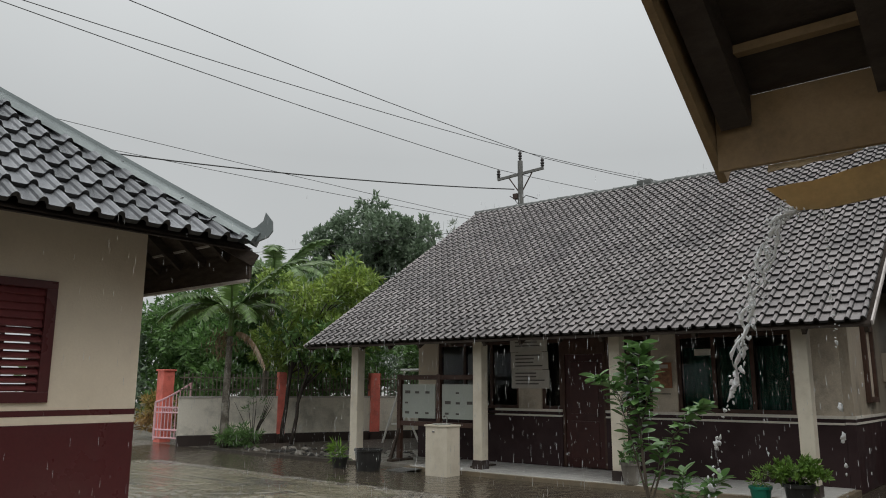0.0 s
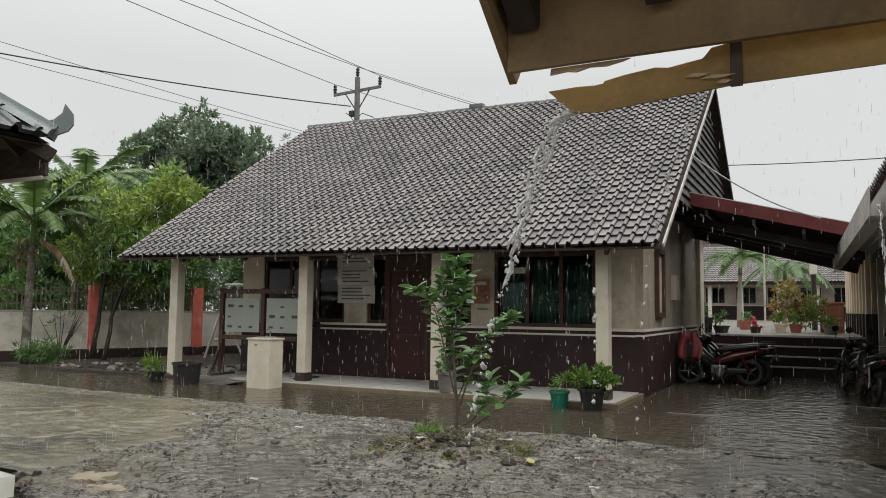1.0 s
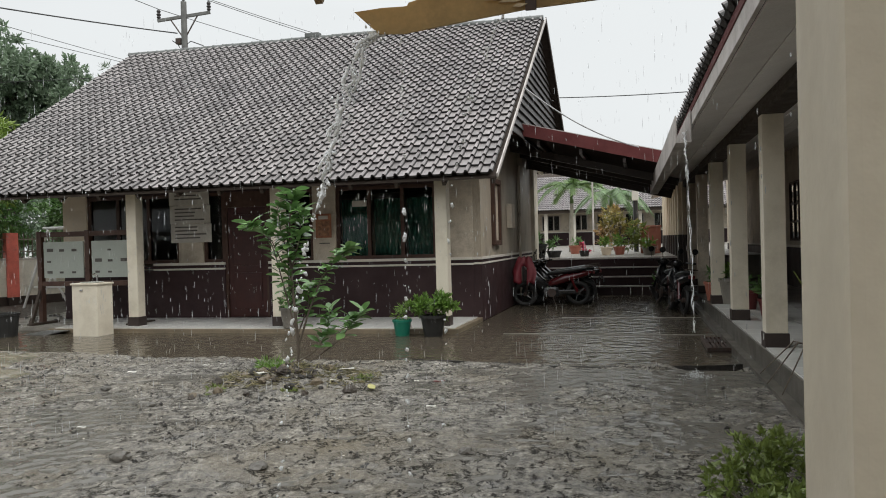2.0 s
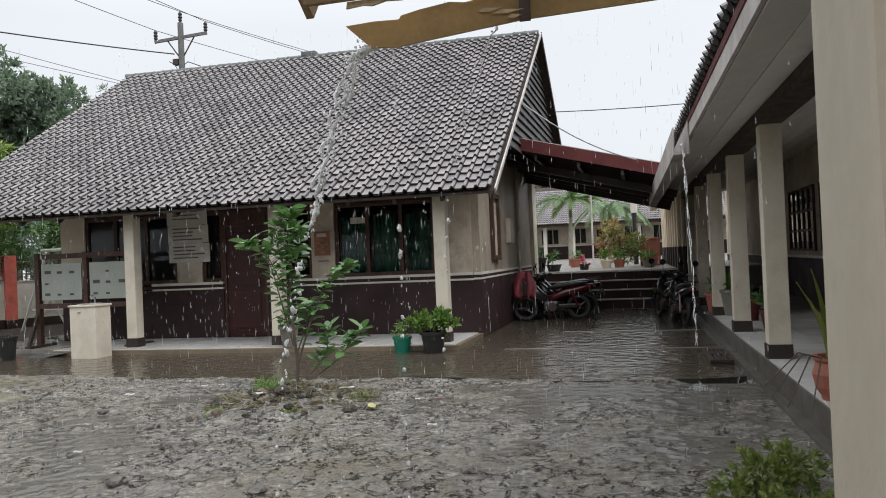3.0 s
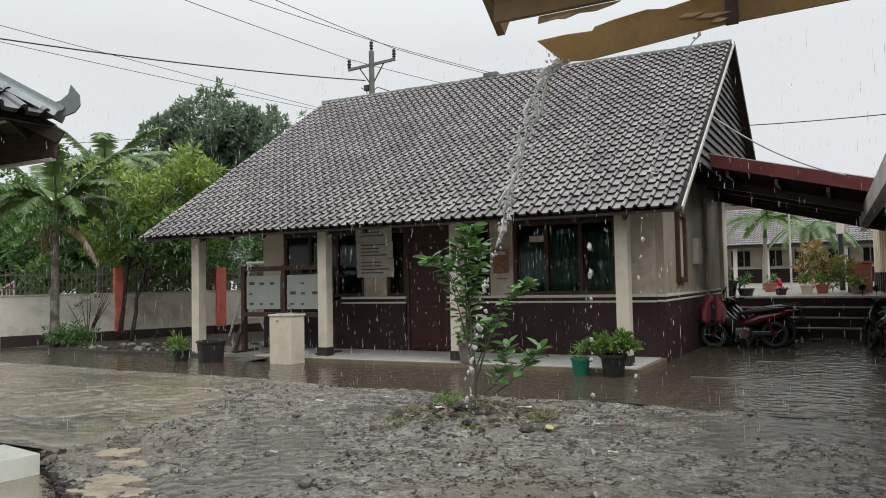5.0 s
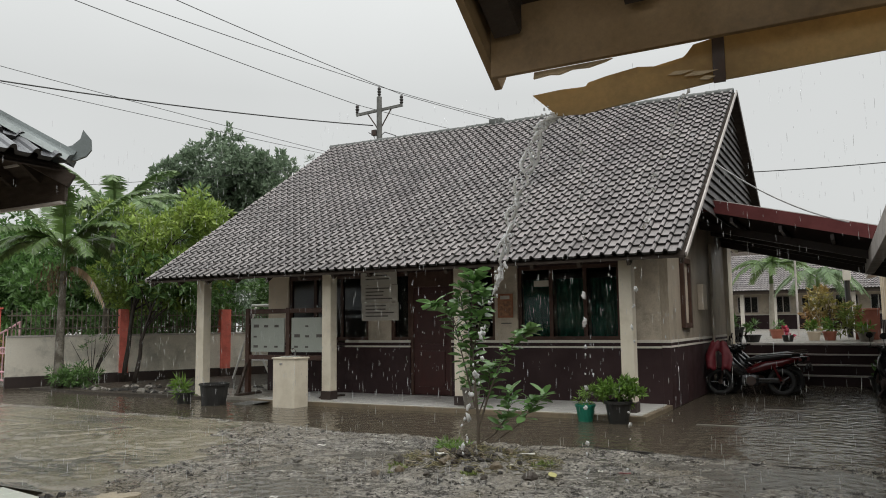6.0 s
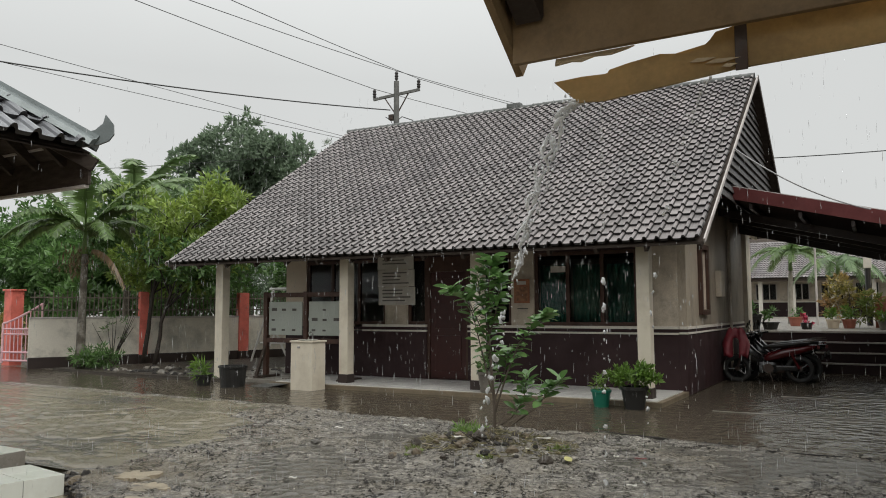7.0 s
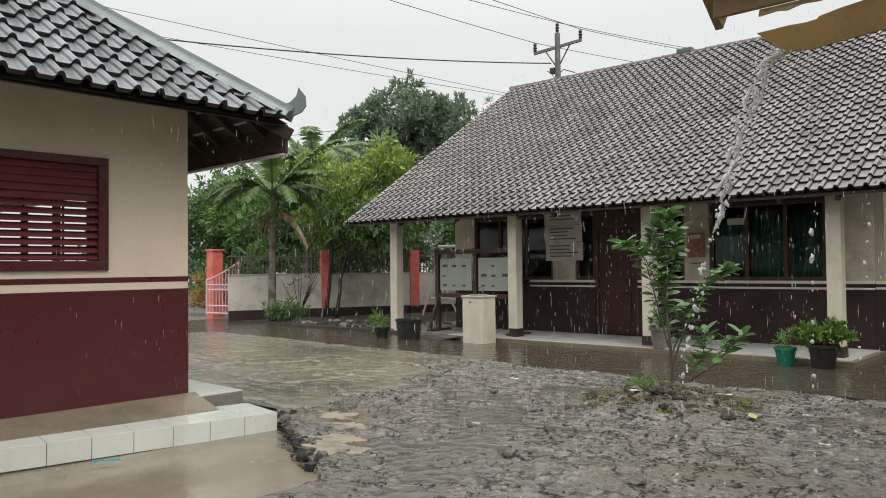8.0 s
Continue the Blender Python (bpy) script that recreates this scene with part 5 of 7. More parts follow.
for k, (x, y, r) in enumerate(((-5.86, 4.66, 0.16), (-5.42, 4.42, 0.13), (-5.08, 4.08, 0.15), (-4.88, 3.86, 0.19))):
    slab_piece(x, y, r, 0.022 - 0.003 * k, 40 + k)
# black sheet along the break, standing in for the crevice's shade
edge = []
for k in range(60):
    x = -6.6 + 1.95 * k / 59
    edge.append((x, pit_line(x) + 0.035 + 0.05 * noise.noise(Vector((x * 6, 5.0, 1.0)))))
for k in range(60):
    x = -4.65 - 1.95 * k / 59
    edge.append((x, pit_line(x) - 0.045 + 0.05 * noise.noise(Vector((x * 8, 9.0, 1.0)))))
bm = prism(edge, lambda a, b, c: Vector((a, b, -0.14 + c)), 0.145)
solo(part("broken_edge", bm, LUMP), "black strip painting the crevice's shade along the pad", "asphalt edge")
for k in range(130):
    x = RANDY.uniform(-6.5, -4.7)
    off = RANDY.gauss(0, 0.06)
    size = RANDY.uniform(0.012, 0.05)
    low = off < -0.05
    rubble("broken_lump", x, pit_line(x) + off, size, -0.045 if low else 0.004, (LUMP, LUMP, CLOD, STONE)[k % 4], "jagged wet lump of broken asphalt at the pad's edge", "stone", 100 + k, RANDY.uniform(0.5, 1.0), "broken edge lumps")


# ---- boundary wall, bars and gate ----
FA, FB = Vector((-19.9, 11.9, 0)), Vector((-16.4, 19.8, 0))
fd = (FB - FA).normalized()
fn = Vector((fd.y, -fd.x, 0))
FLEN = (FB - FA).length
fence = thing("boundary_wall", FA.lerp(FB, 0.5), "stained grey boundary wall topped with thin dark bars", "wall")


def fbox(s0, s1, n0, n1, z0, z1, bevel=0.0):
    m = Matrix((fd, fn, Vector((0, 0, 1)))).transposed().to_4x4()
    return boxed((s0, n0, z0), (s1, n1, z1), bevel, Matrix.Translation(FA) @ m)


part("wall_panel", fbox(0, FLEN, -0.08, 0.08, 0.2, 1.28, 0.01), FENCE_WALL, fence)
part("wall_base", fbox(0, FLEN, -0.1, 0.1, -0.2, 0.24, 0.01), BLACK_BASE, fence, "dark wet base course")
part("coping", fbox(0, FLEN, -0.1, 0.1, 1.28, 1.33, 0.01), FASCIA, fence)
for k in range(int(FLEN / 0.115)):
    part("bar", fbox(0.1 + k * 0.115, 0.125 + k * 0.115, -0.012, 0.012, 1.32, 2.02 + 0.05 * math.sin(k * 1.9)), BAMBOO, fence)
for z in (1.5, 1.85):
    part("rail", fbox(0, FLEN, -0.02, 0.02, z, z + 0.035), BAMBOO, fence)
S2 = (Vector((-17.42, 17.15, 0)) - FA).dot(fd)
for s, w in ((2.83, 0.24), (S2, 0.32)):
    p = thing("boundary_pillar", FA + fd * s, "orange-red painted boundary pillar", "pillar", "boundary pillars")
    part("shaft", fbox(s, s + w, -0.14, 0.14, 0.2, 2.05, 0.012), ORANGE, p)
    part("base", fbox(s - 0.01, s + w + 0.01, -0.21, 0.21, -0.1, 0.22, 0.012), BLACK_BASE, p)
# return of the wall beyond the gate
fence2 = thing("far_boundary_wall", (-24, 16, 0), "low grey wall with bars beyond the gate", "wall")
part("wall_panel", boxed((-34, 16.2, -0.2), (-22.4, 16.4, 0.9)), FENCE_WALL, fence2)
gp = thing("gate_pillar", (-21.5, 12.35, 0), "orange-red gate pillar", "pillar")
part("shaft", boxed((-21.95, 12.35, -0.1), (-21.58, 12.72, 2.08), 0.015), ORANGE, gp)
part("cap", boxed((-21.99, 12.31, 2.08), (-21.54, 12.76, 2.13), 0.015), ORANGE, gp)
gate = thing("metal_gate", (-21.0, 12.1, 0), "open faded pink metal gate with curved top", "gate")
ga, gb = Vector((-21.35, 12.02, 0)), Vector((-19.95, 12.3, 0))


def gpt(f, z):
    p = ga.lerp(gb, f)
    return Vector((p.x, p.y, z))


def gate_top(f):
    return 1.15 + 0.55 * f ** 1.6 + 0.05 * math.sin(f * math.pi)


for f in (0.0, 1.0):
    part("stile", tubed([gpt(f, 0.05), gpt(f, gate_top(f))], 0.035), PINK, gate)
part("top_rail", tubed([gpt(i / 10, gate_top(i / 10)) for i in range(11)], 0.03), PINK, gate)
for z in (0.12, 0.35):
    part("bottom_rail", tubed([gpt(0, z), gpt(1, z)], 0.028), PINK, gate)
for z in (0.85, 1.0):
    part("mid_rail", tubed([gpt(0, z), gpt(1, z)], 0.022), PINK, gate)
for i in range(1, 10):
    f = i / 10
    part("bar", tubed([gpt(f, 0.12), gpt(f, gate_top(f))], 0.016, 6), PINK, gate)
for f in (0.3, 0.5, 0.7):
    part("ring", tubed([gpt(f + 0.06 * math.cos(a), 0.925 + 0.07 * math.sin(a)) for a in np.linspace(0, math.tau, 13)], 0.012, 6), PINK, gate)
gs = part("gate_stop_post", tubed([(-19.85, 12.4, -0.1), (-19.72, 12.42, 1.25)], 0.04), PINK)
solo(gs, "thin pale pink leaning gate stop post", "post")


# ---- trees ----
def limb_tree(name, base, height, trunk_r, lean, crown, leaf_mat, bark, label, per, size, seed, forks=5, category="tree", slim=0.45, fill=0.45):
    rng = random.Random(seed)
    t = thing(name, base, label, category)
    b = Vector(base)
    top = b + Vector((lean[0], lean[1], height))
    pts = [b.lerp(top, i / 6) + Vector((rng.uniform(-0.06, 0.06), rng.uniform(-0.06, 0.06), 0)) * (1 if 0 < i < 6 else 0) - Vector((0, 0, 0.1 if i == 0 else 0)) for i in range(7)]
    bm = tubed(pts, [trunk_r * (1.25 - 0.6 * i / 6) for i in range(7)], 10)
    for c, r in crown[:forks + 4]:
        s = pts[rng.randint(3, 6)]
        c = Vector(c)
        mid = s.lerp(c, 0.55) + Vector((0, 0, 0.12 * height * rng.random()))
        tube(bm, [s, mid, c, c + Vector((rng.uniform(-0.5, 0.5) * r[0], rng.uniform(-0.5, 0.5) * r[1], 0.5 * r[2]))], [trunk_r * 0.5, trunk_r * 0.35, trunk_r * 0.2, trunk_r * 0.06], 6)
    part("trunk", bm, bark, t, smooth=True)
    V, F = clump_crown(crown, per, size, seed, slim, fill=fill)
    raw("crown", V, F, leaf_mat, t)
    return t


def blob_cloud(c, r, n, size, seed, flat=0.75):
    rng = random.Random(seed)
    out = []
    for _ in range(n):
        a, e = rng.uniform(0, math.tau), rng.uniform(-0.8, 1.3)
        k = rng.uniform(0.35, 1.0)
        out.append(((c[0] + r[0] * k * math.cos(a) * math.cos(e * 0.6), c[1] + r[1] * k * math.sin(a) * math.cos(e * 0.6), c[2] + r[2] * k * math.sin(e)),
                    tuple(size * rng.uniform(0.7, 1.3) * f for f in (1, 1, flat))))
    return out


crown = blob_cloud((-28.6, 28, 7.9), (4.1, 3.0, 2.9), 52, 0.85, 5) + [((-32.4, 28, 9.3), (0.9, 1, 1.3)), ((-33.3, 28, 8.3), (0.9, 1, 1.0)), ((-31.3, 28, 9.9), (0.8, 1, 0.9)), ((-29.6, 28, 10.7), (1.1, 1, 1.0)), ((-28.3, 28, 11.1), (0.95, 1, 0.8)), ((-25.8, 28, 8.9), (1.1, 1, 1.1)), ((-25.0, 28, 7.8), (1.1, 1, 1.0))]
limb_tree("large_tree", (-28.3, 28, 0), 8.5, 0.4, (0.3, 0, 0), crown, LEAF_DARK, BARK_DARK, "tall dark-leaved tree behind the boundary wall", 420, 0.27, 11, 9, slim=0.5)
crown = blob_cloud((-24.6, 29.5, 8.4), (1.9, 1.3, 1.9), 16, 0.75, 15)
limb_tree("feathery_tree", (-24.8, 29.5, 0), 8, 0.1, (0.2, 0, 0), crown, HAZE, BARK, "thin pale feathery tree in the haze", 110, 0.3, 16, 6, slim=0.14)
crown = blob_cloud((-18.0, 15.3, 3.9), (2.2, 1.5, 1.35), 20, 0.75, 21) + blob_cloud((-17.6, 15.0, 2.6), (1.9, 1.2, 0.7), 12, 0.6, 22)
limb_tree("yellow_green_tree", (-18.2, 14.25, 0), 3.0, 0.055, (0.2, 0.3, 0), crown, LEAF_BRIGHT, BARK_DARK, "small yellow-green leafy tree by the wall", 330, 0.2, 23, 8)
crown = blob_cloud((-16.9, 14.6, 2.6), (1.4, 1.2, 0.8), 14, 0.55, 31)
limb_tree("dark_shade_tree", (-17.5, 14.05, 0), 2.3, 0.05, (0.35, 0.2, 0), crown, LEAF_MID, BARK_DARK, "slim dark-trunked tree with mid-green leaves", 260, 0.18, 32, 6)
crown = blob_cloud((-15.0, 18.6, 2.6), (1.8, 1.5, 0.9), 14, 0.7, 34)
limb_tree("garden_tree", (-15.2, 18.8, 0), 2.4, 0.08, (0.2, 0, 0), crown, LEAF_MID, BARK_DARK, "leafy garden tree behind the veranda", 240, 0.2, 35, 6)


def palm(name, base, height, r, lean, n, flen, leaf_mat, label, seed, dead=True, rise=0.9, sag=1.5, leaflets=30, wid=0.55, bark=None):
    rng = np.random.default_rng(seed)
    t = thing(name, base, label, "palm")
    b = np.array(base, float)
    pts = [b + np.array([lean[0] * s * s, lean[1] * s * s, height * s - (0.1 if s == 0 else 0)]) for s in np.linspace(0, 1, 9)]
    part("trunk", tubed([tuple(p) for p in pts], [r * (1.3 - 0.5 * i / 8) * (1.06 if i % 2 else 1) for i in range(9)], 12), bark or PALM_BARK, t, smooth=True)
    top = pts[-1]
    part("crownshaft", tubed([tuple(top), tuple(top + np.array([0, 0, 0.7]))], [r * 0.95, r * 0.5], 10), LEAF_PALM, t, "green crownshaft", smooth=True)
    for k in range(n):
        h = k * 2.4 + rng.uniform(-0.2, 0.2)
        L = flen * rng.uniform(0.8, 1.15)
        up = rise * rng.uniform(0.4, 1.3)
        pts2, V, F = frond(top + np.array([0, 0, 0.6]), h, L, up * L * 0.6, sag * L * 0.45 * rng.uniform(0.7, 1.2), leaflets, wid, rng)
        fr = raw("frond", V, F, leaf_mat, t)
        part("midrib", tubed([tuple(p) for p in pts2], [0.03 * (1 - i / 9.5) + 0.004 for i in range(9)], 5), leaf_mat, fr)
    if dead:
        pts2, V, F = frond(top + np.array([0.1, 0, 0.1]), 0.15, 1.6, 0.3, 1.4, 26, 0.3, rng, 0.6)
        raw("dead_frond", V, F, LEAF_DRY, t, "hanging dry brown frond")
        V, F = leaves_mesh(top + rng.normal(0, 0.22, (260, 3)) + np.array([-0.35, 0, -0.1]), np.tile(np.array([0, 0, -1.0]), (260, 1)), 0.16, rng, 0.2)
        tagged(raw("seed_spray", V, F, LEAF_DRY, t, "pale tan hanging seed spray"), kind="stuff")
    return t


palm("areca_palm", (-18.05, 12.2, 0), 3.0, 0.095, (-0.1, 0.1), 16, 2.3, LEAF_PALM, "areca palm with mottled trunk and drooping fronds", 51, True, 2.3, 1.7, 44, 0.42)
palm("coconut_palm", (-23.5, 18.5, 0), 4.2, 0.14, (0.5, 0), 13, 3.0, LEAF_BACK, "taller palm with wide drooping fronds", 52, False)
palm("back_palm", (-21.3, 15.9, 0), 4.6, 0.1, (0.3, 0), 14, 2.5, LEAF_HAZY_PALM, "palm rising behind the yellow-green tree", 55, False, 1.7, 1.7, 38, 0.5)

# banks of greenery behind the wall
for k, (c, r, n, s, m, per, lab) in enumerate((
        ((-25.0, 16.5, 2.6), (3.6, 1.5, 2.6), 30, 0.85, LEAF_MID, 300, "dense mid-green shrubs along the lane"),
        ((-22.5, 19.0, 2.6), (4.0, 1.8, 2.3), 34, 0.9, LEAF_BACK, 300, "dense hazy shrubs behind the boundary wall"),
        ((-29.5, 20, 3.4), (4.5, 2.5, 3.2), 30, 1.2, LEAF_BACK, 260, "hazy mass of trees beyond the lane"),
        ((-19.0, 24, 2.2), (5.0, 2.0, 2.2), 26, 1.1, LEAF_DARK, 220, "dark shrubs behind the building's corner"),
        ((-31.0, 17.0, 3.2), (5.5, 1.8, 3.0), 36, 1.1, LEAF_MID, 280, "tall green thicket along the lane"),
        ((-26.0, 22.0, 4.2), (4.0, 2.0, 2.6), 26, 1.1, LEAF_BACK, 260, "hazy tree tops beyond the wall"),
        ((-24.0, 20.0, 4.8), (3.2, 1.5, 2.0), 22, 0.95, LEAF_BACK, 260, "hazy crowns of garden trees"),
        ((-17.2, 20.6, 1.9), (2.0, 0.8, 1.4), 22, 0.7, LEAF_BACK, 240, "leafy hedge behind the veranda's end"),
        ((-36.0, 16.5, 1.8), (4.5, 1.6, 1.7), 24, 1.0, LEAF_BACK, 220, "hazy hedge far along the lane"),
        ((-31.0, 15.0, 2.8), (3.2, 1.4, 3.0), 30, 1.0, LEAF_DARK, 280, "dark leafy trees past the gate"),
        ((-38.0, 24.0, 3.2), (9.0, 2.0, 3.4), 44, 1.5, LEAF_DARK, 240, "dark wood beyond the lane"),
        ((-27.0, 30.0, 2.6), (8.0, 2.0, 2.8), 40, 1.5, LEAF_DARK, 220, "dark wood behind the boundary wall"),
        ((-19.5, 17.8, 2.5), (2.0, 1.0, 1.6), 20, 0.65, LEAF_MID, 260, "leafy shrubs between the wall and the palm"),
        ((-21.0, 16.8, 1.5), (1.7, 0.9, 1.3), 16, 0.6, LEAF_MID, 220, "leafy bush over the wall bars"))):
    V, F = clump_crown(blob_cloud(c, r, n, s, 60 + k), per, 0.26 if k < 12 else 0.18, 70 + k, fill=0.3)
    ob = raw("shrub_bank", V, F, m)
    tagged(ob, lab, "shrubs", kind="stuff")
V, F = clump_crown(blob_cloud((-23.2, 13.3, 0.7), (0.7, 0.5, 0.6), 9, 0.4, 90), 160, 0.22, 91, slim=0.25)
solo(raw("croton_bush", V, F, LEAF_CROTON), "orange-yellow croton bush by the gate", "bush")
V, F = clump_crown(blob_cloud((-17.6, 12.35, 0.2), (0.8, 0.35, 0.2), 8, 0.28, 92), 150, 0.16, 93, slim=0.2)
solo(raw("ground_fern", V, F, LEAF_MID), "low green ferns at the palm's foot", "fern")
# bare twiggy shrub against the wall
rng = random.Random(8)
tw = thing("twiggy_shrub", (-18.4, 13.4, 0), "thin bare-stemmed shrub against the wall", "shrub")
for k in range(14):
    a = rng.uniform(0, math.tau)
    b = Vector((-18.4, 13.4, 0))
    part("stem", tubed([b, b + Vector((0.2 * math.cos(a), 0.2 * math.sin(a), 0.5)), b + Vector((0.55 * math.cos(a), 0.55 * math.sin(a), rng.uniform(0.9, 1.5)))], [0.018, 0.012, 0.004], 5), BARK_DARK, tw)
V, F = clump_crown([((-18.4, 13.4, 1.0), (0.5, 0.4, 0.5))], 120, 0.12, 95, slim=0.3)
raw("foliage", V, F, LEAF_MID, tw)

# planting bed with stones between the wall and the veranda
bed_poly = [(-18.9, 12.0), (-16.0, 11.75), (-12.6, 11.9), (-11.8, 12.6), (-12.6, 15.0), (-14.5, 20), (-16.3, 19.6)]
bed = part("planting_bed", prism(bed_poly, lambda a, b, c: Vector((a, b, -0.15 + c)), 0.15), SOIL)
tagged(bed, "dark wet soil bed with stones", "soil", kind="structure")
for k in range(150):
    f = RANDY.random() ** 0.7
    x, y = -17.5 + 5.3 * f + RANDY.uniform(-0.5, 0.5), 12.1 + RANDY.random() ** 2 * 2.2
    rubble("bed_stone", x, y, RANDY.uniform(0.03, 0.1), 0.01, (STONE, LUMP, CONCRETE)[k % 3], "wet grey stone on the planting bed", "stone", 300 + k, 0.6, "bed stones")

# ---- utility pole and wires ----
PX, PY = -18.7, 27.9
pole = thing("utility_pole", (PX, PY, 0), "grey concrete utility pole with crossarm and insulators", "pole")
part("mast", tubed([(PX, PY, -0.2), (PX, PY, 12.0)], [0.2, 0.12], 14), POLE, pole)
part("crossarm", rod((PX - 1.05, PY - 0.35, 11.2), (PX + 1.05, PY + 0.35, 11.55), 0.1, 0.12), POLE, pole)
for dx, dz in ((-1.0, 11.27), (1.0, 11.6), (0.0, 12.05)):
    prof = [(0.05, 0), (0.09, 0.08), (0.06, 0.12), (0.1, 0.2), (0.06, 0.25), (0.09, 0.34), (0.04, 0.42)]
    part("insulator", lathe(prof, (PX + dx, PY + dx * 0.33, dz), 12), CERAMIC, pole)
for s in (-1, 1):
    part("brace", tubed([(PX + 0.55 * s, PY + 0.18 * s, 11.35 + 0.08 * s), (PX, PY, 10.4)], 0.03, 6), IRON, pole)
part("clamp_box", boxed((PX - 0.35, PY - 0.15, 10.2), (PX - 0.1, PY + 0.1, 10.45), 0.02), IRON, pole)
part("service_loop", tubed([(PX - 0.6, PY, 10.4), (PX - 0.35, PY, 10.25), (PX - 0.2, PY, 10.0), (PX + 0.3, PY, 10.3), (PX + 0.9, PY, 10.05)], 0.02, 6), CABLE, pole)


def wire(a, b, sag, r, mat, label):
    a, b = Vector(a), Vector(b)
    pts = [a.lerp(b, i / 24) - Vector((0, 0, sag * 4 * (i / 24) * (1 - i / 24))) for i in range(25)]
    solo(part("overhead_wire", tubed(pts, r, 6), mat), label, "wire", "overhead wires")


for tip, far in (((PX - 1.0, PY - 0.33, 11.7), (-21.8, 6.8, 12.3)), ((PX, PY, 12.5), (-21.3, 6.9, 12.3)), ((PX + 1.0, PY + 0.33, 12.05), (-18.9, 9.0, 12.25))):
    end = Vector(tip) + (Vector(far) - Vector(tip)) * 1.4
    wire(tip, tuple(end), 0.25, 0.014, CABLE, "thin dark overhead power line")
    wire(tip, (tip[0] + 12, tip[1] + 22, tip[2] - 0.6), 0.5, 0.014, CABLE, "thin dark overhead power line")
wire((PX - 0.35, PY, 10.7), (-29.45, 6.3, 10.3), 0.4, 0.028, CABLE, "thick black overhead service cable")
wire((-20.5, 32.7, 9.6), (-27.2, 9.2, 11.05), 0.08, 0.012, CABLE, "thin overhead service wire")
wire((-19.6, 32.7, 9.4), (-27.6, 8.8, 10.4), 0.12, 0.012, CABLE, "thin overhead service wire")
wire((PX - 0.2, PY, 9.0), (-40, 18, 8.2), 0.3, 0.012, CABLE, "thin overhead service wire")
wire((PX, PY, 10.1), tuple(mb(-11.4, 6.6, 7.0)), 0.2, 0.012, CABLE, "thin service wire to the roof's corner")
wire((-30, 24, 6.3), (-14, 22, 7.0), 0.3, 0.012, PALE_CABLE, "thin pale wire across the trees")
wire((-2.25, 14.85, 4.5), (-0.08, 15.75, 3.3), 0.16, 0.014, PALE_CABLE, "pale service cable from the gable to the wing")
wire((-2.5, 24, 5.98), (6.0, 24, 6.0), 0.12, 0.014, CABLE, "thin cable beyond the canopy")

# ---- veranda things ----
nb = thing("notice_board", mb(-9.0, 0.95, 0), "two-panel dark wooden notice board with pinned sheets", "notice board")
for u in (-9.66, -8.54, -7.42):
    part("post", mbox((u, 0.95, -0.05 if u < -9.5 or u > -7.5 else 0.75), (u + 0.1, 1.05, 1.9), 0.008), FRAME_WOOD, nb)
for z in (0.78, 1.78):
    part("rail", mbox((-9.66, 0.96, z), (-7.32, 1.04, z + 0.1), 0.008), FRAME_WOOD, nb)
for u0 in (-9.56, -8.44):
    sh = part("panel", mbox((u0 + 0.04, 0.975, 0.95), (u0 + 0.97, 1.0, 1.68), 0.003), BOARD_SHEET, nb, "pale sheet of notices")
    for i in range(3):
        for j in range(3):
            if RANDY.random() < 0.85:
                w = RANDY.uniform(0.06, 0.16)
                uu, zz = u0 + 0.12 + i * 0.29, 1.04 + j * 0.22
                part("picture_bar", mbox((uu, 0.969, zz), (uu + w, 0.976, zz + w * 0.45)), INK, sh)
for u in (-9.61, -7.37):
    part("foot", mbox((u - 0.05, 0.65, -0.06), (u + 0.09, 1.35, 0.06), 0.01), WOOD_DARK, nb)
    part("strut", rod(mb(u, 0.7, 0.05), mb(u, 0.97, 0.7), 0.06, 0.06), WOOD_DARK, nb)

lad = thing("white_stand", (-15.1, 16.3, 0), "white painted metal pipe stand with sloping legs", "stand")
for a, b in (((-16.06, 16.3, 0), (-15.0, 16.1, 2.05)), ((-15.72, 16.4, 0), (-15.1, 16.6, 1.3)), ((-14.95, 16.75, 0), (-15.35, 16.5, 1.0)), ((-14.2, 16.6, 0), (-14.4, 16.1, 2.05))):
    part("leg", tubed([Vector(a) - Vector((0, 0, 0.05)), b], 0.032), WHITE_PIPE, lad)
for z in (1.9, 2.1):
    part("top_rail", tubed([(-15.05, 16.0, z), (-14.3, 16.0, z), (-14.3, 16.5, z), (-15.05, 16.5, z), (-15.05, 16.0, z)], 0.032), WHITE_PIPE, lad)
for z in (0.55, 0.95):
    part("brace", tubed([(-15.95 + 0.5 * z, 16.3, z), (-14.25, 16.5, z)], 0.026), WHITE_PIPE, lad)

ws = thing("wash_stand", mb(-7.45, -0.2, 0), "cream boxed wash stand with a tap on top", "wash stand")
part("body", mbox((-7.72, -0.36, -0.12), (-7.2, 0.04, 0.87), 0.012), POST, ws)
part("basin_top", mbox((-7.74, -0.38, 0.868), (-7.18, 0.06, 0.9), 0.008), POST, ws)
part("basin_bowl", lathe([(0.02, 0.0), (0.16, 0.002), (0.2, 0.012), (0.2, 0.016), (0.14, 0.014)], mb(-7.46, -0.17, 0.9), 20), WHITE_TILE, ws)
part("tap", tubed([mb(-7.5, 0.02, 0.88), mb(-7.5, 0.02, 1.02), mb(-7.5, -0.04, 1.06), mb(-7.5, -0.1, 1.04)], 0.014), CHROME, ws)
part("drain_bracket", mbox((-7.55, -0.375, 0.76), (-7.49, -0.36, 0.79), 0.004), CHROME, ws)


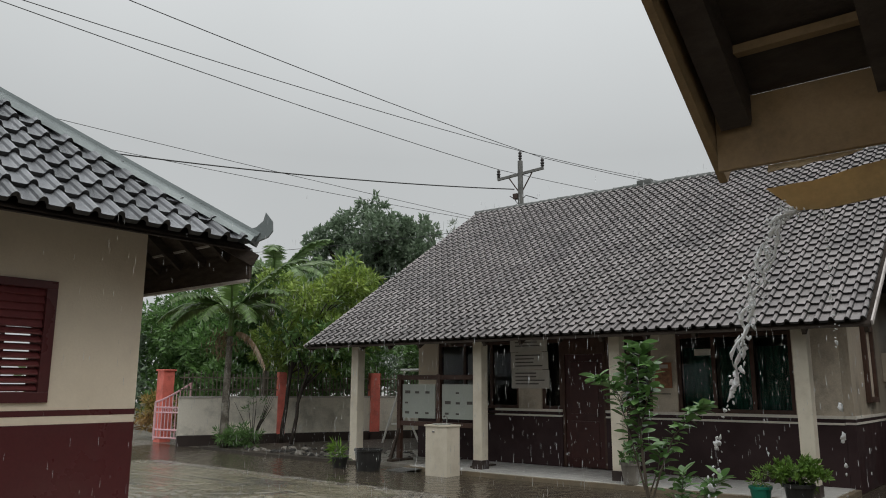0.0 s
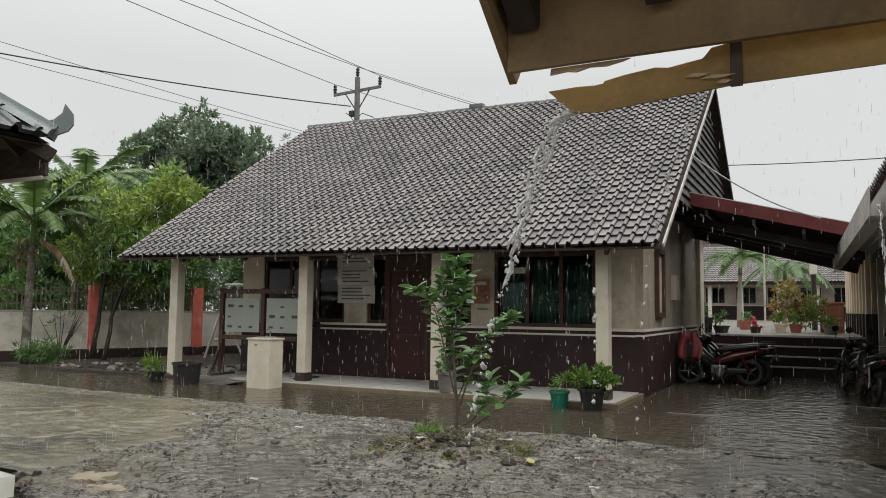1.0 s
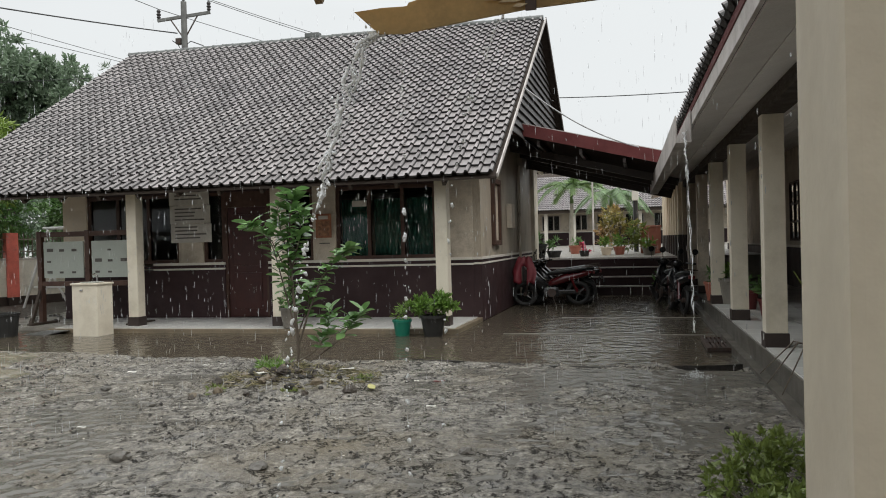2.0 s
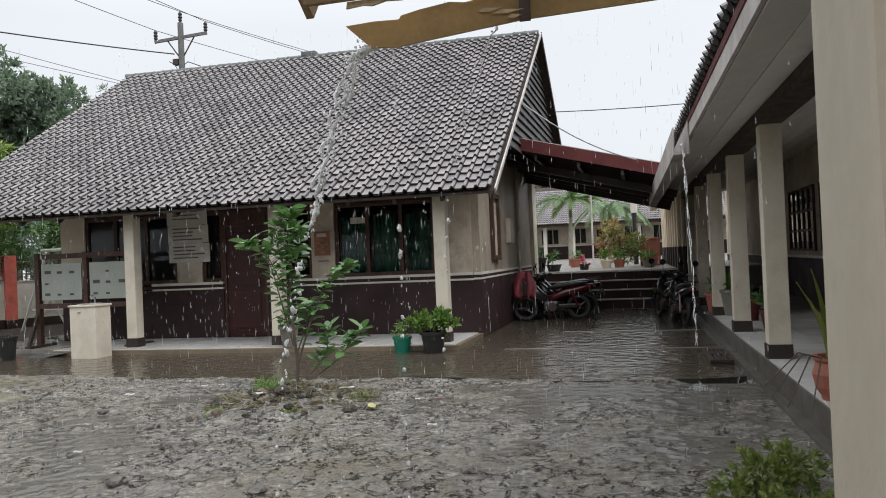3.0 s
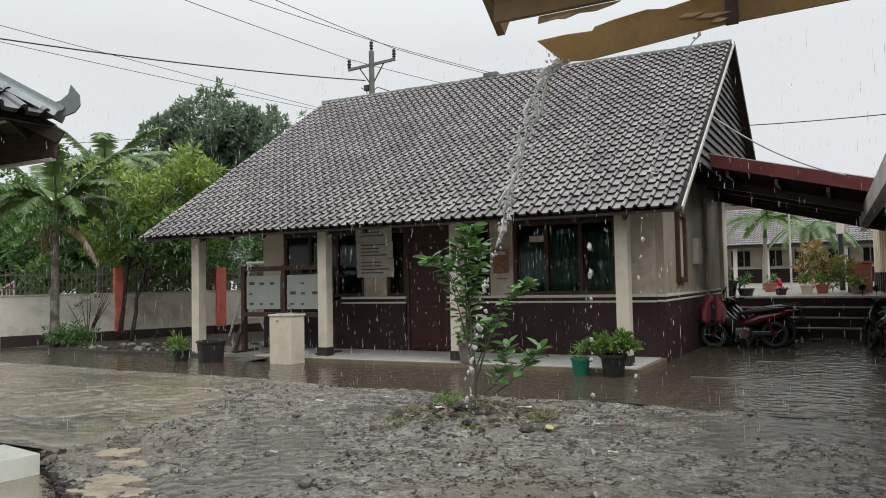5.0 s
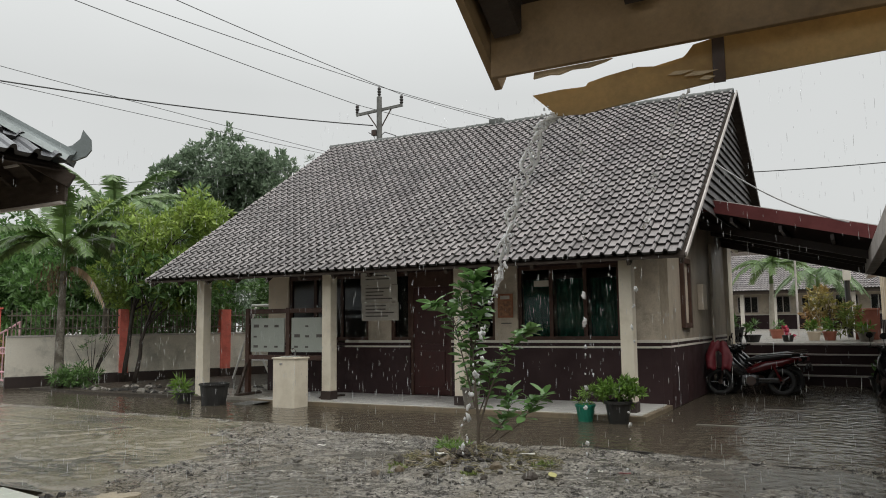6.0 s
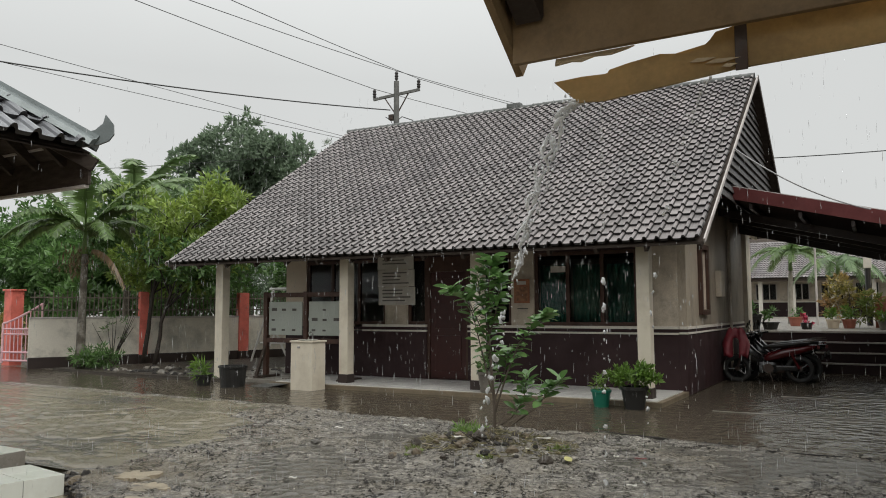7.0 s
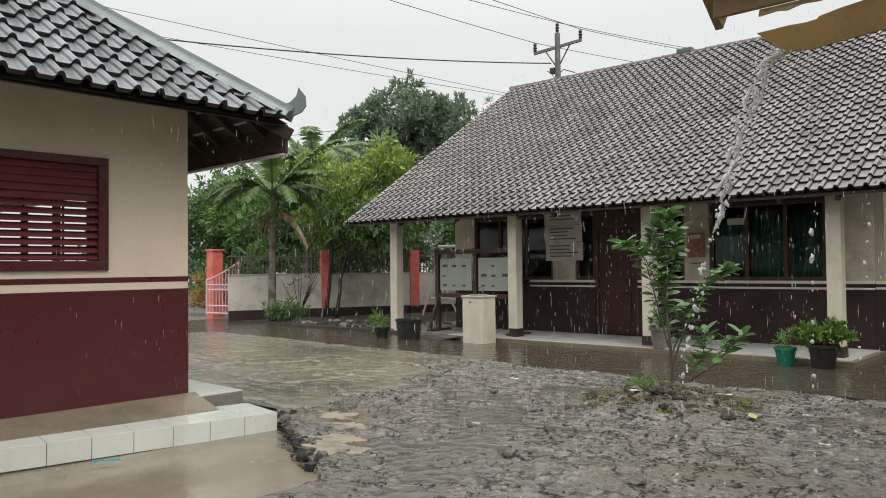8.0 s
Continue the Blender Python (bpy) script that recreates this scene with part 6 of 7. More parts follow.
def pot_plant(name, at, r, h, pot_mat, label, leaf_mat, blobs, per, size, seed, slim=0.45, rim=True, group=""):
    t = thing(name, at, label, "potted plant", group)
    prof = [(r * 0.72, 0), (r * 0.75, 0.01), (r, h * 0.86), (r * 1.1, h * 0.87), (r * 1.1, h), (r * 1.0, h), (r * 0.96, h * 0.9), (0.01, h * 0.88)]
    part("pot", lathe(prof, at, 24), pot_mat, t, smooth=False)
    part("soil", lathe([(r * 0.94, h * 0.86), (r * 0.9, h * 0.91), (0.01, h * 0.93)], at, 16), SOIL, t)
    V, F = clump_crown([((at[0] + c[0], at[1] + c[1], at[2] + h + c[2]), rr) for c, rr in blobs], per, size, seed, slim, fill=0.2)
    raw("foliage", V, F, leaf_mat, t)
    return t


ZL = LOW + 0.005
q = mb(-1.61, -0.12, ZL)
pot_plant("potted_plant", tuple(q), 0.15, 0.28, GREEN_PLASTIC, "small herb in a green plastic pot", LEAF_POT, [((0, 0, 0.08), (0.18, 0.18, 0.14)), ((0.08, 0, 0.2), (0.1, 0.1, 0.1))], 90, 0.1, 5, 0.16, group="potted plants")
q = mb(-1.07, -0.16, ZL)
pot_plant("potted_shrub", tuple(q), 0.2, 0.36, BLACK_PLASTIC, "bushy bright green shrub in a black pot", LEAF_POT, [((0, 0, 0.12), (0.34, 0.3, 0.17)), ((-0.2, 0, 0.15), (0.22, 0.2, 0.15)), ((0.2, 0, 0.15), (0.22, 0.2, 0.15)), ((0.02, 0, 0.25), (0.26, 0.2, 0.12))], 300, 0.09, 6, 0.42, group="potted plants")
q = mb(-9.95, -0.45, ZL)
pot_plant("potted_plant", tuple(q), 0.17, 0.24, BLACK_PLASTIC, "strappy young plant in a small black pot", LEAF_POT, [((0, 0, 0.06), (0.14, 0.14, 0.12)), ((-0.06, 0, 0.14), (0.08, 0.08, 0.1))], 24, 0.22, 7, 0.13, group="potted plants")
q = mb(-3.8, 0.25, SLAB)
pot_plant("potted_plant", tuple(q), 0.16, 0.36, CONCRETE, "grey pot with a low leafy plant on the veranda", LEAF_MID, [((0, 0, 0.12), (0.2, 0.2, 0.18))], 90, 0.12, 8, group="potted plants")
TUB = Vector((-11.5, 11.22, ZL))
tub = thing("black_tub", TUB, "empty black plastic tub", "tub")
part("bucket", lathe([(0.23, 0), (0.24, 0.01), (0.275, 0.4), (0.3, 0.405), (0.3, 0.44), (0.275, 0.44), (0.23, 0.03), (0.01, 0.02)], TUB, 28), BLACK_PLASTIC, tub)
SACKING = material("wet_grey_sacking", (0.2, 0.2, 0.19), (0.09, 0.09, 0.085), rough=0.4, scale=8, bump=0.5)
heap = thing("sack_heap", mb(-8.7, 0.0, -0.06), "flat heap of wet grey sacking", "sacking")
for k in range(5):
    bm = mbox((-8.95 + 0.07 * k, -0.2 + 0.04 * k, -0.062 + 0.012 * k), (-8.45 + 0.06 * k, 0.15 + 0.02 * k, -0.052 + 0.012 * k), 0.002)
    part("sack", bm, SACKING, heap)


# ---- young tree in the yard, on a soil mound ----
def leaf_piece(length, width):
    bm = bmesh.new()
    rows = []
    for s, w, z in ((0, 0.12, 0), (0.25, 0.75, 0.012), (0.55, 1.0, 0.012), (0.82, 0.7, -0.004), (1.0, 0.05, -0.03)):
        rows.append([bm.verts.new((length * s, width * 0.5 * w * k, length * z + abs(k) * width * 0.1 * w)) for k in (-1, 0, 1)])
    for r0, r1 in zip(rows, rows[1:]):
        for k in range(2):
            bm.faces.new((r0[k], r0[k + 1], r1[k + 1], r1[k]))
    me = bpy.data.meshes.new("leaf")
    bm.to_mesh(me)
    bm.free()
    me.materials.append(LEAF_YOUNG)
    me.polygons.foreach_set("use_smooth", [True] * len(me.polygons))
    return me


YT = Vector((-3.89, 7.86, 0.0))
yt = thing("young_tree", YT, "young citrus tree with glossy green leaves in the yard", "tree")
leaf_sizes = [leaf_piece(0.13, 0.068), leaf_piece(0.16, 0.08), leaf_piece(0.19, 0.09), leaf_piece(0.11, 0.055)]
right_d = Vector((0.92, 0.38, 0))
back_d = Vector((-0.38, 0.92, 0))


def yp(a, z, c=0.0):
    return YT + right_d * a + back_d * c + Vector((0, 0, z))


branches = [
    ("stem", [yp(0, -0.08), yp(0.01, 0.4), yp(-0.03, 0.9), yp(-0.06, 1.4), yp(-0.04, 1.85), yp(0.0, 2.12)], 0.022, 99, 0.42),
    ("branch", [yp(-0.02, 0.55), yp(-0.12, 0.95, 0.05), yp(-0.22, 1.35, 0.08), yp(-0.33, 1.72, 0.1)], 0.012, 54, 0.2),
    ("branch", [yp(0.0, 0.3), yp(0.15, 0.75, -0.05), yp(0.3, 1.12, -0.06), yp(0.52, 1.36, -0.08), yp(0.66, 1.46, -0.1)], 0.013, 70, 0.35),
    ("branch", [yp(0.0, 0.15), yp(0.2, 0.28, -0.1), yp(0.35, 0.5, -0.14), yp(0.38, 0.78, -0.14)], 0.01, 48, 0.4),
    ("branch", [yp(0.2, 0.2, -0.1), yp(0.5, 0.42, -0.18), yp(0.62, 0.6, -0.2), yp(0.78, 0.74, -0.2)], 0.008, 41, 0.4),
    ("branch", [yp(-0.04, 1.2), yp(0.06, 1.55, -0.1), yp(0.1, 1.9, -0.12)], 0.01, 57, 0.1),
    ("branch", [yp(-0.05, 1.3), yp(-0.16, 1.65, 0.1), yp(-0.2, 1.98, 0.12)], 0.01, 57, 0.1),
    ("branch", [yp(-0.04, 1.05), yp(-0.25, 1.55, -0.08), yp(-0.42, 1.68, -0.1), yp(-0.5, 1.75, -0.1)], 0.008, 35, 0.45),
    ("branch", [yp(0.0, 0.45), yp(0.12, 0.75, 0.12), yp(0.18, 1.1, 0.15)], 0.01, 35, 0.2),
]
rng = random.Random(12)
for name, pts, r, n, lo in branches:
    br = part(name, tubed(pts, [r * (1 - 0.75 * i / (len(pts) - 1)) for i in range(len(pts))], 7), BARK, yt)
    for k in range(n):
        s = lo + (1 - lo) * (k / n) ** 0.8
        f = s * (len(pts) - 1)
        i = min(int(f), len(pts) - 2)
        p = Vector(pts[i]).lerp(Vector(pts[i + 1]), f - i)
        a = k * 2.4 + rng.uniform(-0.4, 0.4)
        d = Vector((math.cos(a), math.sin(a), rng.uniform(-0.35, 0.75))).normalized()
        ob = new("leaf", rng.choice(leaf_sizes))
        roll = Matrix.Rotation(rng.uniform(-0.6, 0.6), 4, "X")
        m3 = Matrix((d, Vector((0, 0, 1)).cross(d).normalized(), d.cross(Vector((0, 0, 1)).cross(d).normalized()))).transposed()
        ob.matrix_basis = Matrix.Translation(p + d * 0.015) @ m3.to_4x4() @ roll
        hang(ob, yt)

V, F = clump_crown([((-4.15, 7.7, 0.1), (0.2, 0.16, 0.07)), ((-4.0, 7.4, 0.12), (0.14, 0.12, 0.05))], 240, 0.09, 44, slim=0.16)
tagged(raw("grass_tuft", V, F, LEAF_POT), "bright green grass tuft at the tree's foot", "grass", kind="stuff")
bm = bmesh.new()
rng = random.Random(14)
for k in range(760):
    a, q = rng.uniform(0, math.tau), rng.random() ** 0.7
    x, y = -3.7 + 0.95 * q * math.cos(a), 7.45 + 0.8 * q * math.sin(a)
    z = ground_height(x, y) + 0.012
    b = rng.uniform(0, math.tau)
    L = rng.uniform(0.03, 0.14)
    tube(bm, [(x, y, z), (x + L * math.cos(b), y + L * math.sin(b), z + rng.uniform(-0.005, 0.035))], [0.006, 0.003], 4)
tagged(part("straw_and_twigs", bm, material("wet_straw", (0.2, 0.165, 0.085), (0.08, 0.085, 0.035), rough=0.5, scale=9, island=0.6)), "wet straw and twigs on the soil mound", "debris", kind="stuff")


def ground_scrap(name, x, y, L, W, turn, mat, label, category, group, lift=0.03):
    m = Matrix.Translation((x, y, ground_height(x, y) + lift)) @ Matrix.Rotation(turn, 4, "Z")
    bm = bmesh.new()
    n = 5
    rows = [[bm.verts.new((L * (i / n - 0.5), W * k * (0.35 + 0.65 * math.sin(math.pi * (0.12 + 0.76 * i / n))), 0.004 * math.sin(i * 1.3 + k * 2))) for k in (-0.5, 0, 0.5)] for i in range(n + 1)]
    for r0, r1 in zip(rows, rows[1:]):
        for k in range(2):
            bm.faces.new((r0[k], r0[k + 1], r1[k + 1], r1[k]))
    r = bmesh.ops.extrude_face_region(bm, geom=bm.faces[:])
    for g in r["geom"]:
        if isinstance(g, bmesh.types.BMVert):
            g.co.z += 0.006
    bm.transform(m)
    return solo(part(name, bm, mat), label, category, group)


for x, y, L, W, a in ((-3.25, 7.75, 0.24, 0.06, 0.5), (-3.95, 7.15, 0.16, 0.1, 1.0), (-4.25, 7.0, 0.17, 0.035, 0.1), (-3.15, 7.15, 0.1, 0.05, 0.2), (-5.3, 8.2, 0.1, 0.05, 0), (-5.1, 8.25, 0.09, 0.04, 0.6), (-5.9, 7.6, 0.15, 0.06, 0.2), (-4.6, 5.3, 0.1, 0.05, 0.3), (-2.4, 7.6, 0.07, 0.05, 0.4), (-1.9, 6.4, 0.12, 0.05, 0.2)):
    ground_scrap("litter_scrap", x, y, L * 0.7, W * 0.9, a, LITTER if L < 0.17 or y > 7 else PATCH, "pale wet scrap of litter on the asphalt", "litter", "litter")
ground_scrap("fallen_leaf", -2.71, 7.08, 0.2, 0.08, 2.0, YELLOW_LEAF, "fallen yellow-green leaf on wet asphalt", "leaf", "", 0.03)
ground_scrap("blue_scrap", -5.95, 2.45, 0.2, 0.035, 1.1, BLUE, "bright blue plastic scrap on the wet pad", "litter", "", 0.012 - ground_height(-5.95, 2.45))
# low heap of soil clods, grass and twigs round the young tree
rng = random.Random(61)
for k in range(70):
    a, q = rng.uniform(0, math.tau), abs(rng.gauss(0, 0.45))
    x, y = -3.66 + q * math.cos(a) * 1.1, 7.2 + q * math.sin(a)
    r = rng.uniform(0.02, 0.07)
    rubble("soil_clod", x, y, r, ground_height(x, y) + r * 0.2, (SOIL, LUMP, CLOD)[k % 3], "wet brown clod of soil by the young tree", "soil clod", 700 + k, 0.8, "soil clods")
for k in range(9):
    a, q = rng.uniform(0, math.tau), rng.uniform(0.05, 0.5)
    x, y = -3.6 + q * math.cos(a), 7.1 + q * math.sin(a)
    z, h = ground_height(x, y), rng.uniform(0, math.tau)
    L = rng.uniform(0.12, 0.3)
    solo(part("fallen_twig", tubed([(x, y, z + 0.01), (x + L * 0.5 * math.cos(h), y + L * 0.5 * math.sin(h), z + 0.045), (x + L * math.cos(h + 0.3), y + L * math.sin(h + 0.3), z + 0.03 + rng.uniform(0, 0.08))], [0.006, 0.005, 0.003], 5), BARK_DARK), "thin dark twig on the soil heap", "twig", "fallen twigs")
spots = [((-3.66 + rng.gauss(0, 0.4), 7.1 + rng.gauss(0, 0.3), 0.06), (0.13, 0.12, 0.035)) for _ in range(9)]
V, F = clump_crown(spots, 55, 0.05, 62, slim=0.3, fill=0.2)
tagged(raw("weeds", V, F, LEAF_OLIVE), "sparse low weeds on the soil heap", "weeds", kind="stuff")
ground_scrap("red_scrap", -2.2, 7.75, 0.12, 0.05, 0.3, RED, "dull red scrap on the asphalt", "litter", "litter")
rng = random.Random(19)
for name, count, near_z, lo, hi, mat, lab in (("gravel", 5200, 0.3, 0.005, 0.018, LUMP, "loose dark gravel on the broken asphalt"), ("pale_chips", 1500, 0.35, 0.003, 0.011, PALE_CHIP, "scattered pale stone chips on the asphalt")):
    GV, GF = [], []
    for k in range(count):
        x, y = rng.uniform(-9, 0.9), 2.4 + 6.6 * rng.random() ** 0.85
        if (y < 4.7 and x < -3.9) or paved(x, y):
            continue
        if noise.noise(Vector((x * 0.6, y * 0.6, 3))) < 0.05 and rng.random() < 0.75:
            continue
        r = rng.uniform(lo, hi) * (1.8 if rng.random() < 0.03 else 1.0)
        c = Vector((x, y, ground_height(x, y) + r * near_z))
        o = len(GV)
        GV += [c + Vector((r * a * rng.uniform(0.7, 1.5), r * b * rng.uniform(0.7, 1.5), r * e * rng.uniform(0.4, 0.9))) for a, b, e in ((1, 0, 0), (-0.4, 0.9, 0), (-0.5, -0.8, 0), (0.1, 0, 1), (0, 0, -0.6))]
        GF += [tuple(o + i for i in t) for t in ((0, 1, 3), (1, 2, 3), (2, 0, 3), (1, 0, 4), (2, 1, 4), (0, 2, 4))]
    tagged(raw(name, GV, GF, mat), lab, "gravel", kind="stuff")
for k, (x, y, r) in enumerate(((-2.55, 4.55, 0.06), (-3.65, 4.6, 0.07), (-1.3, 5.2, 0.06), (-4.6, 6.2, 0.05), (-5.6, 6.8, 0.06), (-2.0, 3.4, 0.06))):
    rubble("loose_stone", x, y, r, ground_height(x, y) + r * 0.15, STONE, "loose dark stone on the yard", "stone", 500 + k, 0.55, "loose stones")

# drain grate by the right veranda
grate = thing("drain_grate", (0.92, 10.95, -0.02), "rusty iron drain grate beside the veranda", "grate")
part("frame", boxed((0.74, 10.4, LOW - 0.02), (1.07, 11.5, -0.03)), BLACK_BASE, grate)
for k in range(6):
    part("bar", boxed((0.755 + k * 0.055, 10.42, -0.03), (0.783 + k * 0.055, 11.48, 0.0), 0.005), IRON, grate)
for y in (10.4, 10.94, 11.47):
    part("cross_bar", boxed((0.745, y, -0.028), (1.065, y + 0.035, 0.004), 0.005), IRON, grate)
for x in (0.72, 1.065):
    part("side_bar", boxed((x, 10.38, -0.05), (x + 0.03, 11.52, 0.004), 0.005), IRON, grate)


# ---- motorcycles ----
def motorcycle(at, heading, body_mat, label, lean=7):
    """Small step-through motorcycle, nose along +x before it is turned."""
    t = thing("motorcycle", (0, 0, 0), label, "motorcycle", "parked motorcycles")
    for x, nm in ((0.62, "front_wheel"), (-0.6, "rear_wheel")):
        w = hang(thing(nm, (x, 0, 0.28), "", ""), t)
        bm = bmesh.new()
        ring = [[bm.verts.new((x + (0.235 + 0.05 * math.cos(b)) * math.cos(a), 0.042 * math.sin(b), 0.285 + (0.235 + 0.05 * math.cos(b)) * math.sin(a))) for b in np.linspace(0, math.tau, 9)[:-1]] for a in np.linspace(0, math.tau, 33)[:-1]]
        for i in range(32):
            for j in range(8):
                bm.faces.new((ring[i][j], ring[(i + 1) % 32][j], ring[(i + 1) % 32][(j + 1) % 8], ring[i][(j + 1) % 8]))
        part("tyre", bm, TYRE, w, smooth=True)
        part("rim", tubed([(x + 0.205 * math.cos(a), 0, 0.285 + 0.205 * math.sin(a)) for a in np.linspace(0, math.tau, 25)], 0.015, 6), IRON, w)
        part("hub", tubed([(x, -0.06, 0.285), (x, 0.06, 0.285)], 0.05, 12), IRON, w)
        for k in range(5):
            a = k * math.tau / 5
            part("spoke", tubed([(x, 0, 0.285), (x + 0.2 * math.cos(a), 0, 0.285 + 0.2 * math.sin(a))], 0.012, 6), BIKE_BLACK, w)
        arc = np.linspace(0.25, 2.6, 9) if x > 0 else np.linspace(0.5, 2.3, 9)
        bm = bmesh.new()
        rows = [[bm.verts.new((x + 0.325 * math.cos(a), y, 0.285 + (0.325 - abs(y) * 0.3) * math.sin(a))) for y in (-0.065, -0.03, 0.03, 0.065)] for a in arc]
        for r0, r1 in zip(rows, rows[1:]):
            for k in range(3):
                bm.faces.new((r0[k], r0[k + 1], r1[k + 1], r1[k]))
        part("mudguard", bm, body_mat if x > 0 else BIKE_BLACK, t, smooth=True)
    for y in (-0.075, 0.075):
        part("fork", tubed([(0.62, y, 0.285), (0.45, y, 0.85)], 0.022), IRON, t)
        part("shock_absorber", tubed([(-0.58, y * 1.5, 0.3), (-0.42, y * 1.5, 0.66)], 0.03), BIKE_RED if y > 0 else IRON, t)
        part("swing_arm", tubed([(-0.6, y, 0.285), (-0.15, y, 0.33)], 0.022), IRON, t)
    part("engine", boxed((-0.16, -0.11, 0.2), (0.2, 0.11, 0.44), 0.07), BIKE_BLACK, t)
    part("crankcase", tubed([(0.02, -0.15, 0.3), (0.02, 0.15, 0.3)], [0.1, 0.1], 14), IRON, t)
    part("chain_cover", boxed((-0.6, 0.07, 0.26), (-0.05, 0.1, 0.36), 0.02), BIKE_BLACK, t)
    part("exhaust", tubed([(0.1, -0.14, 0.25), (-0.25, -0.15, 0.24), (-0.75, -0.17, 0.36)], [0.02, 0.035, 0.05], 10), IRON, t)

    def shell(rows, name, mat, seg=14):
        bm = bmesh.new()
        rings = [[bm.verts.new((x, wy * math.cos(a), z + hz * math.sin(a))) for a in np.linspace(0, math.tau, seg + 1)[:-1]] for x, wy, hz, z in rows]
        for r0, r1 in zip(rings, rings[1:]):
            for k in range(seg):
                bm.faces.new((r0[k], r0[(k + 1) % seg], r1[(k + 1) % seg], r1[k]))
        bm.faces.new(rings[0])
        bm.faces.new(rings[-1][::-1])
        return part(name, bm, mat, t, smooth=True)

    shell([(-0.98, 0.03, 0.03, 0.78), (-0.85, 0.09, 0.07, 0.74), (-0.6, 0.13, 0.1, 0.68), (-0.3, 0.14, 0.12, 0.62), (-0.05, 0.12, 0.1, 0.55), (0.1, 0.09, 0.08, 0.48)], "tail_fairing", body_mat)
    shell([(0.05, 0.09, 0.1, 0.45), (0.2, 0.13, 0.15, 0.52), (0.34, 0.17, 0.22, 0.6), (0.44, 0.15, 0.18, 0.72), (0.5, 0.08, 0.1, 0.8)], "leg_shield", BIKE_BLACK)
    shell([(-0.82, 0.08, 0.03, 0.84), (-0.6, 0.13, 0.05, 0.82), (-0.25, 0.14, 0.05, 0.78), (0.0, 0.11, 0.045, 0.75), (0.1, 0.05, 0.03, 0.73)], "seat", BLACK_PLASTIC)
    shell([(0.36, 0.06, 0.06, 0.98), (0.44, 0.14, 0.08, 0.98), (0.54, 0.12, 0.09, 0.95), (0.6, 0.06, 0.06, 0.92)], "handlebar_cowl", BIKE_BLACK)
    part("headlight", tubed([(0.56, 0, 0.93), (0.625, 0, 0.91)], [0.085, 0.07], 14), LAMP, t, "glass headlight")
    part("handlebar", tubed([(0.3, -0.34, 1.0), (0.4, -0.18, 1.0), (0.42, 0, 0.99), (0.4, 0.18, 1.0), (0.3, 0.34, 1.0)], 0.016), BIKE_BLACK, t)
    for y in (-0.3, 0.3):
        m = part("mirror", tubed([(0.33, y, 1.0), (0.36, y * 1.05, 1.12), (0.34, y * 1.1, 1.2)], 0.007, 6), BIKE_BLACK, t)
        part("mirror_head", tubed([(0.35, y * 1.1, 1.24), (0.375, y * 1.1, 1.245)], [0.065, 0.05], 12), BIKE_BLACK, m)
        part("grip", tubed([(0.31, y * 1.0, 1.0), (0.29, y * 1.18, 1.0)], 0.022), TYRE, t)
    part("tail_light", boxed((-1.0, -0.06, 0.72), (-0.95, 0.06, 0.79), 0.012), RED, t, "red tail light")
    part("rear_rack", tubed([(-0.7, 0.09, 0.88), (-0.98, 0.1, 0.9), (-0.98, -0.1, 0.9), (-0.7, -0.09, 0.88)], 0.011, 6), IRON, t)
    part("plate", boxed((-1.05, -0.11, 0.5), (-1.04, 0.11, 0.6), 0.003), BLACK_PLASTIC, t, "dark blank plate")
    part("side_stand", tubed([(0.0, 0.1, 0.25), (-0.05, 0.25, 0.02)], 0.012), IRON, t)
    t.matrix_basis = Matrix.Translation(at) @ Matrix.Rotation(heading, 4, "Z") @ Matrix.Rotation(radians(lean), 4, "X")
    return t


GZ = LOW + 0.002
motorcycle((-2.1, 17.35, GZ), radians(192), BIKE_RED, "parked motorcycle with red fairing under the canopy", 6)
motorcycle((-1.98, 17.9, GZ), radians(189), BIKE_BLACK, "parked black motorcycle beside the side wall", 6)
motorcycle((-2.1, 18.5, GZ), radians(193), BIKE_BLACK, "dark parked motorcycle in the canopy's shade", 6)
motorcycle((-2.05, 19.1, GZ), radians(196), BIKE_BLACK, "dark parked motorcycle by the stairs", 6)
motorcycle((0.6, 15.9, GZ), radians(99), BIKE_BLACK, "dark parked motorcycle facing along the veranda", 6)
motorcycle((0.42, 17.3, GZ), radians(104), BIKE_BLACK, "dark parked motorcycle behind another", 6)
# red raincoat hung over the nearest handlebar
bm = bmesh.new()
rows = []
for i in range(9):
    z = 1.08 - 0.075 * i
    rows.append([bm.verts.new((-2.68 + (k / 8 - 0.5) * (0.3 + 0.26 * min(1, i / 4)) * (1 if i < 5 else 1.0 - 0.05 * (i - 5)), 17.06 + 0.05 * math.sin(k * 1.8 + i * 0.4) - 0.02 * i, z + 0.03 * math.sin(k * 2.2))) for k in range(9)])
for r0, r1 in zip(rows, rows[1:]):
    for k in range(8):
        if r0 in rows[:3] or k not in (3, 4):
            bm.faces.new((r0[k], r0[k + 1], r1[k + 1], r1[k]))
for v in [v for v in bm.verts if not v.link_faces]:
    bm.verts.remove(v)
r = bmesh.ops.extrude_face_region(bm, geom=bm.faces[:])
for g in r["geom"]:
    if isinstance(g, bmesh.types.BMVert):
        g.co.y += 0.02
solo(part("red_raincoat", bm, CLOTH_RED, smooth=True), "dark red raincoat draped over a motorcycle", "raincoat")

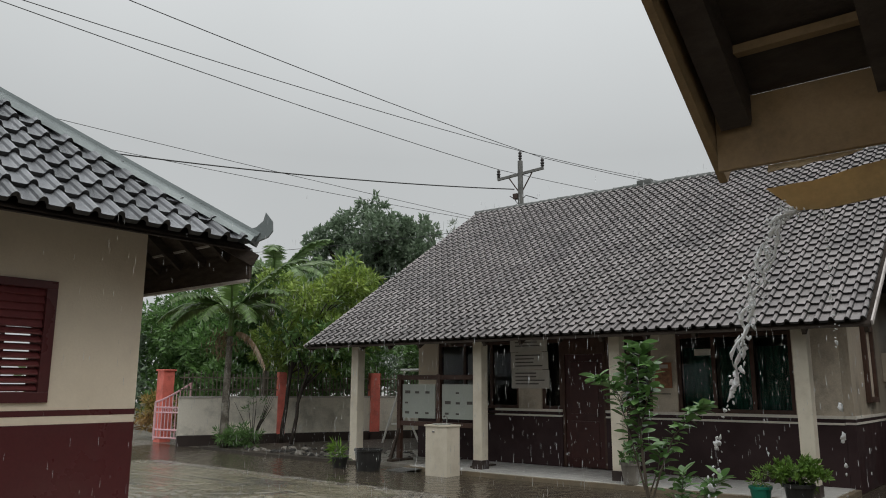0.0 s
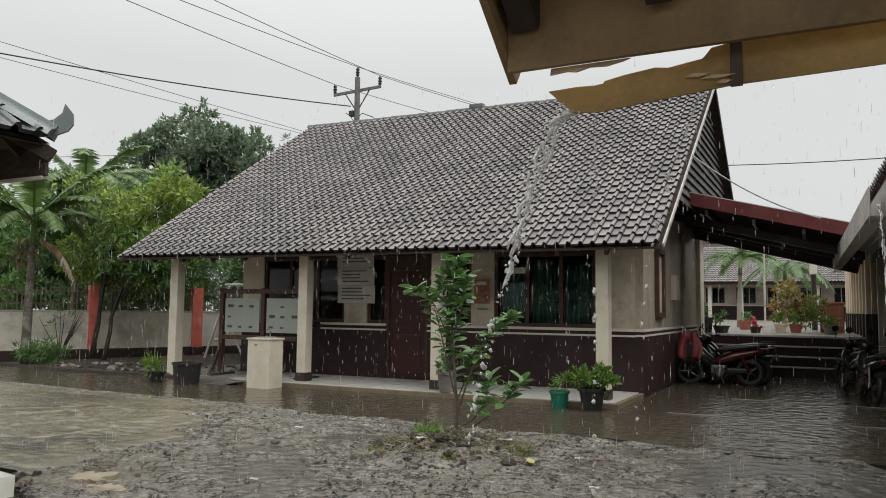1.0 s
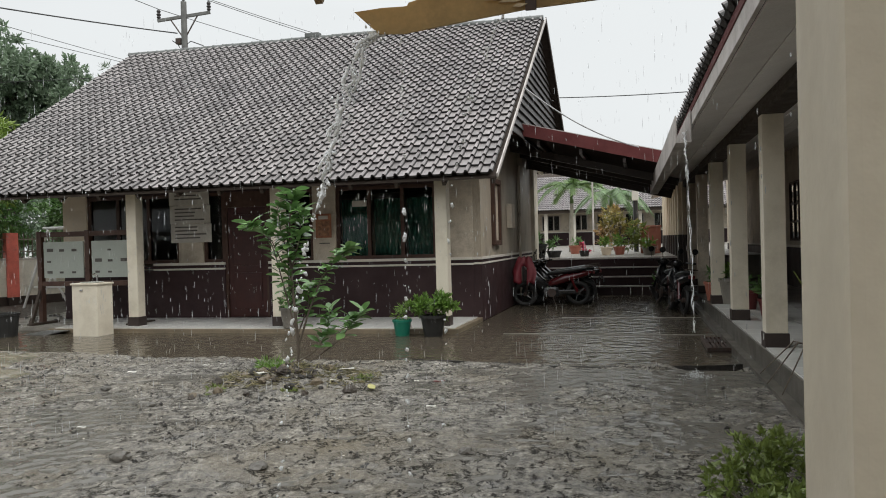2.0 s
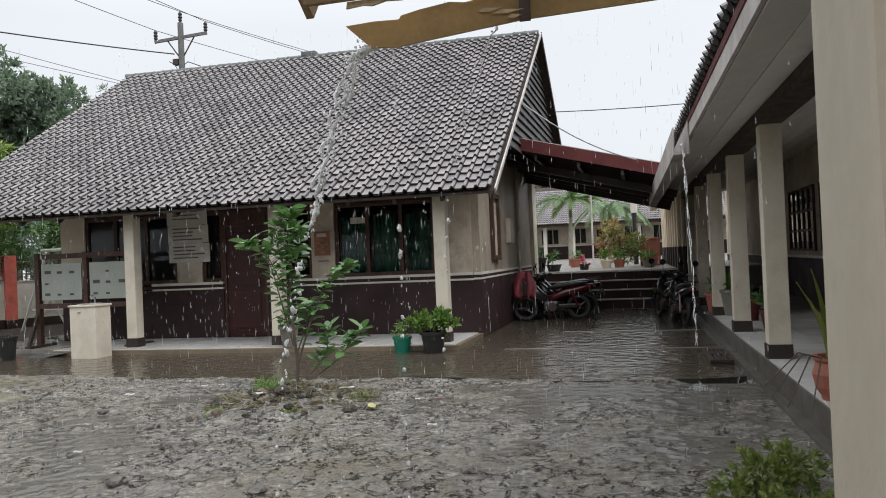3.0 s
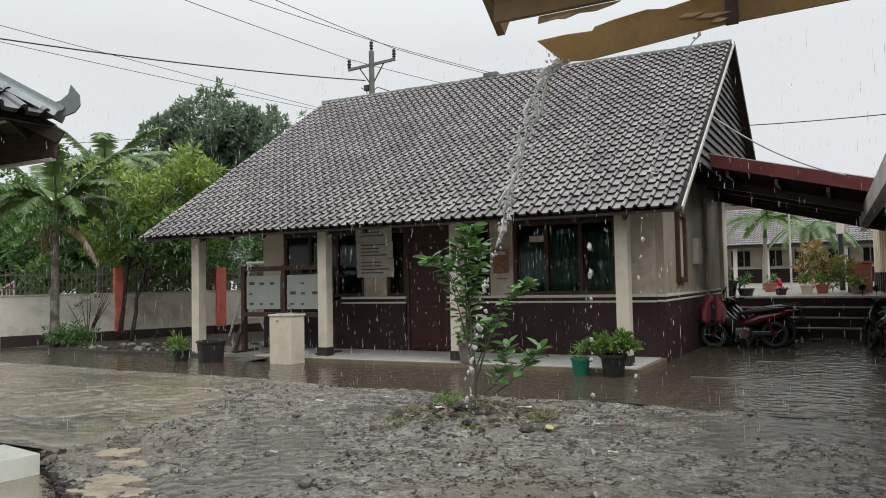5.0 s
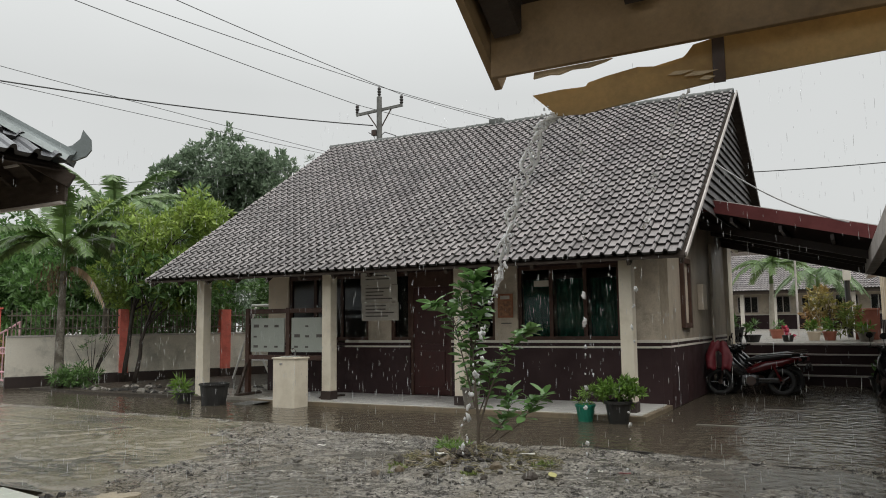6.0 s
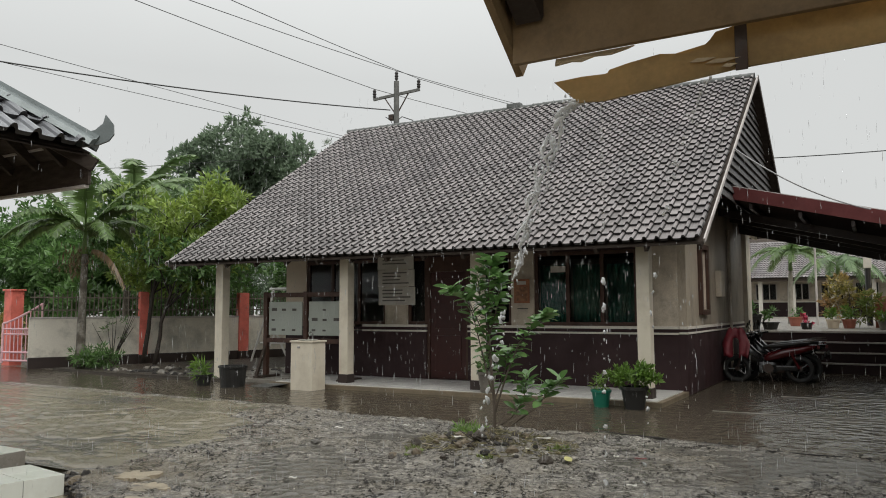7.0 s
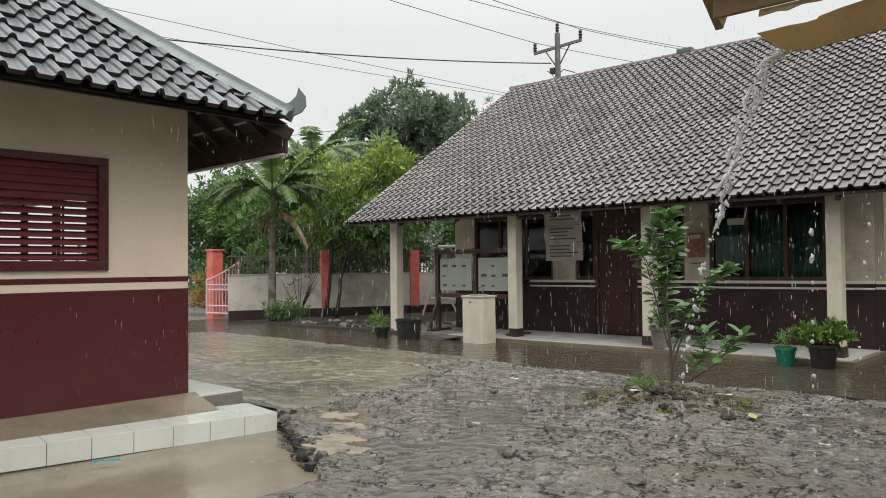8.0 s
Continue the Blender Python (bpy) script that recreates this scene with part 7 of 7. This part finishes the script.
# ---- stairs and the upper court beyond ----
stairs = thing("stairs", (-1.0, 20.3, 0), "four dark steps with pale worn nosings", "stairs", kind="structure")
for k in range(4):
    y, z = 20.3 + 0.3 * k, LOW + 0.24 * (k + 1) + 0.02
    s = part("step", boxed((-3.1, y, LOW - 0.1), (0.95, 22.0, z), 0.008), MAROON_DARK, stairs)
    part("nosing", boxed((-3.1, y - 0.012, z - 0.03), (0.95, y + 0.04, z + 0.006), 0.004), FASCIA, s)
UC = 0.92
court = part("upper_court", boxed((-14, 21.4, 0.3), (14, 80, UC), 0.01), CONCRETE)
tagged(court, "grey wet paving of the upper court", "ground", kind="structure")
fb = thing("far_building", (-3, 57, UC), "far school building with grey tiled roof and posts", "building")
FY = 56.0
part("wall", boxed((-16, FY + 1.8, UC), (10, FY + 2.0, 4.2)), PLASTER_OLD, fb)
part("dado_wall", boxed((-16, FY + 1.79, UC), (10, FY + 1.85, UC + 1.0)), MAROON_DARK, fb)
part("stripe", boxed((-16, FY + 1.77, UC + 1.0), (10, FY + 1.85, UC + 1.07)), STRIPE, fb)
for x in np.arange(-7.5, 4, 2.1):
    w = hang(thing("window", (x, FY + 1.7, UC + 1.2), "", ""), fb)
    part("frame", boxed((x, FY + 1.74, UC + 1.2), (x + 1.4, FY + 1.8, UC + 2.3)), BLACK_BASE, w)
    for k in range(4):
        part("mullion", boxed((x + k * 0.45, FY + 1.7, UC + 1.2), (x + k * 0.45 + 0.06, FY + 1.75, UC + 2.3)), FASCIA, w)
    for k in range(3):
        part("pane", boxed((x + 0.07 + k * 0.45, FY + 1.72, UC + 1.25), (x + 0.44 + k * 0.45, FY + 1.735, UC + 2.25)), GLASS, w)
for x in (-9.8, -7.1, -5.0, -2.6, -0.2, 2.2):
    part("post", boxed((x, FY, UC), (x + 0.25, FY + 0.25, 3.6), 0.01), STRIPE, fb)
part("fascia", boxed((-16, FY - 0.6, 3.35), (10, FY - 0.55, 3.6)), WOOD_DARK, fb)
bm = bmesh.new()
for dz in (0, -0.06):
    bm.faces.new([bm.verts.new(p) for p in ((-18, FY - 0.65, 3.55 + dz), (12, FY - 0.65, 3.55 + dz), (12, FY + 5.4, 7.5 + dz), (-18, FY + 5.4, 7.5 + dz))])
part("roof_deck", bm, WOOD_DARK, fb)
tile_roof(fb, (-12, FY - 0.65, 3.58), (1, 0, 0), (0, 6.05, 3.95), 90, 18, TILE, TILE_ISLE)
palm("court_palm", (-2.85, 31, UC), 2.0, 0.085, (0.05, 0), 13, 1.7, LEAF_PALM, "small palm with pale trunk in the upper court", 81, False, 1.2, 1.8, 26, 0.4, COURT_BARK)
palm("court_palm", (-1.35, 33.5, UC), 1.9, 0.1, (0.05, 0), 12, 2.0, LEAF_BACK, "hazy palm near the far building", 82, False, 1.1, 1.7, 24, 0.45, COURT_BARK)
fp = part("flag_pole", tubed([(-1.86, 29.5, UC), (-1.86, 29.5, 4.6)], 0.035), FASCIA)
solo(fp, "thin pale flag pole in the court", "pole")
croton = thing("croton_shrub", (-0.7, 25.2, UC), "tall orange and yellow croton shrub", "shrub")
part("stem", tubed([(-0.7, 25.2, UC), (-0.75, 25.2, UC + 1.0)], 0.03, 6), BARK, croton)
part("stem", tubed([(-0.65, 25.25, UC), (-0.5, 25.2, UC + 0.9)], 0.025, 6), BARK, croton)
V, F = clump_crown([((-0.85, 25.2, UC + 0.85), (0.48, 0.38, 0.42)), ((-0.95, 25.2, UC + 1.35), (0.34, 0.3, 0.32)), ((-0.45, 25.2, UC + 0.8), (0.4, 0.3, 0.34)), ((-1.2, 25.2, UC + 0.65), (0.32, 0.28, 0.3))], 260, 0.16, 86, slim=0.36, fill=0.3)
raw("foliage", V, F, LEAF_CROTON, croton)
V, F = clump_crown([((-0.4, 24.9, UC + 0.35), (0.5, 0.4, 0.25)), ((-0.2, 24.9, UC + 0.7), (0.35, 0.3, 0.3))], 200, 0.2, 87, slim=0.22, fill=0.2)
raw("lower_foliage", V, F, LEAF_SNAKE, croton)
for k, (x, y, r, h, m, lm, lab) in enumerate((
        (-3.05, 22.2, 0.26, 0.42, BLACK_PLASTIC, LEAF_MID, "dark pot with a bare twiggy plant on the top step"),
        (-2.6, 22.4, 0.22, 0.2, BLACK_PLASTIC, LEAF_MID, "low dark bowl pot on the top step"),
        (-2.35, 27, 0.22, 0.3, TERRACOTTA, LEAF_MID, "terracotta tub in the upper court"),
        (-0.75, 24.4, 0.18, 0.26, TERRACOTTA, LEAF_POT, "terracotta pot with green leaves below the croton"),
        (-1.15, 24.2, 0.18, 0.26, PLASTER, LEAF_POT, "pale pot with strappy leaves"),
        (0.15, 23.2, 0.2, 0.25, CONCRETE, LEAF_POT, "grey pot with green leaves by the wing"),
        (0.35, 19.6, 0.24, 0.3, BLACK_PLASTIC, LEAF_MID, "dark pot beside the stairs"))):
    z = UC if y > 21 else GZ
    pot_plant("potted_plant", (x, y, z), r, h, m, lab, lm, [((0, 0, 0.15), (r, r, 0.2))], 50 if k in (0, 1) else 90, 0.16, 120 + k, 0.3, group="court pots")
fl = thing("potted_flower", (-1.75, 23.0, UC), "low pot of pink flowers on the top step", "flower pot")
part("pot", lathe([(0.12, 0), (0.16, 0.18), (0.01, 0.17)], (-1.75, 23.0, UC), 16), BLACK_PLASTIC, fl)
V, F = clump_crown([((-1.75, 23.0, UC + 0.26), (0.2, 0.2, 0.12))], 90, 0.1, 131, slim=0.7)
raw("petals", V, F, FLOWER, fl)
rb_box = thing("red_planter", (0.2, 25.6, UC), "tall red planter box against the wing", "planter")
part("body", boxed((-0.1, 25.4, UC), (0.55, 26.0, UC + 0.85), 0.02), TERRACOTTA, rb_box)
part("rim", boxed((-0.13, 25.37, UC + 0.85), (0.58, 26.03, UC + 0.92), 0.02), TERRACOTTA, rb_box)
lampc = thing("court_lamp", (-0.25, 28.5, UC), "white lantern on a dark post", "lamp")
part("post", tubed([(-0.25, 28.5, UC), (-0.25, 28.5, UC + 1.9)], 0.09), BLACK_PLASTIC, lampc)
part("lantern", boxed((-0.37, 28.38, UC + 1.9), (-0.13, 28.62, UC + 2.3), 0.03), STRIPE, lampc)

# ---- right veranda plants ----
op = thing("potted_plant", (1.3, 6.46, RS), "sword-leaved plant in a round orange pot", "potted plant", "veranda pots")
part("pot", lathe([(0.09, 0), (0.1, 0.03), (0.14, 0.1), (0.16, 0.2), (0.13, 0.29), (0.15, 0.31), (0.15, 0.34), (0.12, 0.34), (0.11, 0.3), (0.01, 0.29)], (1.3, 6.46, RS), 24), TERRACOTTA, op)
rng = random.Random(33)
for k in range(9):
    a = k * 0.75
    L = rng.uniform(0.4, 0.75)
    sp = rng.uniform(0.06, 0.16)
    bm = bmesh.new()
    rows = []
    for i in range(7):
        s = i / 6
        c = Vector((1.3 + math.cos(a) * (0.04 + sp * s * s * 1.6), 6.46 + math.sin(a) * (0.04 + sp * s * s * 1.6), RS + 0.28 + L * s))
        w = 0.032 * (1 - s ** 3) + 0.002
        sd = Vector((-math.sin(a), math.cos(a), 0))
        rows.append([bm.verts.new(c - sd * w), bm.verts.new(c + Vector((math.cos(a), math.sin(a), 0)) * 0.008), bm.verts.new(c + sd * w)])
    for r0, r1 in zip(rows, rows[1:]):
        for j in range(2):
            bm.faces.new((r0[j], r0[j + 1], r1[j + 1], r1[j]))
    part("leaf", bm, LEAF_SNAKE, op)
for k in range(4):
    a = 3.1 + 0.35 * k
    part("drooping_stem", tubed([(1.3, 6.46, RS + 0.3), (1.3 + 0.25 * math.cos(a), 6.46 + 0.25 * math.sin(a), RS + 0.36), (1.3 + 0.5 * math.cos(a), 6.46 + 0.5 * math.sin(a), RS + 0.1 - 0.05 * k)], [0.008, 0.007, 0.004], 5), BARK, op, "dry drooping stem")
for k, (a, b, r, h, m, lm, lab) in enumerate(((0.55, 11.3, 0.17, 0.3, RED, LEAF_MID, "red pot with sparse leaves on the veranda"), (0.35, 13.9, 0.2, 0.45, CONCRETE, LEAF_POT, "grey planter with variegated leaves by a post"), (0.48, 12.9, 0.15, 0.3, RED, LEAF_MID, "dull red pot in the veranda's shade"), (0.15, 14.6, 0.18, 0.35, TERRACOTTA, LEAF_MID, "terracotta pot at the veranda's edge"))):
    q = rb(a, b, RS)
    pot_plant("potted_plant", tuple(q), r, h, m, lab, lm, [((0, 0, 0.15), (r * 1.1, r * 1.1, 0.2))], 80, 0.14, 140 + k, 0.3, group="veranda pots")
fb2 = thing("low_bush", (0.55, 4.3, 0), "low bright green bush beside the veranda edge", "bush")
rng = random.Random(35)
for k in range(26):
    a = rng.uniform(0, math.tau)
    c = Vector((0.52, 4.25, -0.03))
    e = c + Vector((0.36 * math.cos(a) * rng.uniform(0.4, 1), 0.75 * math.sin(a) * rng.uniform(0.4, 1), rng.uniform(0.1, 0.28)))
    part("stem", tubed([c + (e - c) * 0.14, c.lerp(e, 0.6), e], [0.008, 0.006, 0.003], 5), BARK, fb2)
V, F = clump_crown([((0.58 + 0.16 * math.sin(k * 2.1), 3.6 + 0.19 * k, 0.13 + 0.07 * math.sin(k * 1.3)), (0.23, 0.24, 0.14)) for k in range(8)], 420, 0.05, 150, slim=0.5, fill=0.25)
raw("foliage", V, F, LEAF_OLIVE, fb2)


# ---- falling water ----
def stream(name, pts, w0, label, seed, breakup):
    """A falling rope of water: a wavering tube that thins and parts into drops."""
    rng = random.Random(seed)
    t = thing(name, pts[-1], label, "water stream")
    pts = [Vector(p) for p in pts]
    n = 90
    path = []
    for i in range(n):
        f = i / (n - 1) * (len(pts) - 1)
        k = min(int(f), len(pts) - 2)
        p0, p1, p2, p3 = pts[max(k - 1, 0)], pts[k], pts[k + 1], pts[min(k + 2, len(pts) - 1)]
        s = f - k
        p = 0.5 * ((2 * p1) + (p2 - p0) * s + (2 * p0 - 5 * p1 + 4 * p2 - p3) * s * s + (3 * p1 - p0 - 3 * p2 + p3) * s ** 3)
        path.append(p)
    cut = int(n * breakup)
    for strand in range(4 if w0 > 0.02 else 1):
        bm = bmesh.new()
        o = [Vector((rng.uniform(-1, 1), rng.uniform(-1, 1), 0)) * w0 * 1.1 for _ in range(cut)]
        for _ in range(2):
            o = [(o[max(i - 1, 0)] + o[i] + o[min(i + 1, cut - 1)]) / 3 for i in range(cut)]
        i = 0
        while i < cut - 3:
            # short torn lengths of water, shorter and thinner on the way down
            m = min(cut - 1, i + rng.randint(3, max(4, int(14 * (1 - i / cut)))))
            run = [path[q] + o[q] for q in range(i, m + 1)]
            wide = w0 * (0.25 - 0.08 * i / cut)
            tube(bm, run, [max(0.0015, wide * math.sin(math.pi * (0.08 + 0.84 * q / (len(run) - 1))) * rng.uniform(0.5, 1.3)) for q in range(len(run))], 6)
            i = m + rng.randint(0, 3)
        tagged(part("strand", bm, WATER_FALL, t, smooth=True), kind="stuff")
    bm = bmesh.new()
    heavy = w0 > 0.03
    for i in range(2, n):
        f = i / n
        count = (8 if f < 0.35 else 3) if heavy else (2 if w0 > 0.02 else 1)
        for _ in range(count):
            if rng.random() < 0.55:
                spread = w0 * (0.5 if f < 0.35 else 0.22)
                c = path[i] + Vector((rng.gauss(0, spread), rng.gauss(0, spread), rng.gauss(0, 0.02)))
                s = rng.uniform(0.002, 0.005)
                if heavy and f > 0.3 and rng.random() < 0.5:
                    s = rng.uniform(0.004, 0.0085)
                if w0 < 0.02 and f > 0.3 and rng.random() < 0.35:
                    s = rng.uniform(0.004, 0.007)
                r = bmesh.ops.create_icosphere(bm, subdivisions=2 if s > 0.005 else 1, radius=s)
                tall, lean = rng.uniform(0.8, 2.0), rng.uniform(-0.7, 0.7)
                for v in r["verts"]:
                    k = 1 + 0.9 * noise.noise(v.co * (1.3 / s) + Vector((i, f, 0)))
                    v.co = Vector((v.co.x * k + lean * v.co.z, v.co.y * k, v.co.z * tall * k)) + c
    tagged(part("water_drop_spray", bm, WATER_FALL, t, smooth=True), kind="stuff")


GWY = 2.41
stream("gutter_stream", [(-0.87, GWY, 2.15), (-0.92, GWY, 2.12), (-0.97, GWY, 2.02), (-1.02, GWY, 1.88), (-1.06, GWY, 1.72), (-1.11, GWY, 1.56), (-1.165, GWY, 1.38), (-1.205, GWY, 1.2), (-1.24, GWY, 0.95), (-1.27, GWY, 0.5), (-1.28, GWY, 0.0)], 0.034, "rain water pouring from the broken gutter's end", 5, 0.52)
stream("eave_stream", [(0.42, 9.26, 2.68), (0.425, 9.15, 2.62), (0.43, 8.95, 2.2), (0.435, 8.7, 1.4), (0.44, 8.45, 0.6), (0.44, 8.28, 0.0)], 0.026, "rope of rain water falling from the eave gutter", 6, 0.85)
stream("drip_line", [(-0.8, GWY, 2.13), (-0.805, GWY, 1.7), (-0.81, GWY, 1.0), (-0.81, GWY, 0.0)], 0.006, "thin drip from the gutter's underside", 7, 0.08)
stream("drip_line", [(-0.47, GWY, 2.17), (-0.53, GWY, 2.05), (-0.6, GWY, 1.85), (-0.66, GWY, 1.5), (-0.7, GWY, 0.9), (-0.72, GWY, 0.0)], 0.012, "thin drip from the gutter's torn joint", 8, 0.25)
for x, y, r in ((0.44, 8.25, 0.2), (-1.28, GWY, 0.12)):
    rng = random.Random(int(r * 100))
    bm = bmesh.new()
    for k in range(300):
        a, q = rng.uniform(0, math.tau), abs(rng.gauss(0, 0.5))
        s = rng.uniform(0.0015, 0.0045)
        c = Vector((x + r * q * math.cos(a), y + r * q * math.sin(a), 0.006 + 0.09 * rng.random() ** 2 * max(0, 1 - q)))
        rr = bmesh.ops.create_icosphere(bm, subdivisions=1, radius=s)
        for v in rr["verts"]:
            v.co = Vector((v.co.x * 1.5, v.co.y * 1.5, v.co.z * 0.8)) + c
    tagged(part("splash", bm, FOAM, smooth=True), "white splash where the water lands", "splash", kind="stuff")

# rain in the air and drips off the long eave
rng = random.Random(77)
V, F = [], []


def streak(x, y, z, L, r, lean):
    k = len(V)
    dx = lean * L
    for s, w in ((0, 0.25), (0.3, 1.0), (0.75, 0.8), (1.0, 0.1)):
        for a in (0.0, 2.094, 4.189):
            V.append((x + dx * s + r * w * math.cos(a), y + r * w * math.sin(a), z + L * s))
    for i in range(3):
        for j in range(3):
            F.append((k + 3 * i + j, k + 3 * i + (j + 1) % 3, k + 3 * i + 3 + (j + 1) % 3, k + 3 * i + 3 + j))


for _ in range(3600):
    y = 3.7 + 11 * rng.random() ** 1.3
    x = -0.1 + (rng.random() - 0.78) * y * 1.9
    z = rng.uniform(0.05, 1.5 + y * 0.33)
    if x > 0.4 or (x < -6.0 and y < 4.4) or y > 11.8:
        continue
    streak(x, y, z, rng.uniform(0.02, 0.085), rng.uniform(0.0006, 0.0014) * (0.6 + y * 0.09), rng.uniform(-0.06, 0.06))
for _ in range(420):
    x, y = rng.uniform(-6.0, -2.2), rng.uniform(2.0, 4.6)
    streak(x, y, rng.uniform(0.1, 2.6), rng.uniform(0.02, 0.06), rng.uniform(0.0005, 0.0011), rng.uniform(-0.06, 0.06))
for _ in range(34):
    # heavy drips from the gutter end of the long eave
    q = mb(rng.choice((-0.18, -0.32, -1.15, -1.5)) + rng.gauss(0, 0.02), -0.06, 0)
    streak(q.x, q.y, 2.45 - 2.5 * rng.random(), rng.uniform(0.04, 0.09), rng.uniform(0.0035, 0.007), 0)
for _ in range(300):
    u = rng.uniform(-11.4, -0.05)
    q = mb(u, -0.05 + rng.uniform(-0.1, 0.03), 0)
    s = rng.random() ** 1.2
    streak(q.x, q.y, 2.5 - 2.55 * s, rng.uniform(0.02, 0.06), rng.uniform(0.0015, 0.0042), 0)
for _ in range(60):
    q = rb(EA - 0.02, rng.uniform(2.5, 9.0), 0)
    streak(q.x, q.y, rng.uniform(0.1, 2.7), rng.uniform(0.02, 0.05), rng.uniform(0.003, 0.005), 0)
tagged(raw("rain", V, F, RAIN), "falling rain drops in the air over the yard", "rain", kind="stuff")
